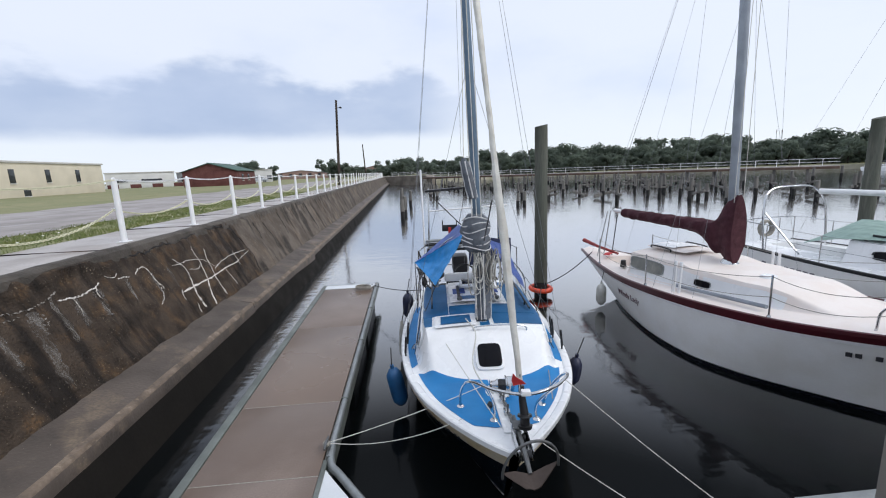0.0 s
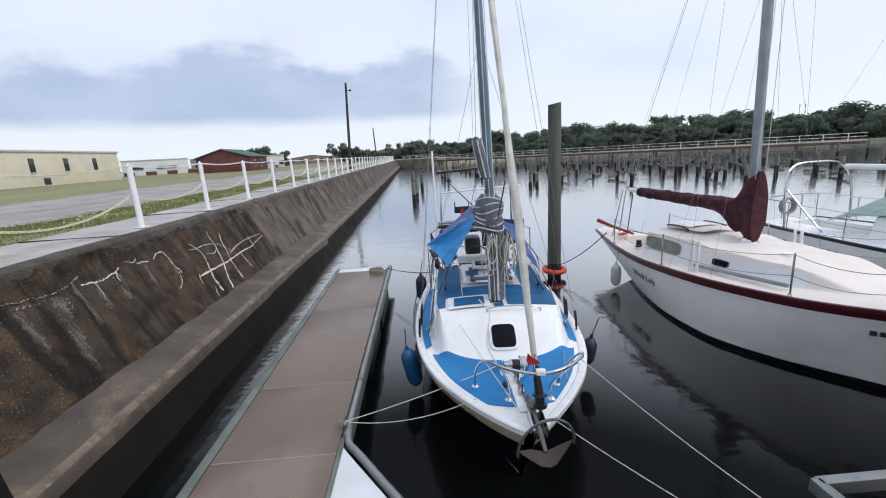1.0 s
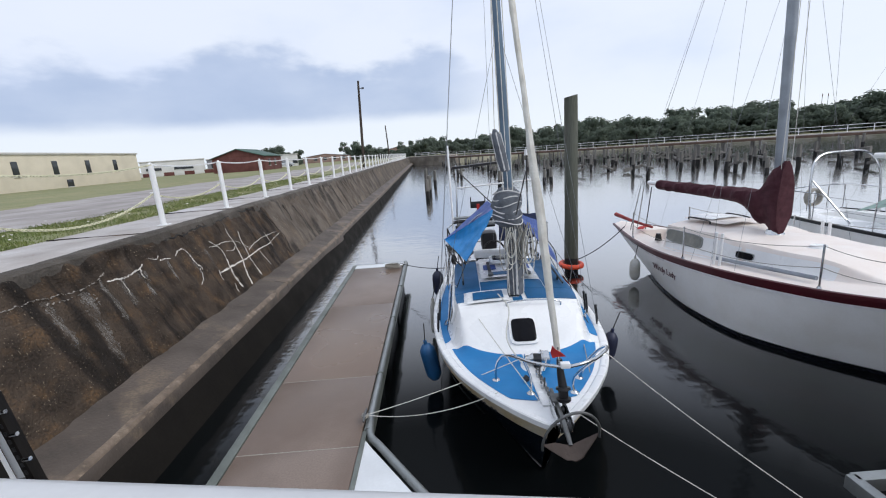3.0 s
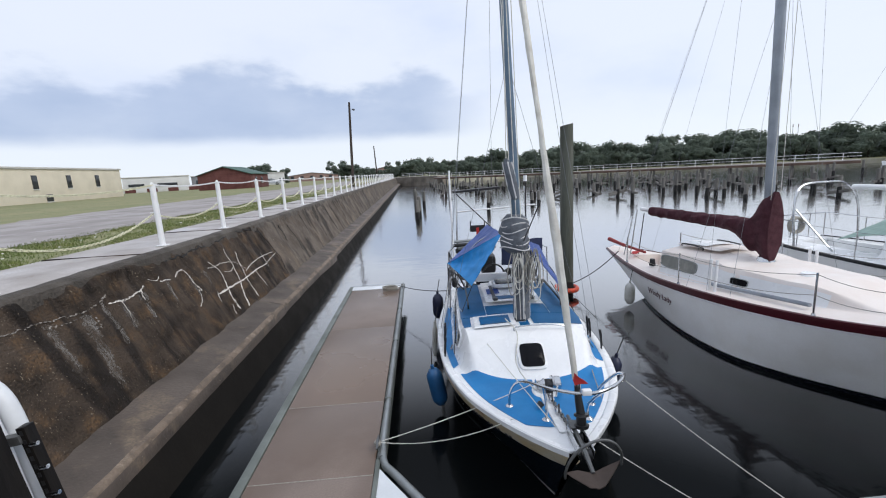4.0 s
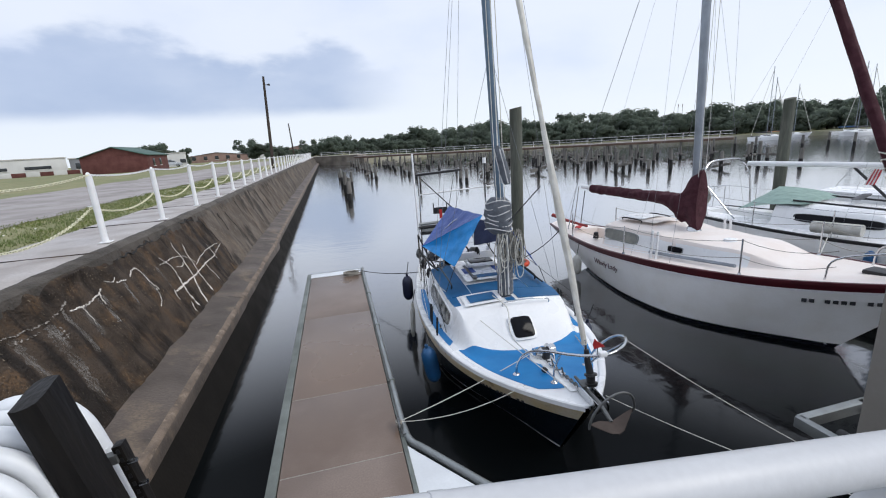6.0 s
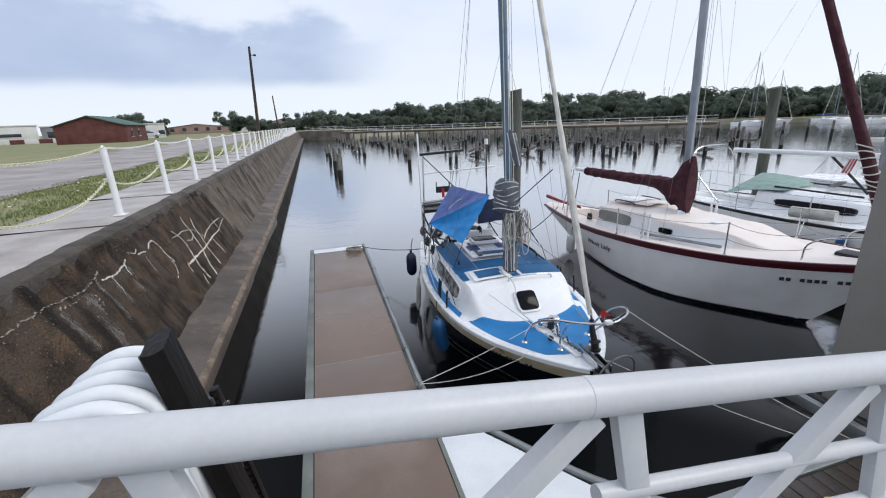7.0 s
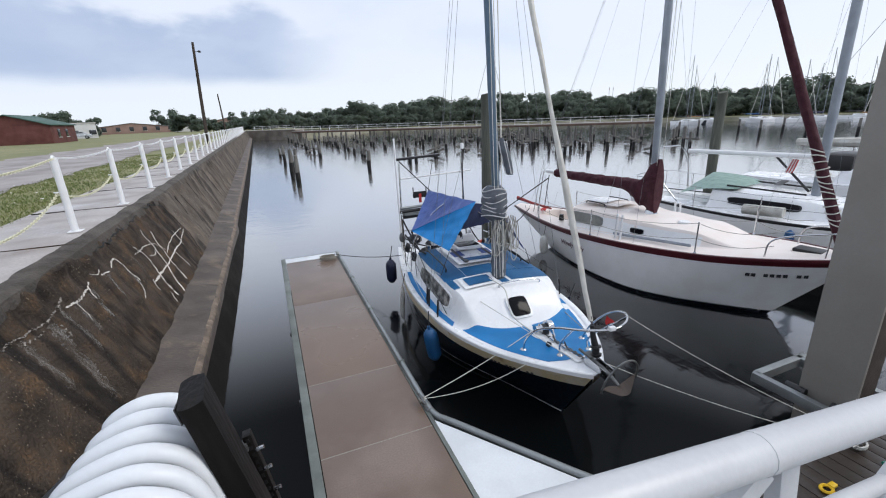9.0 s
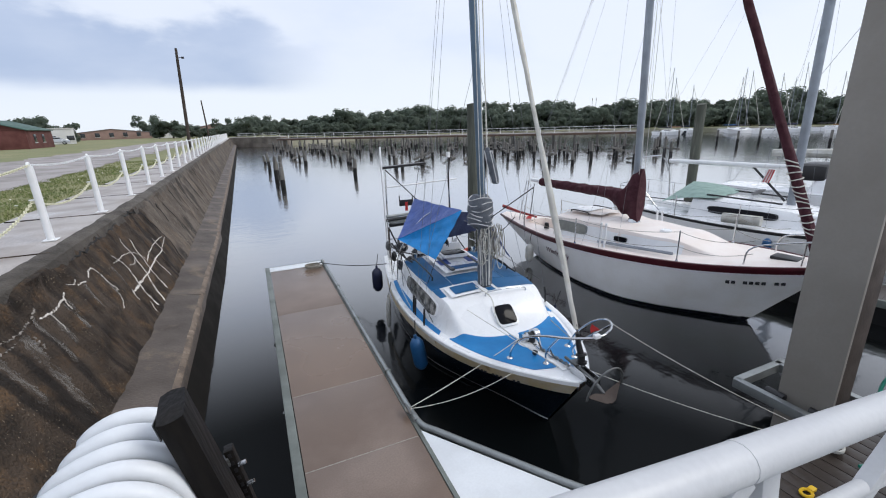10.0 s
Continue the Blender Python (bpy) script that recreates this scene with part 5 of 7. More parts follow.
for s in (-1, 1):
    part("nonskid_panel", H1.patch(lambda y: s * fore_inner(y), lambda y: s * fore_outer(y), 0.42, 1.80, n=90), "blue", blue, "blue non-skid foredeck panel")
    part("nonskid_panel", H1.patch(lambda y: s * (H1.half(y) - 0.085), lambda y: s * max(H1.half(y) - 0.085 - 0.20 * sst((y - 1.95) / 0.25), linear(y, H1.cab["half"]) + 0.07), 2.0, 4.5), "blue", blue, "pale blue side deck panel")
    part("roof_panel", H1.patch(lambda y: s * 0.46, lambda y: s * (linear(y, H1.cab["half"]) - 0.06), 2.68, 4.3), "blue_top", blue, "wet dark blue cabin roof panel")
part("roof_panel", H1.patch(lambda y: -linear(y, H1.cab["half"]) + 0.07, lambda y: -0.70, 2.34, 2.67), "blue_top", blue)
part("roof_panel", H1.patch(lambda y: 0.14, lambda y: linear(y, H1.cab["half"]) - 0.07, 2.27, 2.67), "blue_top", blue)
part("roof_panel", H1.patch(lambda y: -0.45, lambda y: 0.45, 2.68, 3.08), "blue_top", blue)
part("roof_panel", H1.patch(lambda y: -0.05, lambda y: 0.08, 2.22, 2.67), "blue_top", blue)
for x in (-0.27, 0.30):
    part("strap", H1.patch(lambda y: x - 0.025, lambda y: x + 0.025, 3.12, 3.95, 0.072, 8, 2), "black", blue)
    part("strap_buckle", box((x, 3.18, H1.top(x, 3.18) + 0.085), (0.08, 0.09, 0.03), 0.008), "galv", blue)
# raised roof hatch cover with a blue inset
part("locker_lid", H1.patch(lambda y: -0.66, lambda y: -0.10, 2.2, 2.62, 0.03, 10, 8), "gel", blue)
part("lid_inset", H1.patch(lambda y: -0.58, lambda y: -0.17, 2.27, 2.55, 0.042, 8, 6), "blue_top", blue)
# sliding hatch garage with cross stripes
part("slide_garage", H1.patch(lambda y: -0.42, lambda y: 0.42, 3.1, 4.2, 0.06, 14, 8), "gel", blue)
part("garage_stripe", H1.patch(lambda y: -0.30, lambda y: 0.34, 3.2, 3.36, 0.068, 4, 6), "blue_top", blue)
part("garage_stripe", H1.patch(lambda y: -0.36, lambda y: -0.16, 3.5, 3.78, 0.068, 4, 4), "tarp_dark", blue)
part("garage_stripe", H1.patch(lambda y: 0.18, lambda y: 0.38, 3.5, 3.78, 0.068, 4, 4), "tarp_dark", blue)
mh = part("main_hatch", box((0.02, 3.88, H1.top(0, 3.88) + 0.12), (0.5, 0.34, 0.06), 0.02), "gel", blue)
part("hatch_lens", box((0.02, 3.88, H1.top(0, 3.88) + 0.155), (0.42, 0.27, 0.02), 0.01), "smoke", mh)
# fore hatch on the sloping front of the trunk
hy, hx = 1.80, 0.01
hz = H1.top(hx, hy)
slope = math.atan2(H1.top(hx, hy + 0.1) - H1.top(hx, hy - 0.1), 0.2)
rot = Matrix.Rotation(slope, 4, "X")


def hatch_plate(w, d, z0, z1, bevel):
    """A plate with rounded corners, laid on the slope of the trunk."""
    poly = []
    for k in range(32):
        a = 2 * math.pi * k / 32
        c, q = math.cos(a), math.sin(a)
        poly.append((w / 2 * math.copysign(abs(c) ** 0.35, c), d / 2 * math.copysign(abs(q) ** 0.35, q)))
    bm = prism(poly, z0, z1, bevel)
    bmesh.ops.transform(bm, matrix=Matrix.Translation((hx, hy, hz)) @ rot, verts=bm.verts[:])
    return bm


fh = part("fore_hatch", hatch_plate(0.35, 0.38, -0.02, 0.035, 0.012), "gel", blue)
part("hatch_lens", hatch_plate(0.29, 0.315, 0.02, 0.044, 0.006), "smoke", fh, "smoked acrylic lens")
for s in (-1, 1):
    window_on(blue, H1, 2.35, 3.85, 0.86, 1.10, "window", side=s, frame="gel")
    part("grab_rail", tube(curve_pts([(s * 0.70, 3.0, 1.22), (s * 0.70, 3.03, 1.29), (s * 0.70, 3.5, 1.30), (s * 0.70, 4.2, 1.29), (s * 0.70, 4.23, 1.22)], 4), 0.014, 6), "black", blue)
part("foot_bar", tube(curve_pts([(-0.14, 2.12, 1.15), (-0.13, 2.11, 1.24), (0.25, 2.1, 1.26), (0.52, 2.11, 1.22), (0.53, 2.12, 1.13)], 4), 0.011, 6), "steel", blue)
# mast with its bundled sail, blue-grey, raked a little aft
MY = 2.44
mast_top = (-0.216, MY + 0.27, 8.6)
mt = part("mast", tube([(0.02, MY, 1.18), (-0.026, MY + 0.05, 2.6), mast_top], [0.062, 0.06, 0.052], 12), "mast_blue", blue)
part("mast_step", box((-0.05, MY, 1.21), (0.2, 0.2, 0.05), 0.01), "steel", mt)


def bundle(rings, n=22, seed=0, amp=0.16):
    """A gathered roll of cloth round a line of (centre, radius)."""
    rows = []
    for i, (c, r) in enumerate(rings):
        row = []
        for k in range(n + 1):
            a = 2 * math.pi * (k % n) / n
            q = r * (1 + amp * noise.noise(Vector((math.cos(a) * 1.6 + seed, math.sin(a) * 1.6, i * 0.8))) + 0.05 * math.sin(a * 5 + i))
            row.append((c[0] + q * math.cos(a), c[1] + q * math.sin(a), c[2]))
        rows.append(row)
    return loft(rows, True)


part("sail_roll", bundle([((-0.06, MY + 0.04, 2.16 + 0.058 * k), (0.10, 0.17, 0.19, 0.20, 0.185, 0.19, 0.19, 0.18, 0.15, 0.1)[k]) for k in range(10)], 26, 3), "sail_grey", blue, "grey striped sail rolled round the mast")
for k in range(6):
    z = 2.24 + 0.078 * k
    loop = [(-0.06 + (0.198 - 0.004 * k) * math.cos(a), MY + 0.04 + (0.198 - 0.004 * k) * math.sin(a), z + 0.03 * math.sin(a * 2 + k)) for a in [2 * math.pi * q / 20 for q in range(21)]]
    part("sail_stripe", tube(loop, 0.008, 6), "sail_stripe", blue)
part("sail_lower", bundle([((0.01, MY + 0.02, 1.24 + 0.115 * k), (0.10, 0.115, 0.11, 0.105, 0.10, 0.10, 0.10, 0.10, 0.1)[k]) for k in range(9)], 18, 8, 0.22), "sail_grey", blue)
for k in range(5):
    a = 1.2 * k
    part("sail_stripe", tube([(0.01 + 0.112 * math.cos(a), MY + 0.02 + 0.112 * math.sin(a), z) for z in (1.26, 1.6, 2.15)], 0.011, 5), "sail_stripe", blue)
fo = part("hanging_sail", bundle([((-0.235 + 0.014 * k, MY - 0.55 - 0.008 * k, 3.40 - 0.068 * k), (0.02, 0.05, 0.055, 0.06, 0.06, 0.06, 0.055, 0.04)[k]) for k in range(8)], 14, 6), "sail_grey", blue, "grey striped sail end hanging at the mast")
for dx in (-0.055, 0.0, 0.055):
    part("sail_stripe", tube([(-0.225 + dx, MY - 0.605 + abs(dx), 3.36), (-0.145 + dx, MY - 0.66 + abs(dx), 2.94)], 0.009, 5), "sail_stripe", fo)
wire(blue, (-0.235, MY - 0.55, 3.38), (mast_top[0] + 0.1, MY + 0.1, 8.2), 0.005, "halyard", "rope")
rr = random.Random(3)
for k in range(22):
    x0 = rr.uniform(-0.17, 0.24)
    z0, z1 = 2.16 + rr.uniform(-0.05, 0.06), rr.uniform(1.50, 1.85)
    y = MY - 0.12 + rr.uniform(-0.05, 0.1)
    part("rope_coil", tube(curve_pts([(x0, y, z0), (x0 - 0.06, y, (z0 + z1) / 2), (x0 - 0.03, y, z1), (x0 + 0.04, y, z1 + 0.02), (x0 + 0.06, y + 0.02, (z0 + z1) / 2), (x0 + 0.02, y, z0)], 4), 0.0065, 5), "rope" if k % 3 == 0 else "rope_old", blue)
# furled headsail on the forestay
fs = part("furled_headsail", bundle([((0.087 - 0.346 * t, 0.29 + 2.39 * t, 1.45 + 6.9 * t), 0.026 + 0.016 * math.sin(t * 9) ** 2 * (1 - t)) for t in [k / 44 for k in range(45)]], 10, 5, 0.3), "sail_white", blue, "white headsail furled on the forestay")
part("furler_drum", tube([(0.11, 0.19, 1.06), (0.11, 0.19, 1.075), (0.11, 0.195, 1.08), (0.11, 0.20, 1.15), (0.11, 0.20, 1.155), (0.11, 0.205, 1.17)], [0.062, 0.064, 0.042, 0.042, 0.064, 0.06], 18), "black", blue)
part("drum_sleeve", tube([(0.11, 0.21, 1.16), (0.10, 0.25, 1.28), (0.095, 0.27, 1.40)], [0.038, 0.032, 0.024], 12), "black", blue)
wire(blue, (0.11, 0.15, 0.93), (0.087, 0.29, 1.5), 0.012, "forestay", "steel")
wire(blue, (0.088, 0.29, 1.45), (0.075, 0.34, 1.62), 0.016, "turnbuckle", "steel")
for s in (-1, 1):
    for y, zt in ((MY - 0.1, 8.5), (MY + 0.45, 4.6), (MY + 0.35, 8.5)):
        wire(blue, (s * 1.08, y, 0.79), (mast_top[0] * (zt - 1.2) / 7.4, MY + 0.07, zt), 0.0026)
        part("chainplate", tube([(s * 1.08, y, 0.76), (s * 1.07, y, 1.0)], 0.012, 6), "black", blue)
wire(blue, (0, 5.9, 0.9), mast_top, 0.0028)
part("spreader", tube([(-0.75, MY + 0.15, 6.42), (-0.24, MY + 0.07, 6.35), (0.25, MY + 0.15, 6.42)], 0.016, 6), "mast", blue)
for x in (-0.03, 0.03, 0.09):
    wire(blue, (x - 0.05, MY - 0.09, 1.25), (mast_top[0] + x, MY, 8.4), 0.006, "halyard", "rope")
# pulpit: a low stainless hoop round the bow
pul = part("pulpit", tube(curve_pts([(-0.41, 0.90, 0.83), (-0.41, 0.84, 1.03), (-0.37, 0.67, 1.23), (-0.30, 0.38, 1.39), (-0.16, 0.08, 1.48), (0.06, -0.08, 1.52), (0.28, -0.03, 1.54), (0.45, 0.16, 1.52), (0.52, 0.38, 1.44), (0.52, 0.58, 1.30), (0.47, 0.76, 1.08), (0.43, 0.86, 0.85)], 6), 0.0135, 10), "steel", blue)
for a, b in (((-0.11, 0.55, 0.86), (-0.22, 0.18, 1.45)), ((0.30, 0.55, 0.86), (0.40, 0.08, 1.53))):
    part("leg", tube(curve_pts([a, (a[0], a[1], a[2] + 0.2), b], 4), 0.012, 8), "steel", pul)
for x, y in ((-0.41, 0.90), (0.43, 0.86), (-0.11, 0.55), (0.30, 0.55)):
    part("foot", tube([(x, y, H1.top(x, y)), (x, y, H1.top(x, y) + 0.012), (x, y, H1.top(x, y) + 0.03)], [0.042, 0.040, 0.018], 14), "steel", pul)
part("chock", box((0.06, -0.08, 1.535), (0.075, 0.05, 0.045), 0.012), "gel", pul, "white lamp bracket on the rail")
part("flag_staff", tube([(0.02, -0.05, 1.52), (0.0, -0.10, 1.64)], 0.005, 5), "steel", pul)
part("flag", thicken(loft([[(-0.045, -0.11, 1.72), (-0.03, -0.115, 1.70), (-0.02, -0.12, 1.69)], [(-0.055, -0.10, 1.655), (-0.01, -0.11, 1.65), (0.03, -0.115, 1.655)], [(-0.04, -0.10, 1.61), (-0.005, -0.11, 1.625), (0.055, -0.12, 1.63)]]), 0.005), "red_cloth", pul, "small torn red flag")
# windlass, bow roller and anchor
DZ0 = H1.top(0.1, 1.2)
wl = part("windlass", prism([(0.02 + 0.14 * math.cos(a) * (1 if abs(math.cos(a)) < 0.9 else 0.98), 1.18 + 0.17 * math.sin(a)) for a in [2 * math.pi * k / 20 for k in range(20)]], DZ0 - 0.01, DZ0 + 0.02, 0.006), "gel", blue, "chromed anchor windlass on a white pad")
part("gypsy", tube([(0.10, 1.20, DZ0 + 0.09), (0.115, 1.20, DZ0 + 0.09), (0.125, 1.20, DZ0 + 0.09), (0.19, 1.20, DZ0 + 0.09), (0.20, 1.20, DZ0 + 0.09)], [0.088, 0.09, 0.08, 0.078, 0.06], 20), "steel", wl)
part("drum", tube([(-0.07, 1.20, DZ0 + 0.085), (-0.05, 1.20, DZ0 + 0.085), (-0.01, 1.20, DZ0 + 0.085), (0.02, 1.20, DZ0 + 0.085)], [0.06, 0.04, 0.042, 0.065], 16), "steel", wl)
part("gear_case", box((0.06, 1.18, DZ0 + 0.07), (0.09, 0.15, 0.12), 0.03), "black", wl)
part("clutch_lever", tube([(0.15, 1.12, DZ0 + 0.10), (0.10, 0.98, DZ0 + 0.05)], 0.01, 6), "steel", wl)
part("chain_channel", H1.patch(lambda y: -0.05, lambda y: 0.05, 0.30, 1.42, 0.012, 20, 4), "gel", blue)
part("anchor_chain", chain_mesh((0.04, 1.08, DZ0 + 0.03), (0.05, 0.32, H1.top(0, 0.32) + 0.04), 0.0, 0.045, 0.008), "galv", blue)
for y in (0.92, 0.66):
    st = part("chain_stopper", box((0.03, y, H1.top(0, y) + 0.035), (0.06, 0.09, 0.05), 0.012), "steel", blue)
    part("pawl", tube([(0.03, y - 0.05, H1.top(0, y) + 0.05), (0.05, y + 0.04, H1.top(0, y) + 0.085)], 0.010, 6), "black", st)
part("line_clutch", tube([(-0.13, 0.78, H1.top(0, 0.7) + 0.03), (-0.10, 0.80, H1.top(0, 0.7) + 0.05)], [0.03, 0.035], 12), "black", blue)
roller = part("bow_roller", box((0.06, 0.12, 0.955), (0.09, 0.42, 0.02), 0.006), "steel", blue)
for x in (0.005, 0.115):
    part("cheek", box((x, 0.06, 1.0), (0.010, 0.36, 0.10), 0.004), "steel", roller)
for y in (-0.08, 0.14):
    part("sheave", tube([(0.02, y, 0.985), (0.06, y, 0.985), (0.10, y, 0.985)], [0.045, 0.03, 0.045], 14), "black", roller)
part("guard", box((0.06, 0.22, 1.06), (0.10, 0.12, 0.02), 0.008), "galv", roller)
anc = part("anchor", tube([(0.05, 0.40, 1.03), (0.05, 0.0, 1.02), (0.05, -0.14, 1.0), (0.055, -0.26, 0.96)], [0.016, 0.022, 0.022, 0.016], 8), "galv", blue, "galvanised roll-bar anchor at the bow")
hoop = [(0.055 + 0.215 * math.cos(a), -0.26 - 0.05 * math.sin(a), 1.00 + 0.27 * math.sin(a) + 0.05 * math.cos(a)) for a in [math.pi * (k / 18 * 1.06 - 0.03) for k in range(19)]]
part("roll_bar", tube(hoop, 0.011, 8), "galv", anc)
part("fluke", thicken(loft([[(-0.16, -0.25, 0.97), (-0.06, -0.25, 0.985), (0.05, -0.25, 0.955), (0.16, -0.25, 1.01), (0.27, -0.25, 1.06)], [(-0.08, -0.31, 0.945), (-0.02, -0.32, 0.955), (0.05, -0.33, 0.935), (0.13, -0.32, 0.97), (0.19, -0.31, 1.0)], [(0.0, -0.37, 0.925), (0.03, -0.375, 0.93), (0.06, -0.38, 0.925), (0.09, -0.375, 0.935), (0.11, -0.37, 0.945)]]), 0.010), "rust", anc)
bars(blue, H1, 0.085, 0.185, 12, 0.052, 0.065, (2, 7), "ink", -1)
for x, y in ((-0.98, 2.6), (1.0, 2.6)):
    c = part("cleat", tube([(x - 0.02, y - 0.09, H1.top(x, y) + 0.05), (x, y, H1.top(x, y) + 0.06), (x + 0.02, y + 0.09, H1.top(x, y) + 0.05)], [0.008, 0.015, 0.008], 6), "steel", blue)
    part("stem", tube([(x, y, H1.top(x, y) - 0.01), (x, y, H1.top(x, y) + 0.05)], 0.014, 6), "steel", c)
# stern rails, gantry and outboard gear
for s in (-1, 1):
    part("stern_post", tube([(s * 0.78, 5.75, 0.8), (s * 0.72, 5.9, 2.9)], 0.017, 8), "steel", blue)
    part("side_post", tube([(s * 0.95, 4.85, 0.8), (s * 0.95, 4.9, 1.75)], 0.013, 8), "steel", blue)
    for z in (1.25, 1.75):
        part("side_rail", tube([(s * 0.95, 4.88, z), (s * 0.77, 5.8, z)], 0.012, 6), "steel", blue)
    part("lifeline", tube(sag((s * 0.95, 4.88, 1.4), (s * 1.12, 2.6, 1.1), 0.03, 6), 0.004, 5), "rope_dark", blue)
for z in (1.25, 1.75):
    part("stern_rail", tube([(-0.77, 5.82, z), (0.77, 5.82, z)], 0.013, 6), "steel", blue)
part("gantry_bar", tube([(-0.73, 5.88, 2.42), (0.95, 5.88, 2.5)], 0.016, 8), "white_paint", blue)
part("solar_bar", box((-0.30, 5.9, 2.87), (1.0, 0.16, 0.05), 0.01, Matrix.Rotation(radians(-3), 4, "Y")), "black", blue)
part("whip_pole", tube([(-0.84, 5.6, 0.9), (-0.86, 5.65, 3.3)], 0.02, 8), "white_paint", blue)
part("vhf_pole", tube([(0.74, 5.85, 1.6), (0.74, 5.85, 3.0)], 0.014, 6), "black", blue)
part("stern_lamp", tube([(0.74, 5.85, 3.0), (0.74, 5.85, 3.12)], 0.04, 10), "gel", blue)
part("strut", tube([(-0.72, 5.88, 2.8), (0.15, 5.85, 1.9)], 0.012, 6), "black", blue)
part("bracket_board", box((-0.3, 5.85, 2.05), (0.32, 0.03, 0.14), 0.01), "black", blue)
part("bracket_mark", box((-0.3, 5.83, 1.97), (0.06, 0.02, 0.2), 0.005), "red_cloth", blue)
for x in (-0.45, -0.15):
    part("bracket_arm", tube([(x, 5.85, 2.0), (x, 5.85, 2.22)], 0.012, 6), "black", blue)
part("outboard_cowl", box((-0.1, 5.95, 1.25), (0.34, 0.42, 0.42), 0.1), "black", blue, "black outboard motor cowl")
part("wheel_gear", tube([(-0.05 + 0.22 * math.cos(a), 5.3, 1.15 + 0.22 * math.sin(a)) for a in [2 * math.pi * k / 16 for k in range(17)]], 0.018, 6), "black", blue)
part("stern_platform", box((-0.35, 5.75, 1.68), (0.8, 0.4, 0.05), 0.01), "alu", blue)
part("stern_box", box((0.42, 5.2, 1.5), (0.3, 0.3, 0.3), 0.06), "gel", blue)

for x, z, r in ((-0.42, 1.74, 0.035), (-0.40, 1.82, 0.03), (-0.38, 1.62, 0.045)):
    part("rail_roll", tube([(x - 0.42, 5.62, z), (x + 0.40, 5.66, z + 0.02)], r, 10), "black" if z != 1.82 else "alu", blue)
for k, (a, b) in enumerate((((-0.95, 4.9, 1.75), (-0.62, 4.6, 1.0)), ((-0.90, 5.2, 1.3), (-0.55, 4.5, 1.25)), ((-0.86, 4.5, 1.6), (-0.80, 4.4, 0.85)), ((-0.98, 4.6, 1.5), (-0.72, 4.1, 1.22)), ((0.8, 4.9, 1.6), (0.6, 4.4, 1.25)), ((0.2, 4.6, 1.9), (0.5, 4.4, 1.25)))):
    part("dark_strap", tube(sag(a, b, 0.05, 6), 0.016 - 0.002 * (k % 3), 6), "black", blue)
for k, (x, y, z) in enumerate(((-0.86, 4.95, 1.12), (-0.80, 4.75, 0.98), (-0.92, 5.15, 1.30), (0.15, 4.55, 1.36), (0.40, 4.62, 1.34))):
    part("gear_bag", bundle([((x, y, z - 0.10 + 0.05 * q), (0.03, 0.05, 0.06, 0.045, 0.02)[q]) for q in range(5)], 12, 20 + k, 0.8), ("black", "hull_dark", "galv", "black", "gel_old")[k], blue)
part("aft_coaming", box((0.0, 4.55, 1.30), (0.95, 0.10, 0.16), 0.04), "gel", blue, "white coaming behind the sliding hatch")
spring = [(0.46 + 0.035 * math.cos(a), 3.55 + 0.02 * a, 1.42 + 0.012 * a + 0.035 * math.sin(a)) for a in [k * 0.55 for k in range(46)]]
part("coiled_cord", tube(spring, 0.008, 5), "black", blue)

# tarpaulin tent over the boom
tarp = thing("tarpaulin", pose(BX, BY, 0, 0, 0, BR), "blue tarpaulin tied as a tent over the cockpit", "tarpaulin")


def sheet(a, b, c, d, sagv, n=14, seed=0):
    """A four-cornered cloth a-b-c-d that hangs a little and wrinkles."""
    a, b, c, d = (Vector(p) for p in (a, b, c, d))
    rows = []
    for i in range(n + 1):
        u = i / n
        p, q = a.lerp(b, u), d.lerp(c, u)
        row = []
        for j in range(n + 1):
            v = j / n
            w = p.lerp(q, v)
            w.z -= sagv * 4 * v * (1 - v) * (0.4 + 0.6 * math.sin(math.pi * u))
            w += Vector((0.02, 0.01, 0.02)) * noise.noise(Vector((u * 5 + seed, v * 2.2, seed)))
            row.append(w)
        rows.append(row)
    return thicken(loft(rows), 0.006)


def three_cornered(a, b, c, sagv, n=18, seed=0):
    """A cloth pulled out to three corners, with creases that run from corner a."""
    a, b, c = Vector(a), Vector(b), Vector(c)
    nrm = (b - a).cross(c - a).normalized()
    rows = []
    for i in range(n + 1):
        u = i / n
        row = []
        for j in range(n + 1):
            v = j / n
            p = a.lerp(b.lerp(c, v), u)
            w = math.sin(math.pi * u) * math.sin(math.pi * v)
            p += nrm * (-sagv * w + 0.022 * u * noise.noise(Vector((v * 7 + seed, u * 1.3, seed))) + 0.008 * noise.noise(Vector((v * 3, u * 9, seed + 4))))
            row.append(p)
        rows.append(row)
    return thicken(loft(rows), 0.006)


TL, TR, TB, TT = (-0.98, 4.07, 1.71), (-0.16, 2.96, 2.37), (-0.63, 2.99, 1.58), (-0.10, 5.85, 2.12)
# one folded cloth; the darker blue stands in for shade on its turned-away sides
part("lit_sheet", three_cornered(TL, TB, TR, 0.06, seed=1), "tarp_light", tarp, "bright blue side, light painted into its colour")
part("side_sheet", three_cornered(TL, TR, TT, 0.05, seed=2), "tarp_dark", tarp, "violet blue side, shade painted into its colour")
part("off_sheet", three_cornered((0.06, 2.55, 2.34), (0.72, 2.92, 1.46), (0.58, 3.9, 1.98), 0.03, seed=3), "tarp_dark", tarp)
part("rear_sheet", sheet((-0.05, 3.9, 2.12), (0.75, 4.4, 2.02), (0.75, 4.4, 1.60), (-0.05, 4.0, 1.64), 0.03, seed=4), "tarp_navy", tarp, "dark navy awning under the boom")
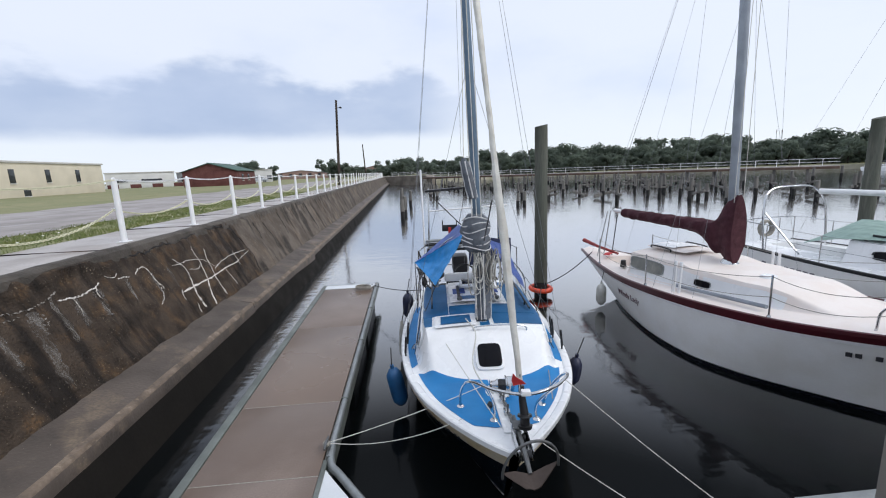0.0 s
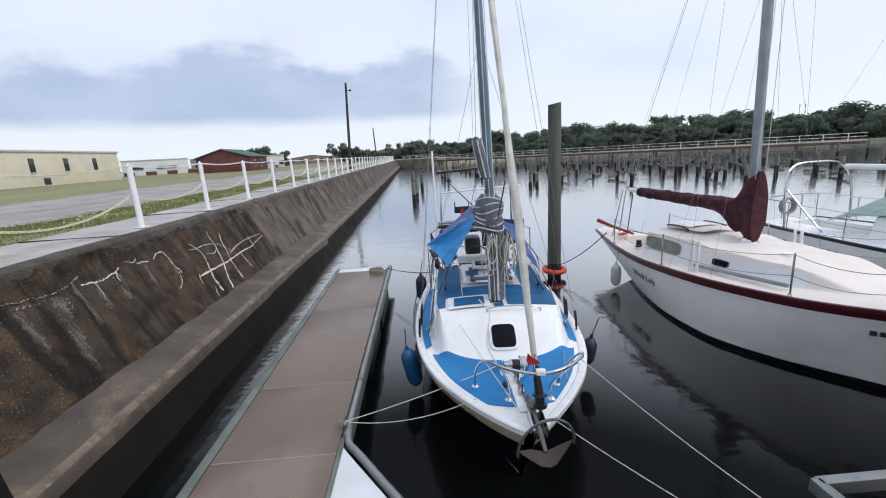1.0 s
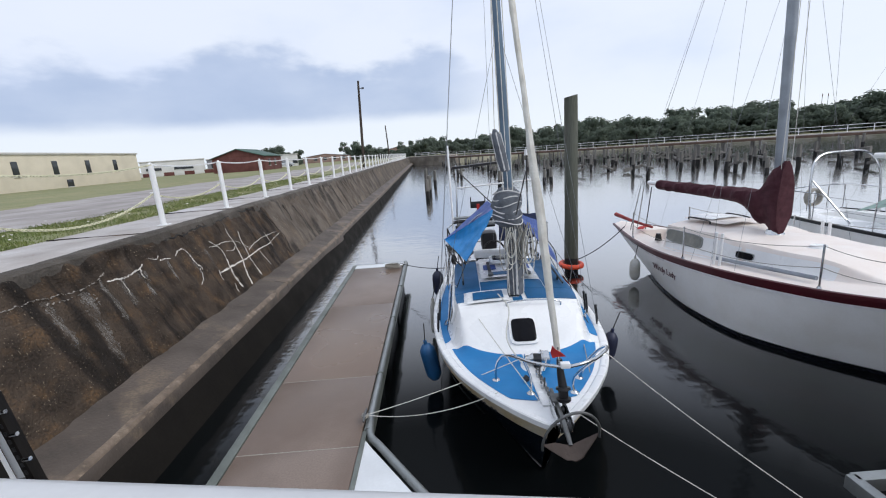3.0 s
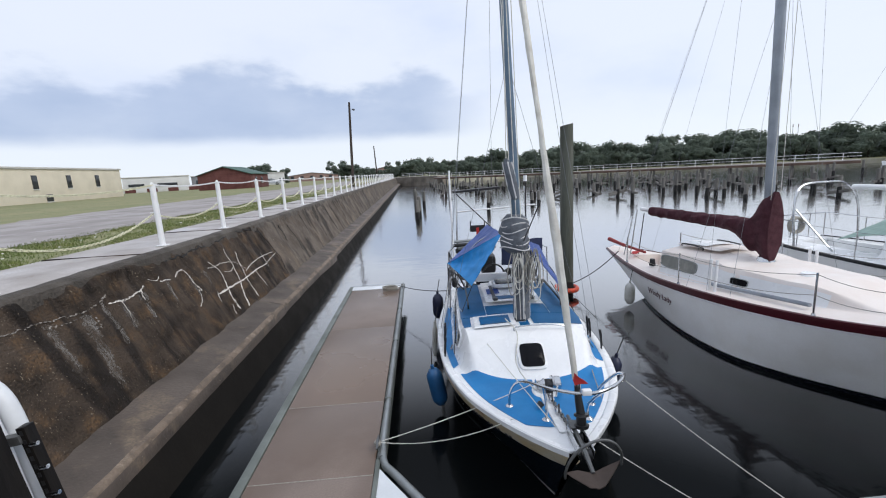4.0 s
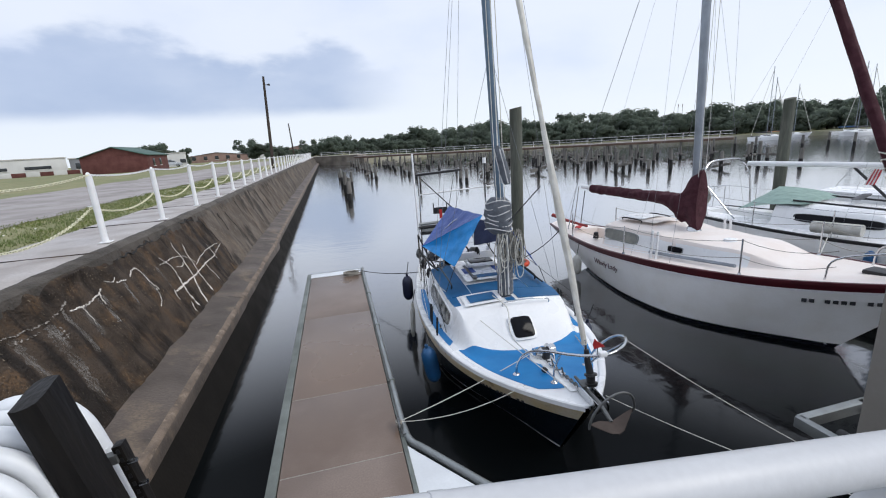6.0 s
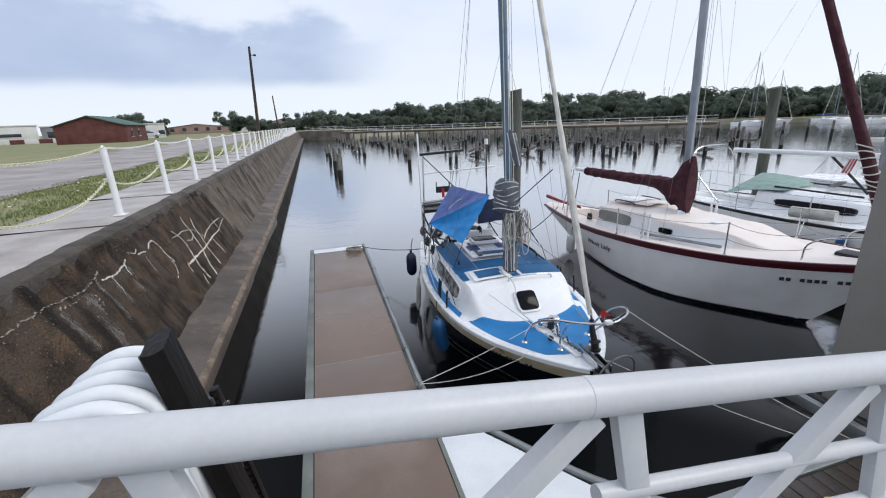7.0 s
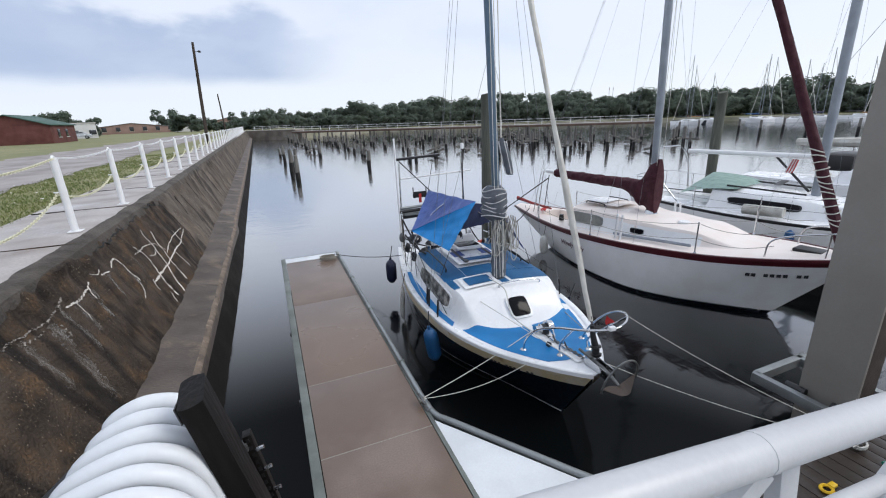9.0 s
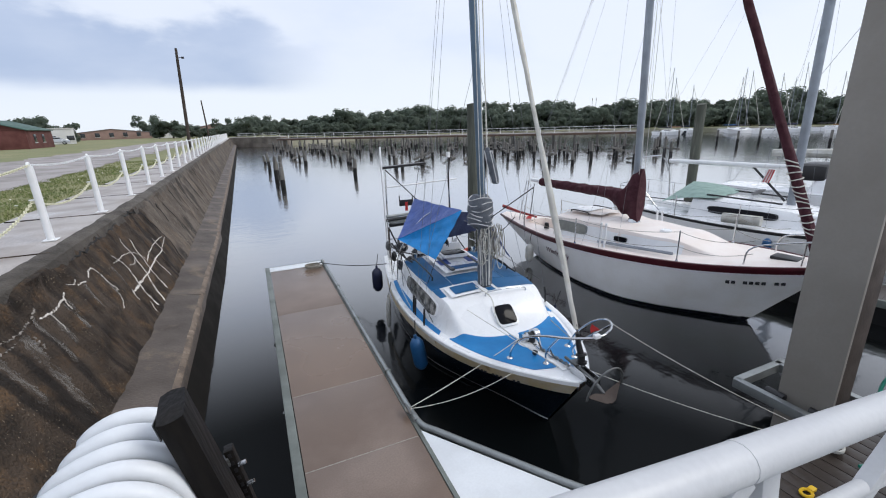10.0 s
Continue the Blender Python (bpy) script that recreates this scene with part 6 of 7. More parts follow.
for a, b in ((TL, (-1.0, 4.6, 0.85)), (TL, (-0.97, 3.9, 0.85)), (TB, (-0.80, 2.95, 1.20)), ((0.74, 2.92, 1.46), (1.0, 3.0, 0.85)), (TT, (0.05, 5.9, 2.8))):
    part("tie_line", tube([a, b], 0.006, 5), "rope_dark", tarp)
part("frame_bow", tube(curve_pts([(-0.98, 4.3, 0.8), (-0.88, 4.3, 1.45), (-0.28, 4.2, 2.12), (0.4, 4.2, 1.9), (0.92, 4.25, 1.4), (1.0, 4.3, 0.8)], 6), 0.012, 6), "steel", tarp)

# loose gear on the small sloop
part("winch", tube([(-0.62, 4.25, 1.2), (-0.62, 4.25, 1.27), (-0.62, 4.25, 1.33)], [0.06, 0.045, 0.055], 14), "steel", blue)
part("winch", tube([(0.62, 4.25, 1.2), (0.62, 4.25, 1.27), (0.62, 4.25, 1.33)], [0.06, 0.045, 0.055], 14), "steel", blue)
for s in (-1, 1):
    for k, y in enumerate((2.34, 2.79, 2.89)):
        part("turnbuckle", tube([(s * 1.08, y, 0.82), (s * 1.06, y + 0.01, 1.05)], 0.016, 6), "black", blue)
    part("jib_sheet", tube(sag((s * 0.85, 4.2, 1.25), (s * 0.95, 2.3, 0.82), 0.03, 8), 0.006, 5), "rope_dark", blue)
    part("side_line", tube(sag((s * 1.0, 4.9, 1.1), (s * 1.12, 2.9, 0.85), 0.05, 8), 0.006, 5), "rope", blue)
part("companion_board", box((0.05, 4.37, 0.98), (0.5, 0.03, 0.44), 0.01), "smoke", blue)
for k, (x, y, z) in enumerate(((-0.5, 4.9, 1.0), (-0.3, 5.1, 1.1), (0.2, 4.95, 0.95), (0.45, 4.8, 1.0), (-0.62, 5.3, 1.2), (0.3, 5.45, 1.15))):
    part("gear_bag", bundle([((x, y, z - 0.12 + 0.05 * q), (0.08, 0.13, 0.14, 0.12, 0.06)[q]) for q in range(5)], 12, k, 0.4), ("black", "hull_dark", "galv")[k % 3], blue)
part("boat_hook", tube([(0.72, 2.75, 1.25), (0.74, 4.3, 1.27)], 0.014, 6), "black", blue)
part("stern_cover", bundle([((0.45, 5.45, 1.45 + 0.05 * q), (0.15, 0.17, 0.15, 0.06)[q]) for q in range(4)], 14, 9, 0.1), "sail_white", blue)

fender(pose(-0.06, BY + 2.32, 0.38, 4, -10, 0), "fender_blue", "blue cylindrical fender hanging on the sloop's side", 0.11, 0.58)
fender(pose(0.11, 8.18, 0.60, 0, 0, 0), "fender_navy", "navy fender hanging near the sloop's stern", 0.11, 0.52)
fender(pose(2.42, BY + 2.3, 0.42, 4, 8, 0), "fender_navy", "navy fender on the sloop's far side", 0.1, 0.42)
fender(pose(-0.02, BY + 4.0, 0.36, 0, 3, 0), "fender_white", "slim white fender tube on the sloop's side", 0.045, 0.6)

# ---- white sloop with the maroon sail cover ----
WX, WY, WR = 6.40, 2.40, 8.0
white = thing("white_sloop", pose(WX, WY, 0, 0, 0, WR), "white sloop with a maroon rail stripe and maroon sail cover", "sailboat")
H2 = Hull(8.8, [(0.72, 0.03), (1.0, 0.30), (1.45, 0.60), (2.0, 0.88), (2.7, 1.10), (4.0, 1.24), (5.5, 1.14), (7.0, 0.82), (8.0, 0.52), (8.8, 0.24)],
          [(0.72, 1.36), (1.6, 1.25), (2.8, 1.13), (5.0, 0.99), (6.5, 0.93), (8.8, 0.97)], 1.15, 1.6, 0.5, 0.85, 0.06,
          {"half": [(2.0, 0.40), (3.2, 0.66), (4.2, 0.78), (5.8, 0.78), (6.3, 0.72)], "top": [(2.1, 0.0), (3.3, 0.30), (4.3, 0.38), (4.8, 0.47), (6.05, 0.50), (6.1, 0.0)], "soft": 0.10, "crown": 0.10},
          {"y0": 6.2, "y1": 7.5, "half": 0.38, "deep": 0.4}, 0.72)
part("hull_side", H2.band(0.0, 0.93), "gel_old", white, "white topsides with rust weeps")
part("boot_stripe", H2.band(0.95, 1.06, 0.004, m=2), "hull_dark", white)
part("bottom", H2.band(1.0, 1.5, m=3), "antifoul", white)
part("sheer_stripe", H2.band(0.0, 0.10, 0.006, m=2), "maroon", white, "maroon sheer stripe")
part("toe_rail", H2.toe_rail(0.045, 0.022), "maroon", white)
part("rub_strake", H2.band(0.10, 0.135, 0.016, m=1), "gel", white)
part("transom", H2.transom(), "gel_old", white)
part("deck", H2.deck_mesh(), "gel_pink", white, "faded pinkish white deck and trunk")
for s in (-1, 1):
    part("trunk_side", H2.patch(lambda y: s * (linear(y, H2.cab["half"]) + 0.075), lambda y: s * (linear(y, H2.cab["half"]) - 0.02), 2.9, 6.0, 0.004, 30, 6), "gel", white)
    window_on(white, H2, 5.05, 6.0, 1.15, 1.36, "curtained", side=s)
    window_on(white, H2, 4.0, 4.3, 1.18, 1.28, "smoke", "port_light", s)
    for y0 in (5.3,):
        part("grab_rail", tube(curve_pts([(s * 0.42, y0, 1.53), (s * 0.42, y0 + 0.04, 1.58), (s * 0.42, y0 + 0.5, 1.59), (s * 0.42, y0 + 0.54, 1.54)], 4), 0.014, 6), "black", white)
    posts = (1.7, 2.75, 5.06, 7.2)
    for y in posts[1:]:
        x = s * (H2.half(y) - 0.05)
        p = part("stanchion", tube([(x, y, H2.sheer(y)), (x, y, H2.sheer(y) + 0.6)], 0.013, 8), "steel", white)
        part("base", tube([(x, y, H2.sheer(y)), (x, y, H2.sheer(y) + 0.05)], [0.035, 0.02], 8), "steel", p)
    for z in (0.58, 0.3):
        for a, b in zip(posts, posts[1:]):
            part("lifeline", tube(sag((s * (H2.half(a) - 0.05), a, H2.sheer(a) + z * (0.8 if a < 2 else 1)), (s * (H2.half(b) - 0.05), b, H2.sheer(b) + z), 0.10, 10), 0.005, 5), "rope_old", white)
part("sea_hood", H2.patch(lambda y: -0.40, lambda y: 0.40, 4.95, 6.0, 0.07, 12, 8), "gel_pink", white)
part("sliding_hatch", H2.patch(lambda y: -0.33, lambda y: 0.33, 5.35, 5.95, 0.10, 8, 8), "gel", white)
part("deck_plate", tube([(-0.2, 3.5, H2.top(0, 3.5) - 0.01), (-0.2, 3.5, H2.top(0, 3.5) + 0.03)], [0.12, 0.10], 18), "gel", white)
for s in (-1, 1):
    for y in (4.34, 4.46):
        part("shroud_boot", tube([(s * 1.05, y, 1.04), (s * 1.03, y, 1.58)], 0.024, 10), "gel", white, "white plastic shroud boot")
part("whisker_pole", tube([(-0.86, 2.95, 1.21), (-0.93, 4.6, 1.11)], 0.03, 8), "mast", white)
WM = 4.39
wm = part("mast", tube([(0, WM, 1.45), (-0.03, WM + 0.21, 9.8)], 0.075, 14), "mast", white)
part("mast_collar", tube([(0, WM, 1.44), (0, WM, 1.54)], [0.16, 0.11], 14), "steel", wm)
for s in (-1, 1):
    part("spreader", tube([(0, WM - 0.02, 6.3), (s * 0.75, WM + 0.06, 6.4)], 0.02, 6), "mast", wm)
    wire(white, (s * 1.12, WM + 0.05, 1.02), (s * 0.75, WM + 0.06, 6.4))
    wire(white, (s * 0.75, WM + 0.06, 6.4), (0, WM - 0.04, 9.7))
    wire(white, (s * 1.10, WM - 0.4, 1.05), (0, WM - 0.03, 6.2))
    wire(white, (s * 1.12, WM + 0.5, 1.0), (0, WM - 0.03, 6.2))
    wire(white, (s * 0.5, 7.9, 1.0), (0, WM - 0.03, 9.7))
for x in (-0.1, 0.1):
    wire(white, (x, WM - 0.08, 1.6), (x * 0.5, WM - 0.1, 9.6), 0.005, "halyard", "rope")
# boom under its cover
part("boom", tube([(0, WM + 0.05, 2.0), (0.01, 7.72, 2.12)], 0.05, 10), "white_paint", white)
cov = []
for k in range(61):
    k *= 0.5
    t = k / 30
    y = WM - 0.13 + (7.45 - WM) * t
    up = 0.50 * (1 - sst((t - 0.05) / 0.10)) + 0.15 - 0.03 * t
    dn = 0.42 * (1 - sst((t - 0.02) / 0.30)) + 0.12 - 0.03 * t
    w = 0.155 + 0.02 * math.sin(k * 1.7) - 0.05 * t
    c = 2.02 + 0.06 * t
    row = []
    for j in range(17):
        a = 2 * math.pi * (j % 16) / 16
        q = 1 + 0.24 * noise.noise(Vector((k * 0.55, math.cos(a) * 2, math.sin(a) * 2))) + 0.10 * noise.noise(Vector((k * 1.4, math.cos(a) * 5, math.sin(a) * 5)))
        row.append((w * q * math.cos(a), y, c + (up if math.sin(a) > 0 else dn) * q * math.sin(a)))
    cov.append(row)
part("sail_cover", loft(cov, True), "maroon_cloth", white, "maroon canvas sail cover")
part("mainsheet", tube([(0.0, 7.6, 2.02), (-0.05, 7.7, 1.0)], 0.012, 5), "rope_dark", white)
part("topping_lift", tube([(0.01, 7.95, 2.1), (0, WM, 9.7)], 0.004, 5), "wire", white)
# maroon furled headsail with white lashings
fa, fb = Vector((-0.06, 1.02, 1.42)), Vector((0.04, WM + 0.08, 9.9))
part("furled_headsail", bundle([(tuple(fa.lerp(fb, t)), 0.085 - 0.03 * t) for t in [k / 36 for k in range(37)]], 12, 4, 0.15), "maroon_cloth", white, "maroon covered headsail furled on the forestay")
for k in range(13):
    c = fa.lerp(fb, 0.05 + 0.011 * k)
    part("lashing", tube([c + Vector((0.092 * math.cos(a), 0.092 * math.sin(a), 0.03 * math.sin(a + k))) for a in [2 * math.pi * q / 14 for q in range(15)]], 0.010, 5), "rope", white)
# bow pulpit
wp = part("pulpit", tube(curve_pts([(-0.62, 1.85, 1.22), (-0.60, 1.75, 1.56), (-0.38, 1.15, 1.74), (0, 0.76, 1.78), (0.38, 1.15, 1.74), (0.60, 1.75, 1.56), (0.62, 1.85, 1.22)], 6), 0.015, 8), "steel", white)
for s in (-1, 1):
    part("leg", tube([(s * 0.3, 1.15, 1.29), (s * 0.34, 1.12, 1.75)], 0.013, 8), "steel", wp)
part("mooring_gear", box((0.0, 1.45, 1.335), (0.3, 0.4, 0.06), 0.02), "black", white)
for s in (-0.20, -0.12):
    part("stern_post", tube([(s * 2.2, 7.72, 1.0), (s, 7.70, 2.12)], 0.013, 8), "steel", white)
part("rag_bundle", bundle([((-0.42 + 0.06 * k, 7.35 + 0.05 * k, 1.10 + 0.02 * math.sin(k)), 0.07) for k in range(6)], 10, 2, 0.5), "red_cloth", white)
part("winch", tube([(-0.58, 6.5, 1.0), (-0.58, 6.5, 1.15)], [0.07, 0.05], 12), "black", white)
part("winch", tube([(0.58, 6.5, 1.0), (0.58, 6.5, 1.15)], [0.07, 0.05], 12), "black", white)
part("tiller", tube([(-0.12, 7.35, 1.10), (-0.22, 8.1, 1.18), (-0.28, 8.62, 1.26)], [0.03, 0.04, 0.055], 8), "red_faded", white)
s0, f0 = 0.64, 0.36
p, q = Vector(H2.point(s0 - 0.06, f0, -1, 0.010)), Vector(H2.point(s0 + 0.06, f0, -1, 0.010))
d = (p - q).normalized()
up = (Vector(H2.point(s0, f0 - 0.2, -1)) - Vector(H2.point(s0, f0 + 0.2, -1))).normalized()
nrm = d.cross(up).normalized()
up = nrm.cross(d)
mm = Matrix((d, up, nrm)).transposed().to_4x4()
mm.translation = (p + q) / 2 - up * 0.06 + nrm * 0.012
text_mesh("Windy Lady", 0.19, "ink_dark_red", white, mm, "boat_name", 0.002, 0.3)
bars(white, H2, 0.042, 0.25, 10, 0.088, 0.085, (2, 7), "ink", -1)
fender(pose(4.50, 8.90, 0.34), "fender_white", "soiled white fender at the white sloop's quarter", 0.11, 0.5)

# ---- the further white sloop with an arch and a green canvas ----
PX, PY = 11.22, 1.5
pan = thing("cruising_sloop", pose(PX, PY, 0, 0, 0, WR), "white cruising sloop with a steel arch and pale green canvas", "sailboat")
H3 = Hull(9.2, [(0, 0.03), (0.8, 0.5), (1.8, 0.95), (3.0, 1.28), (4.8, 1.42), (6.5, 1.36), (8.2, 1.12), (9.2, 0.92)],
          [(0, 1.3), (2.5, 1.08), (5.0, 0.96), (9.2, 1.0)], 1.2, 0.3, 0.45, 0.9, 0.06,
          {"half": [(2.0, 0.4), (3.6, 0.72), (5.0, 0.85), (6.9, 0.85)], "top": [(2.2, 0.0), (3.8, 0.36), (5.0, 0.48), (6.7, 0.52), (6.75, 0.0)], "soft": 0.18, "crown": 0.10},
          {"y0": 6.85, "y1": 8.7, "half": 0.45, "deep": 0.4})
part("hull_side", H3.band(0.0, 1.0), "gel_old", pan)
part("sheer_stripe", H3.band(0.03, 0.045, 0.006, m=1), "hull_dark", pan)
part("bottom", H3.band(1.0, 1.4, m=3), "antifoul", pan)
part("toe_rail", H3.toe_rail(0.035, 0.03), "black", pan)
part("transom", H3.transom(), "gel_old", pan)
part("deck", H3.deck_mesh(110), "gel", pan)
for s in (-1, 1):
    window_on(pan, H3, 4.6, 6.2, 1.16, 1.33, "smoke", side=s, frame="black")
    for y in (1.6, 3.4, 5.2, 6.9, 8.3):
        x = s * (H3.half(y) - 0.05)
        part("stanchion", tube([(x, y, H3.sheer(y)), (x, y, H3.sheer(y) + 0.62)], 0.013, 6), "steel", pan)
    for z in (0.6, 0.32):
        part("lifeline", tube([(s * (H3.half(y) - 0.05), y, H3.sheer(y) + z) for y in (1.6, 3.4, 5.2, 6.9, 8.3)], 0.005, 5), "wire", pan)
    part("roof_rail", tube([(s * 0.6, 4.6, 1.56), (s * 0.62, 6.4, 1.60)], 0.025, 6), "black", pan)
part("arch", tube(curve_pts([(-1.0, 8.4, 1.0), (-0.98, 8.5, 2.0), (-0.7, 8.6, 2.45), (0, 8.62, 2.52), (0.7, 8.6, 2.45), (0.98, 8.5, 2.0), (1.0, 8.4, 1.0)], 6), 0.025, 8), "steel", pan)
part("arch_brace", tube([(-0.98, 8.45, 1.9), (-0.9, 7.6, 1.0)], 0.02, 8), "steel", pan)
part("stern_rail", tube(curve_pts([(-0.95, 8.2, 1.6), (-0.8, 9.1, 1.65), (0.8, 9.1, 1.65), (0.95, 8.2, 1.6)], 5), 0.014, 6), "steel", pan)
for x in (-0.8, -0.3, 0.3, 0.8):
    part("rail_post", tube([(x, 9.08, 1.0), (x, 9.08, 1.65)], 0.013, 6), "steel", pan)
coil = [(-0.3 + 0.2 * math.cos(a * 5), 8.95 + 0.05 * math.sin(a * 3), 1.42 + 0.2 * math.sin(a * 5)) for a in [2 * math.pi * k / 60 for k in range(61)]]
part("hose_coil", tube(coil, 0.03, 5), "rope_old", pan)
part("dodger", sheet((-0.80, 6.1, 1.55), (0.8, 6.1, 1.58), (0.9, 7.6, 1.72), (-0.95, 7.5, 1.30), -0.16, seed=7), "teal", pan, "pale green canvas dodger")
PM = 4.62
pm2 = part("mast", tube([(0, PM, 1.4), (0.0, PM + 0.1, 10.5)], 0.10, 14), "mast", pan)
part("boom", tube([(0, PM + 0.1, 2.42), (0.0, 7.95, 2.42)], 0.065, 12), "white_paint", pan)
part("vang", tube([(0, PM + 0.15, 1.55), (0, PM + 1.0, 2.38)], 0.03, 6), "black", pan)
part("sail_bag", bundle([((0.1 + 0.08 * k, PM + 0.9, 1.62 + 0.015 * k), 0.09) for k in range(7)], 10, 3, 0.4), "black", pan)
part("fender_roll", tube([(-1.22, 4.75, 1.18), (-1.30, 5.6, 1.16)], 0.13, 12), "fender_white", pan)
part("blue_jug", tube([(-1.5, 4.45, 0.52), (-1.5, 4.45, 0.6), (-1.5, 4.45, 0.8), (-1.5, 4.45, 0.86)], [0.06, 0.11, 0.09, 0.03], 12), "fender_blue", pan)
part("forestay", tube([(0, 0.1, 1.3), (0, PM, 10.3)], 0.035, 6), "sail_white", pan)
for s in (-1, 1):
    wire(pan, (s * 1.3, PM, 1.0), (0, PM + 0.1, 10.3))
    wire(pan, (s * 1.3, PM + 0.5, 1.0), (0, PM + 0.05, 6.5))
    wire(pan, (s * 0.9, 9.1, 1.0), (0, PM + 0.1, 10.4))
bars(pan, H3, 0.72, 0.33, 11, 0.17, 0.16, (1, 7, 9), "ink_grey", -1)
flag = thing("ensign", pose(PX, PY, 0, 0, 0, WR), "small striped flag hanging furled on the boom", "flag")
for k in range(6):
    part("stripe", sheet((-0.10 + 0.01 * k, PM + 0.45 + 0.03 * k, 2.34), (-0.1 + 0.01 * k, PM + 0.478 + 0.03 * k, 2.34), (-0.13, PM + 0.56 + 0.03 * k, 2.0), (-0.13, PM + 0.532 + 0.03 * k, 2.0), 0.02, 5, k), "flag_red" if k % 2 == 0 else "flag_white", flag)

# finger dock between the two white sloops
fd = thing("finger_dock", pose(8.55, 1.7, 0, 0, 0, WR), "narrow brown finger dock between two moored sloops", "dock")
plank_me = link_mesh("plank", box((0, 0, 0), (0.95, 0.138, 0.04), 0.004), M["deck_dark"])
for k in range(46):
    o = new("plank", plank_me)
    o.parent = fd
    o.matrix_basis = pose(0, 0.1 + 0.145 * k, 0.48)
for x in (-0.5, 0.5):
    part("edge_beam", box((x, 3.4, 0.44), (0.06, 6.8, 0.14), 0.01), "alu_green", fd)
part("float", box((0, 3.4, 0.1), (0.8, 6.2, 0.5), 0.05), "float", fd)


# ---- boats of the far marina ----
def far_boat(m, hullm, L, mast, cover, label, dodger=False):
    b = thing("moored_yacht", m, label, "sailboat", "far marina yachts")
    h = Hull(L, [(0, 0.03), (L * 0.2, L * 0.11), (L * 0.5, L * 0.155), (L, L * 0.1)], [(0, 1.4), (L * 0.5, 1.1), (L, 1.1)], 0.9, 0.2, 0.5, 0.9, 0.05,
             {"half": [(L * 0.2, 0.4), (L * 0.5, L * 0.1)], "top": [(L * 0.22, 0), (L * 0.35, 0.4), (L * 0.65, 0.5), (L * 0.66, 0)], "soft": 0.2, "crown": 0.1}, None)
    part("hull_side", h.band(0, 1.2, n=20, m=3), hullm, b)
    part("transom", h.transom(), hullm, b)
    part("deck", h.deck_mesh(40), "gel", b)
    part("window_strip", box((0, L * 0.5, 1.42), (L * 0.205, L * 0.2, 0.14), 0.02), "smoke", b)
    part("mast", tube([(0, L * 0.42, 1.4), (0, L * 0.43, mast)], 0.085, 8), "mast", b)
    part("boom_cover", tube([(0, L * 0.43, 2.4), (0, L * 0.85, 2.35)], [0.2, 0.13], 8), cover, b)
    part("furled_headsail", tube([(0, 0.2, 1.4), (0, L * 0.42, mast * 0.94)], 0.06, 6), "sail_white", b)
    for s in (-1, 1):
        wire(b, (s * L * 0.14, L * 0.45, 1.1), (0, L * 0.43, mast * 0.97), 0.007)
        part("spreader", tube([(0, L * 0.42, mast * 0.58), (s * 0.8, L * 0.44, mast * 0.59)], 0.03, 5), "mast", b)
    wire(b, (0, L, 1.1), (0, L * 0.43, mast), 0.007)
    if dodger:
        part("dodger", box((0, L * 0.68, 1.75), (L * 0.2, L * 0.12, 0.55), 0.15), "black", b)
    return b


rnd = random.Random(21)
for k, (az, d, mh, hm, cv) in enumerate(((50.0, 98, 15.5, "hull_dark", "sand"), (53.2, 96, 13.0, "gel", "black"), (55.0, 108, 12.0, "gel", "fender_navy"), (57.2, 100, 14.5, "gel", "black"),
                                         (59.2, 112, 13.5, "gel_old", "fender_blue"), (60.2, 104, 14.0, "gel", "fender_navy"), (61.6, 115, 13.0, "gel", "fender_navy"), (62.8, 98, 12.5, "gel_old", "black"),
                                         (64.4, 106, 15.0, "gel", "fender_navy"), (66.0, 99, 13.5, "gel", "fender_blue"), (67.4, 112, 13.0, "gel", "black"), (68.8, 97, 13.0, "gel_old", "sand"), (70.4, 108, 14.0, "gel", "fender_navy"))):
    a = radians(az)
    d *= 1.2
    fb_ = far_boat(pose(-2 + d * math.sin(a), d * math.cos(a), 0, 0, 0, (70, 15, 40)[k % 3] + rnd.uniform(-10, 10) + (180 if k % 3 == 0 else 0)), hm, rnd.uniform(9, 11), mh * 1.35, cv,
                   "%s yacht with bare mast in the far marina" % ("black-hulled" if hm == "hull_dark" else "white"))
    fb_.scale = (0.72, 0.72, 0.72)
far_boat(pose(17.2, 2.6, 0, 0, 0, 8), "gel", 8.5, 9.5, "fender_white", "white yacht with a pale cover beyond the finger dock", True)
for k in range(14):
    a = radians(47 + 1.9 * k)
    d = 70 + 9 * (k % 2)
    c = copy_thing(stub, pose(-2 + d * math.sin(a), d * math.cos(a), 0.3, 0, 0, 30 * k))
    c.scale = (1, 1, 1.15)

# white domed tower beyond the trees
tower = thing("domed_tower", pose(330, 260, 1.0, 0, 0, 0), "distant white cupola with a dome and spire above the trees", "tower")
part("base", box((0, 0, 8), (11, 11, 17), 0.2), "far_white", tower)
part("drum", tube([(0, 0, 16), (0, 0, 21)], 3.6, 16), "far_white", tower)
part("cornice", tube([(0, 0, 21), (0, 0, 21.8)], [4.2, 3.9], 16), "far_white", tower)
part("dome", tube([(0, 0, 21.8), (0, 0, 23.4), (0, 0, 24.6), (0, 0, 25.4)], [3.4, 3.0, 2.0, 0.9], 16), "far_white", tower)
part("lantern", tube([(0, 0, 25.4), (0, 0, 27.4)], 0.9, 10), "far_white", tower)
part("spire", tube([(0, 0, 27.4), (0, 0, 31)], [0.6, 0.05], 8), "far_white", tower)
tower.scale = (0.78, 0.78, 0.78)
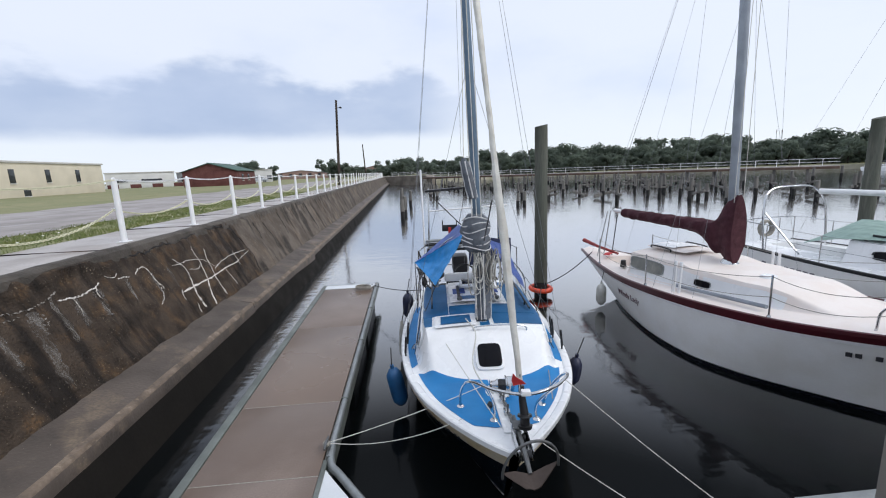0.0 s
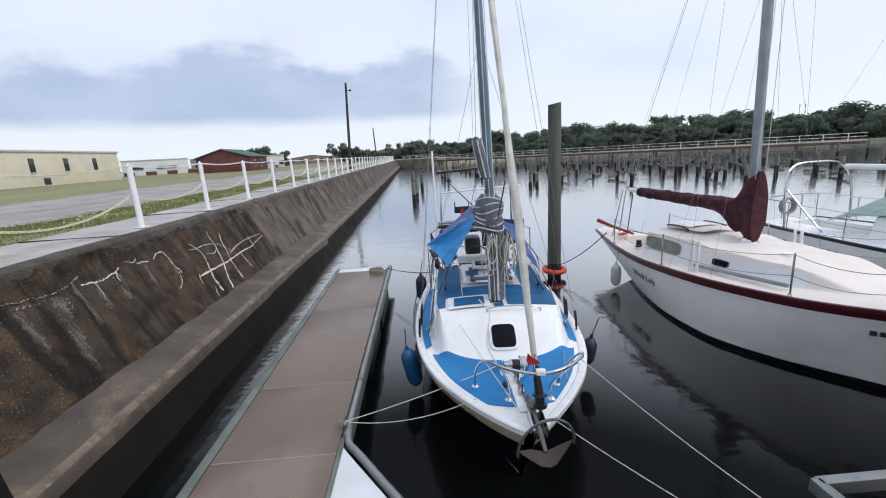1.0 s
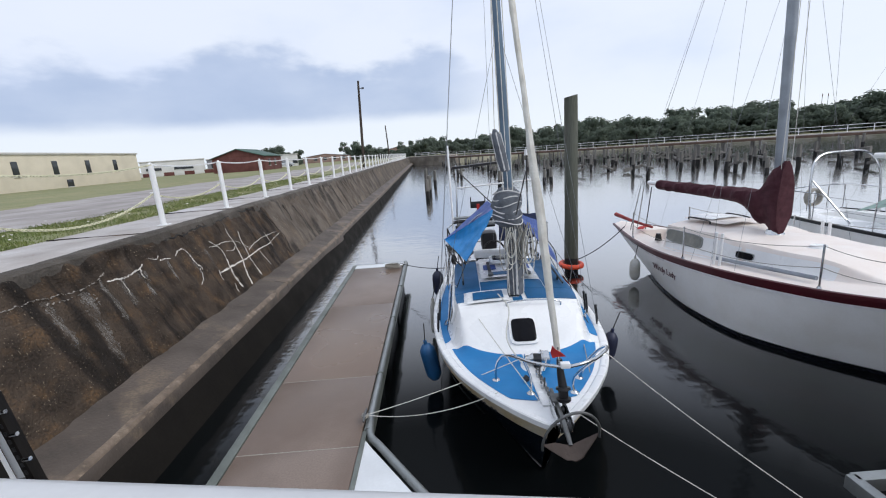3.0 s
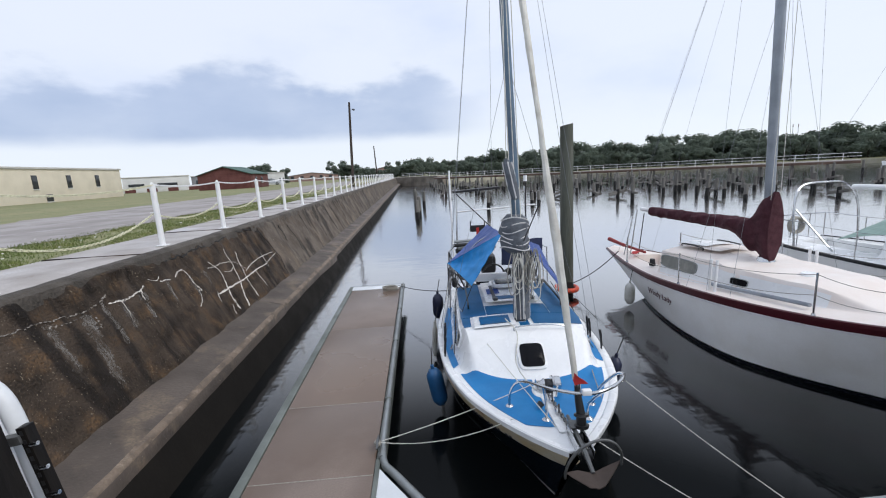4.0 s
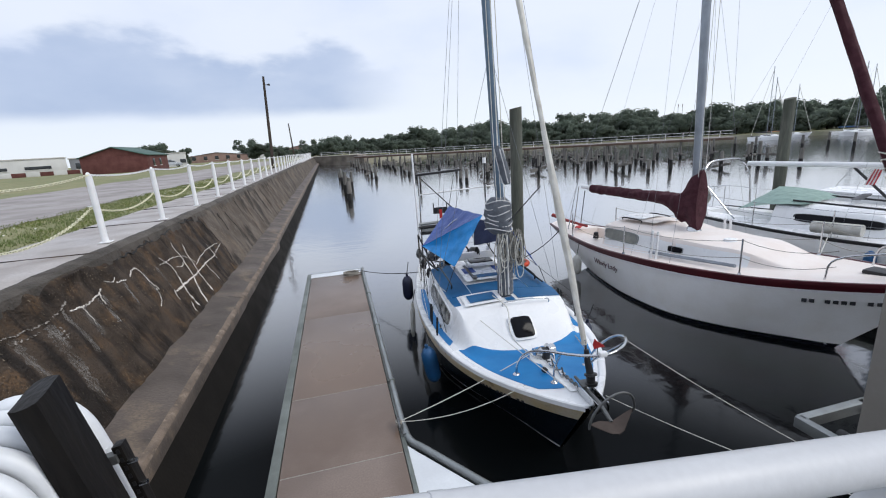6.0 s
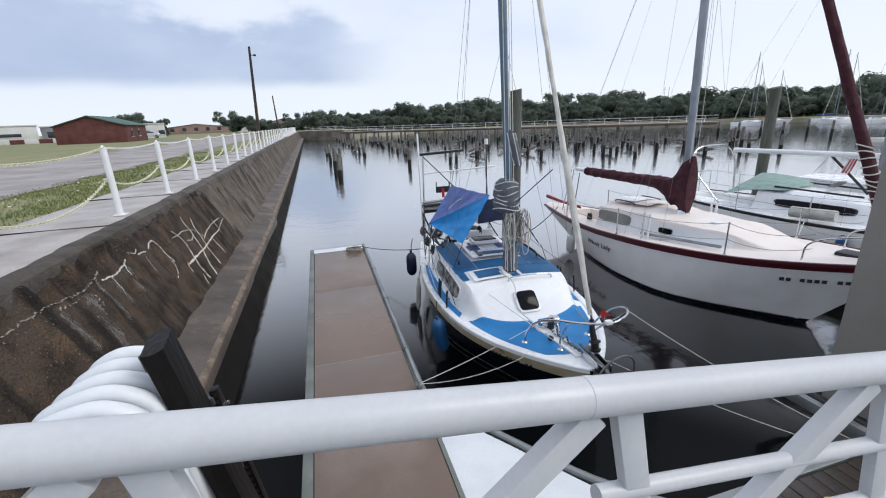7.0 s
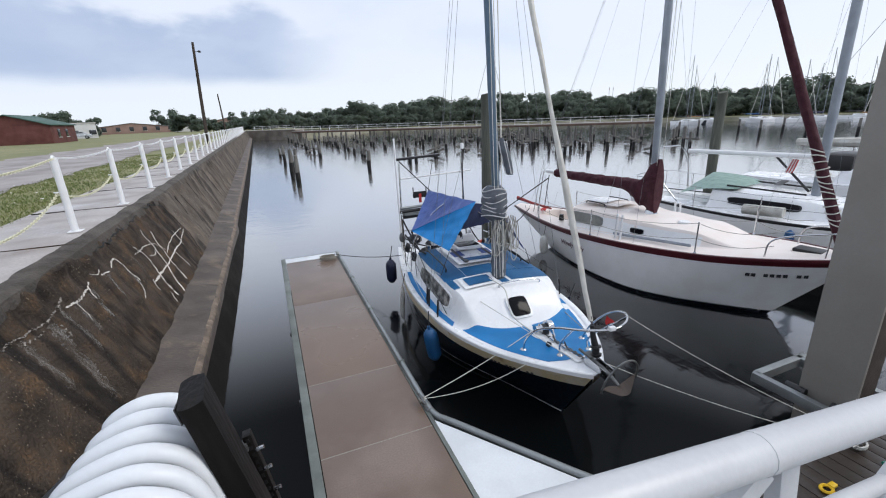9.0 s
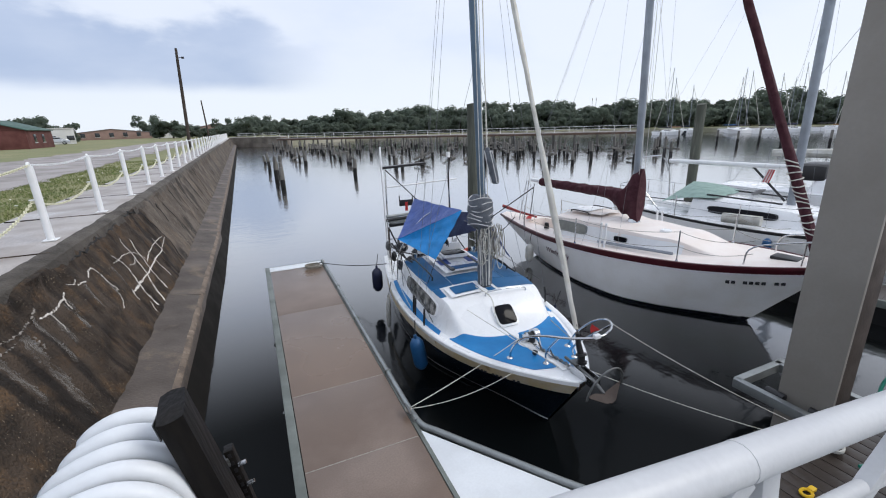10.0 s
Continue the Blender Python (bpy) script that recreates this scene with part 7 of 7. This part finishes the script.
for x in (137.3, 139.4):
    t = thing("signal_mast", pose(x, 150, 0.9), "thin distant mast with a red tip above the trees", "mast", "distant masts")
    part("shaft", tube([(0, 0, 0), (0, 0, 11.8)], [0.14, 0.07], 6), "mast", t)
    part("tip", tube([(0, 0, 11.4), (0, 0, 12.4)], [0.16, 0.10], 6), "maroon", t)


# ---- ropes and small things ----
def line(pts, r, material, label, group="mooring lines"):
    o = part("mooring_line", tube(pts, r, 6), material)
    return tagged(o, label, "rope", group)


cleat = thing("dock_cleat", pose(-0.735, 3.9, DZ + 0.035), "galvanised cleat wound with white rope on the dock", "cleat")
part("horn", tube([(0, -0.11, 0.05), (0, 0, 0.06), (0, 0.11, 0.05)], [0.01, 0.018, 0.01], 8), "galv", cleat)
part("stem", tube([(0, 0, 0), (0, 0, 0.055)], 0.02, 8), "galv", cleat)
part("rope_turns", tube([(0.028 * math.cos(a), 0.042 * math.sin(a), 0.025 + 0.003 * a) for a in [k * 0.5 for k in range(26)]], 0.009, 6), "rope_old", cleat)
line(sag((BX - 0.38, BY + 0.62, 0.90), (-0.70, 3.90, 0.58), 0.10), 0.0045, "rope", "white mooring line from the sloop's bow to the dock")
line(sag((BX - 0.05, BY + 1.15, 0.95), (-0.70, 3.92, 0.58), 0.03), 0.005, "rope", "white mooring line from the sloop's foredeck to the dock")
line(sag((BX + 0.43, BY + 0.12, 1.525), (2.95, 1.62, 0.55), 0.06), 0.004, "rope", "white mooring line from the sloop's pulpit to the pier")
line(sag((BX + 0.25, BY + 0.12, 0.94), (2.75, 1.62, 0.55), 0.05), 0.004, "rope", "white mooring line from the sloop's bow to the pier")
line(sag((BX - 0.62, BY + 5.35, 0.86), (-0.80, 10.2, 0.55), 0.06), 0.009, "rope_dark", "dark mooring line from the sloop's stern to the dock end")
line(sag((3.6, 10.15, 0.3), (4.75, 10.0, 1.1), 0.10), 0.012, "rope_dark", "dark line from the mooring pile to the white sloop")
line(sag((3.45, 10.0, 0.25), (BX + 1.36, BY + 3.9, 0.78), 0.12), 0.012, "rope_dark", "dark line from the mooring pile to the blue sloop")
line(sag((BX + 0.20, BY + 2.5, 2.25), (BX + 0.05, BY + 1.1, 2.95), 0.0), 0.007, "rope_dark", "dark line from the mast to the furled headsail")
line(sag((BX - 0.67, BY + 3.3, 1.22), (BX - 0.05, BY + 0.35, 0.96), 0.02), 0.005, "rope", "thin white line across the sloop's foredeck")
line(sag((BX + 1.20, BY + 3.0, 0.80), (BX + 0.60, BY + 0.85, 0.90), 0.04), 0.006, "rope_old", "grey line along the sloop's side deck")
line(curve_pts([(BX - 0.1, BY + 2.3, 1.3), (BX - 0.02, BY + 1.95, 1.22), (BX - 0.12, BY + 1.6, 1.0), (BX - 0.06, BY + 1.2, 0.92), (BX, BY + 0.95, 0.95)], 5), 0.008, "rope", "white line lying over the sloop's fore hatch")
line([(6.1, 3.9, 1.25), (7.6, 5.6, 1.0), (9.3, 6.6, 1.05)], 0.008, "rope", "white line between the two white sloops")
co = thing("rope_coil", pose(-0.98, 9.98, DZ + 0.004), "coil of grey rope lying on the dock end", "rope")
part("coil", tube([((0.10 + 0.012 * (a % 3)) * 1.6 * math.cos(a), (0.10 + 0.01 * (a % 2)) * math.sin(a), 0.012 + 0.0035 * a) for a in [k * 0.45 for k in range(50)]], 0.012, 6), "rope_old", co)
line(curve_pts([(-0.85, 10.0, DZ + 0.02), (-0.7, 10.15, DZ + 0.03), (-0.69, 10.25, DZ + 0.06)], 4), 0.012, "rope_old", "grey rope end on the dock corner")
kn = thing("pier_cleat", pose(2.85, 1.5, DZ + 0.004), "galvanised cleat with white rope turns on the pier", "cleat")
part("horn", tube([(-0.12, 0, 0.06), (0, 0, 0.07), (0.12, 0, 0.06)], [0.01, 0.018, 0.01], 8), "galv", kn)
part("stem", tube([(0, 0, 0), (0, 0, 0.06)], 0.022, 8), "galv", kn)
part("rope_turns", tube([(0.07 * math.cos(a), 0.05 * math.sin(a), 0.03 + 0.003 * a) for a in [k * 0.5 for k in range(30)]], 0.011, 6), "rope", kn)
hose = thing("garden_hose", pose(3.3, 1.2, DZ + 0.01), "green garden hose looped on the pier deck", "hose")
part("loop", tube(curve_pts([(-0.5, 0.1, 0.02), (-0.2, 0.0, 0.03), (0.2, 0.1, 0.05), (0.5, 0.4, 0.3), (0.75, 0.35, 0.55), (0.8, 0.05, 0.4), (0.5, -0.2, 0.1), (0.9, -0.4, 0.03), (1.6, -0.3, 0.03)], 6), 0.018, 8), "hose", hose)
ped = thing("dock_box", pose(4.5, 0.9, DZ + 0.002), "white dock power box standing on the pier", "box")
part("body", box((0, 0, 0.3), (0.4, 0.3, 0.6), 0.03), "gel_old", ped)
clip = thing("yellow_clip", pose(2.05, 1.35, DZ + 0.002), "small yellow plastic clip on the pier deck", "clip")
part("ring", tube([(0.05 * math.cos(a), 0.04 * math.sin(a), 0.015) for a in [2 * math.pi * k / 12 for k in range(13)]], 0.014, 6), "yellow", clip)
part("tab", box((0.08, 0, 0.02), (0.07, 0.05, 0.03), 0.008), "yellow", clip)

# grass verge and clover between the walkway and the road
rnd = random.Random(77)
bm = B()
fl = B()
for k in range(26000):
    y = 4 + 26 * rnd.random() ** 1.6
    x = rnd.uniform(-8.9, -6.15)
    if noisy(x, y, 0.7, 3) < -0.12 and rnd.random() < 0.7:
        continue
    h, a = rnd.uniform(0.015, 0.06), rnd.uniform(0, 6.28)
    dx, dy = 0.012 * math.cos(a), 0.012 * math.sin(a)
    lx, ly = rnd.uniform(-0.05, 0.05), rnd.uniform(-0.05, 0.05)
    z = G0 - 0.01
    bm.faces.new([bm.verts.new(p) for p in ((x - dx, y - dy, z), (x + dx, y + dy, z), (x + lx, y + ly, z + h + 0.02))])
    if k % 260 == 0:
        s = 0.022
        add = [fl.verts.new((x + s * math.cos(q), y + s * math.sin(q), z + 0.10 + 0.01 * math.sin(q * 2))) for q in (0, 1.25, 2.5, 3.75, 5.0)]
        fl.faces.new(add)
tagged(part("verge_grass", bm, "blade", label="green verge grass beside the walkway", smooth=False), category="grass", kind="stuff")
tagged(part("clover_flowers", fl, "clover", label="white clover heads in the verge grass", smooth=False), category="flowers", kind="stuff")
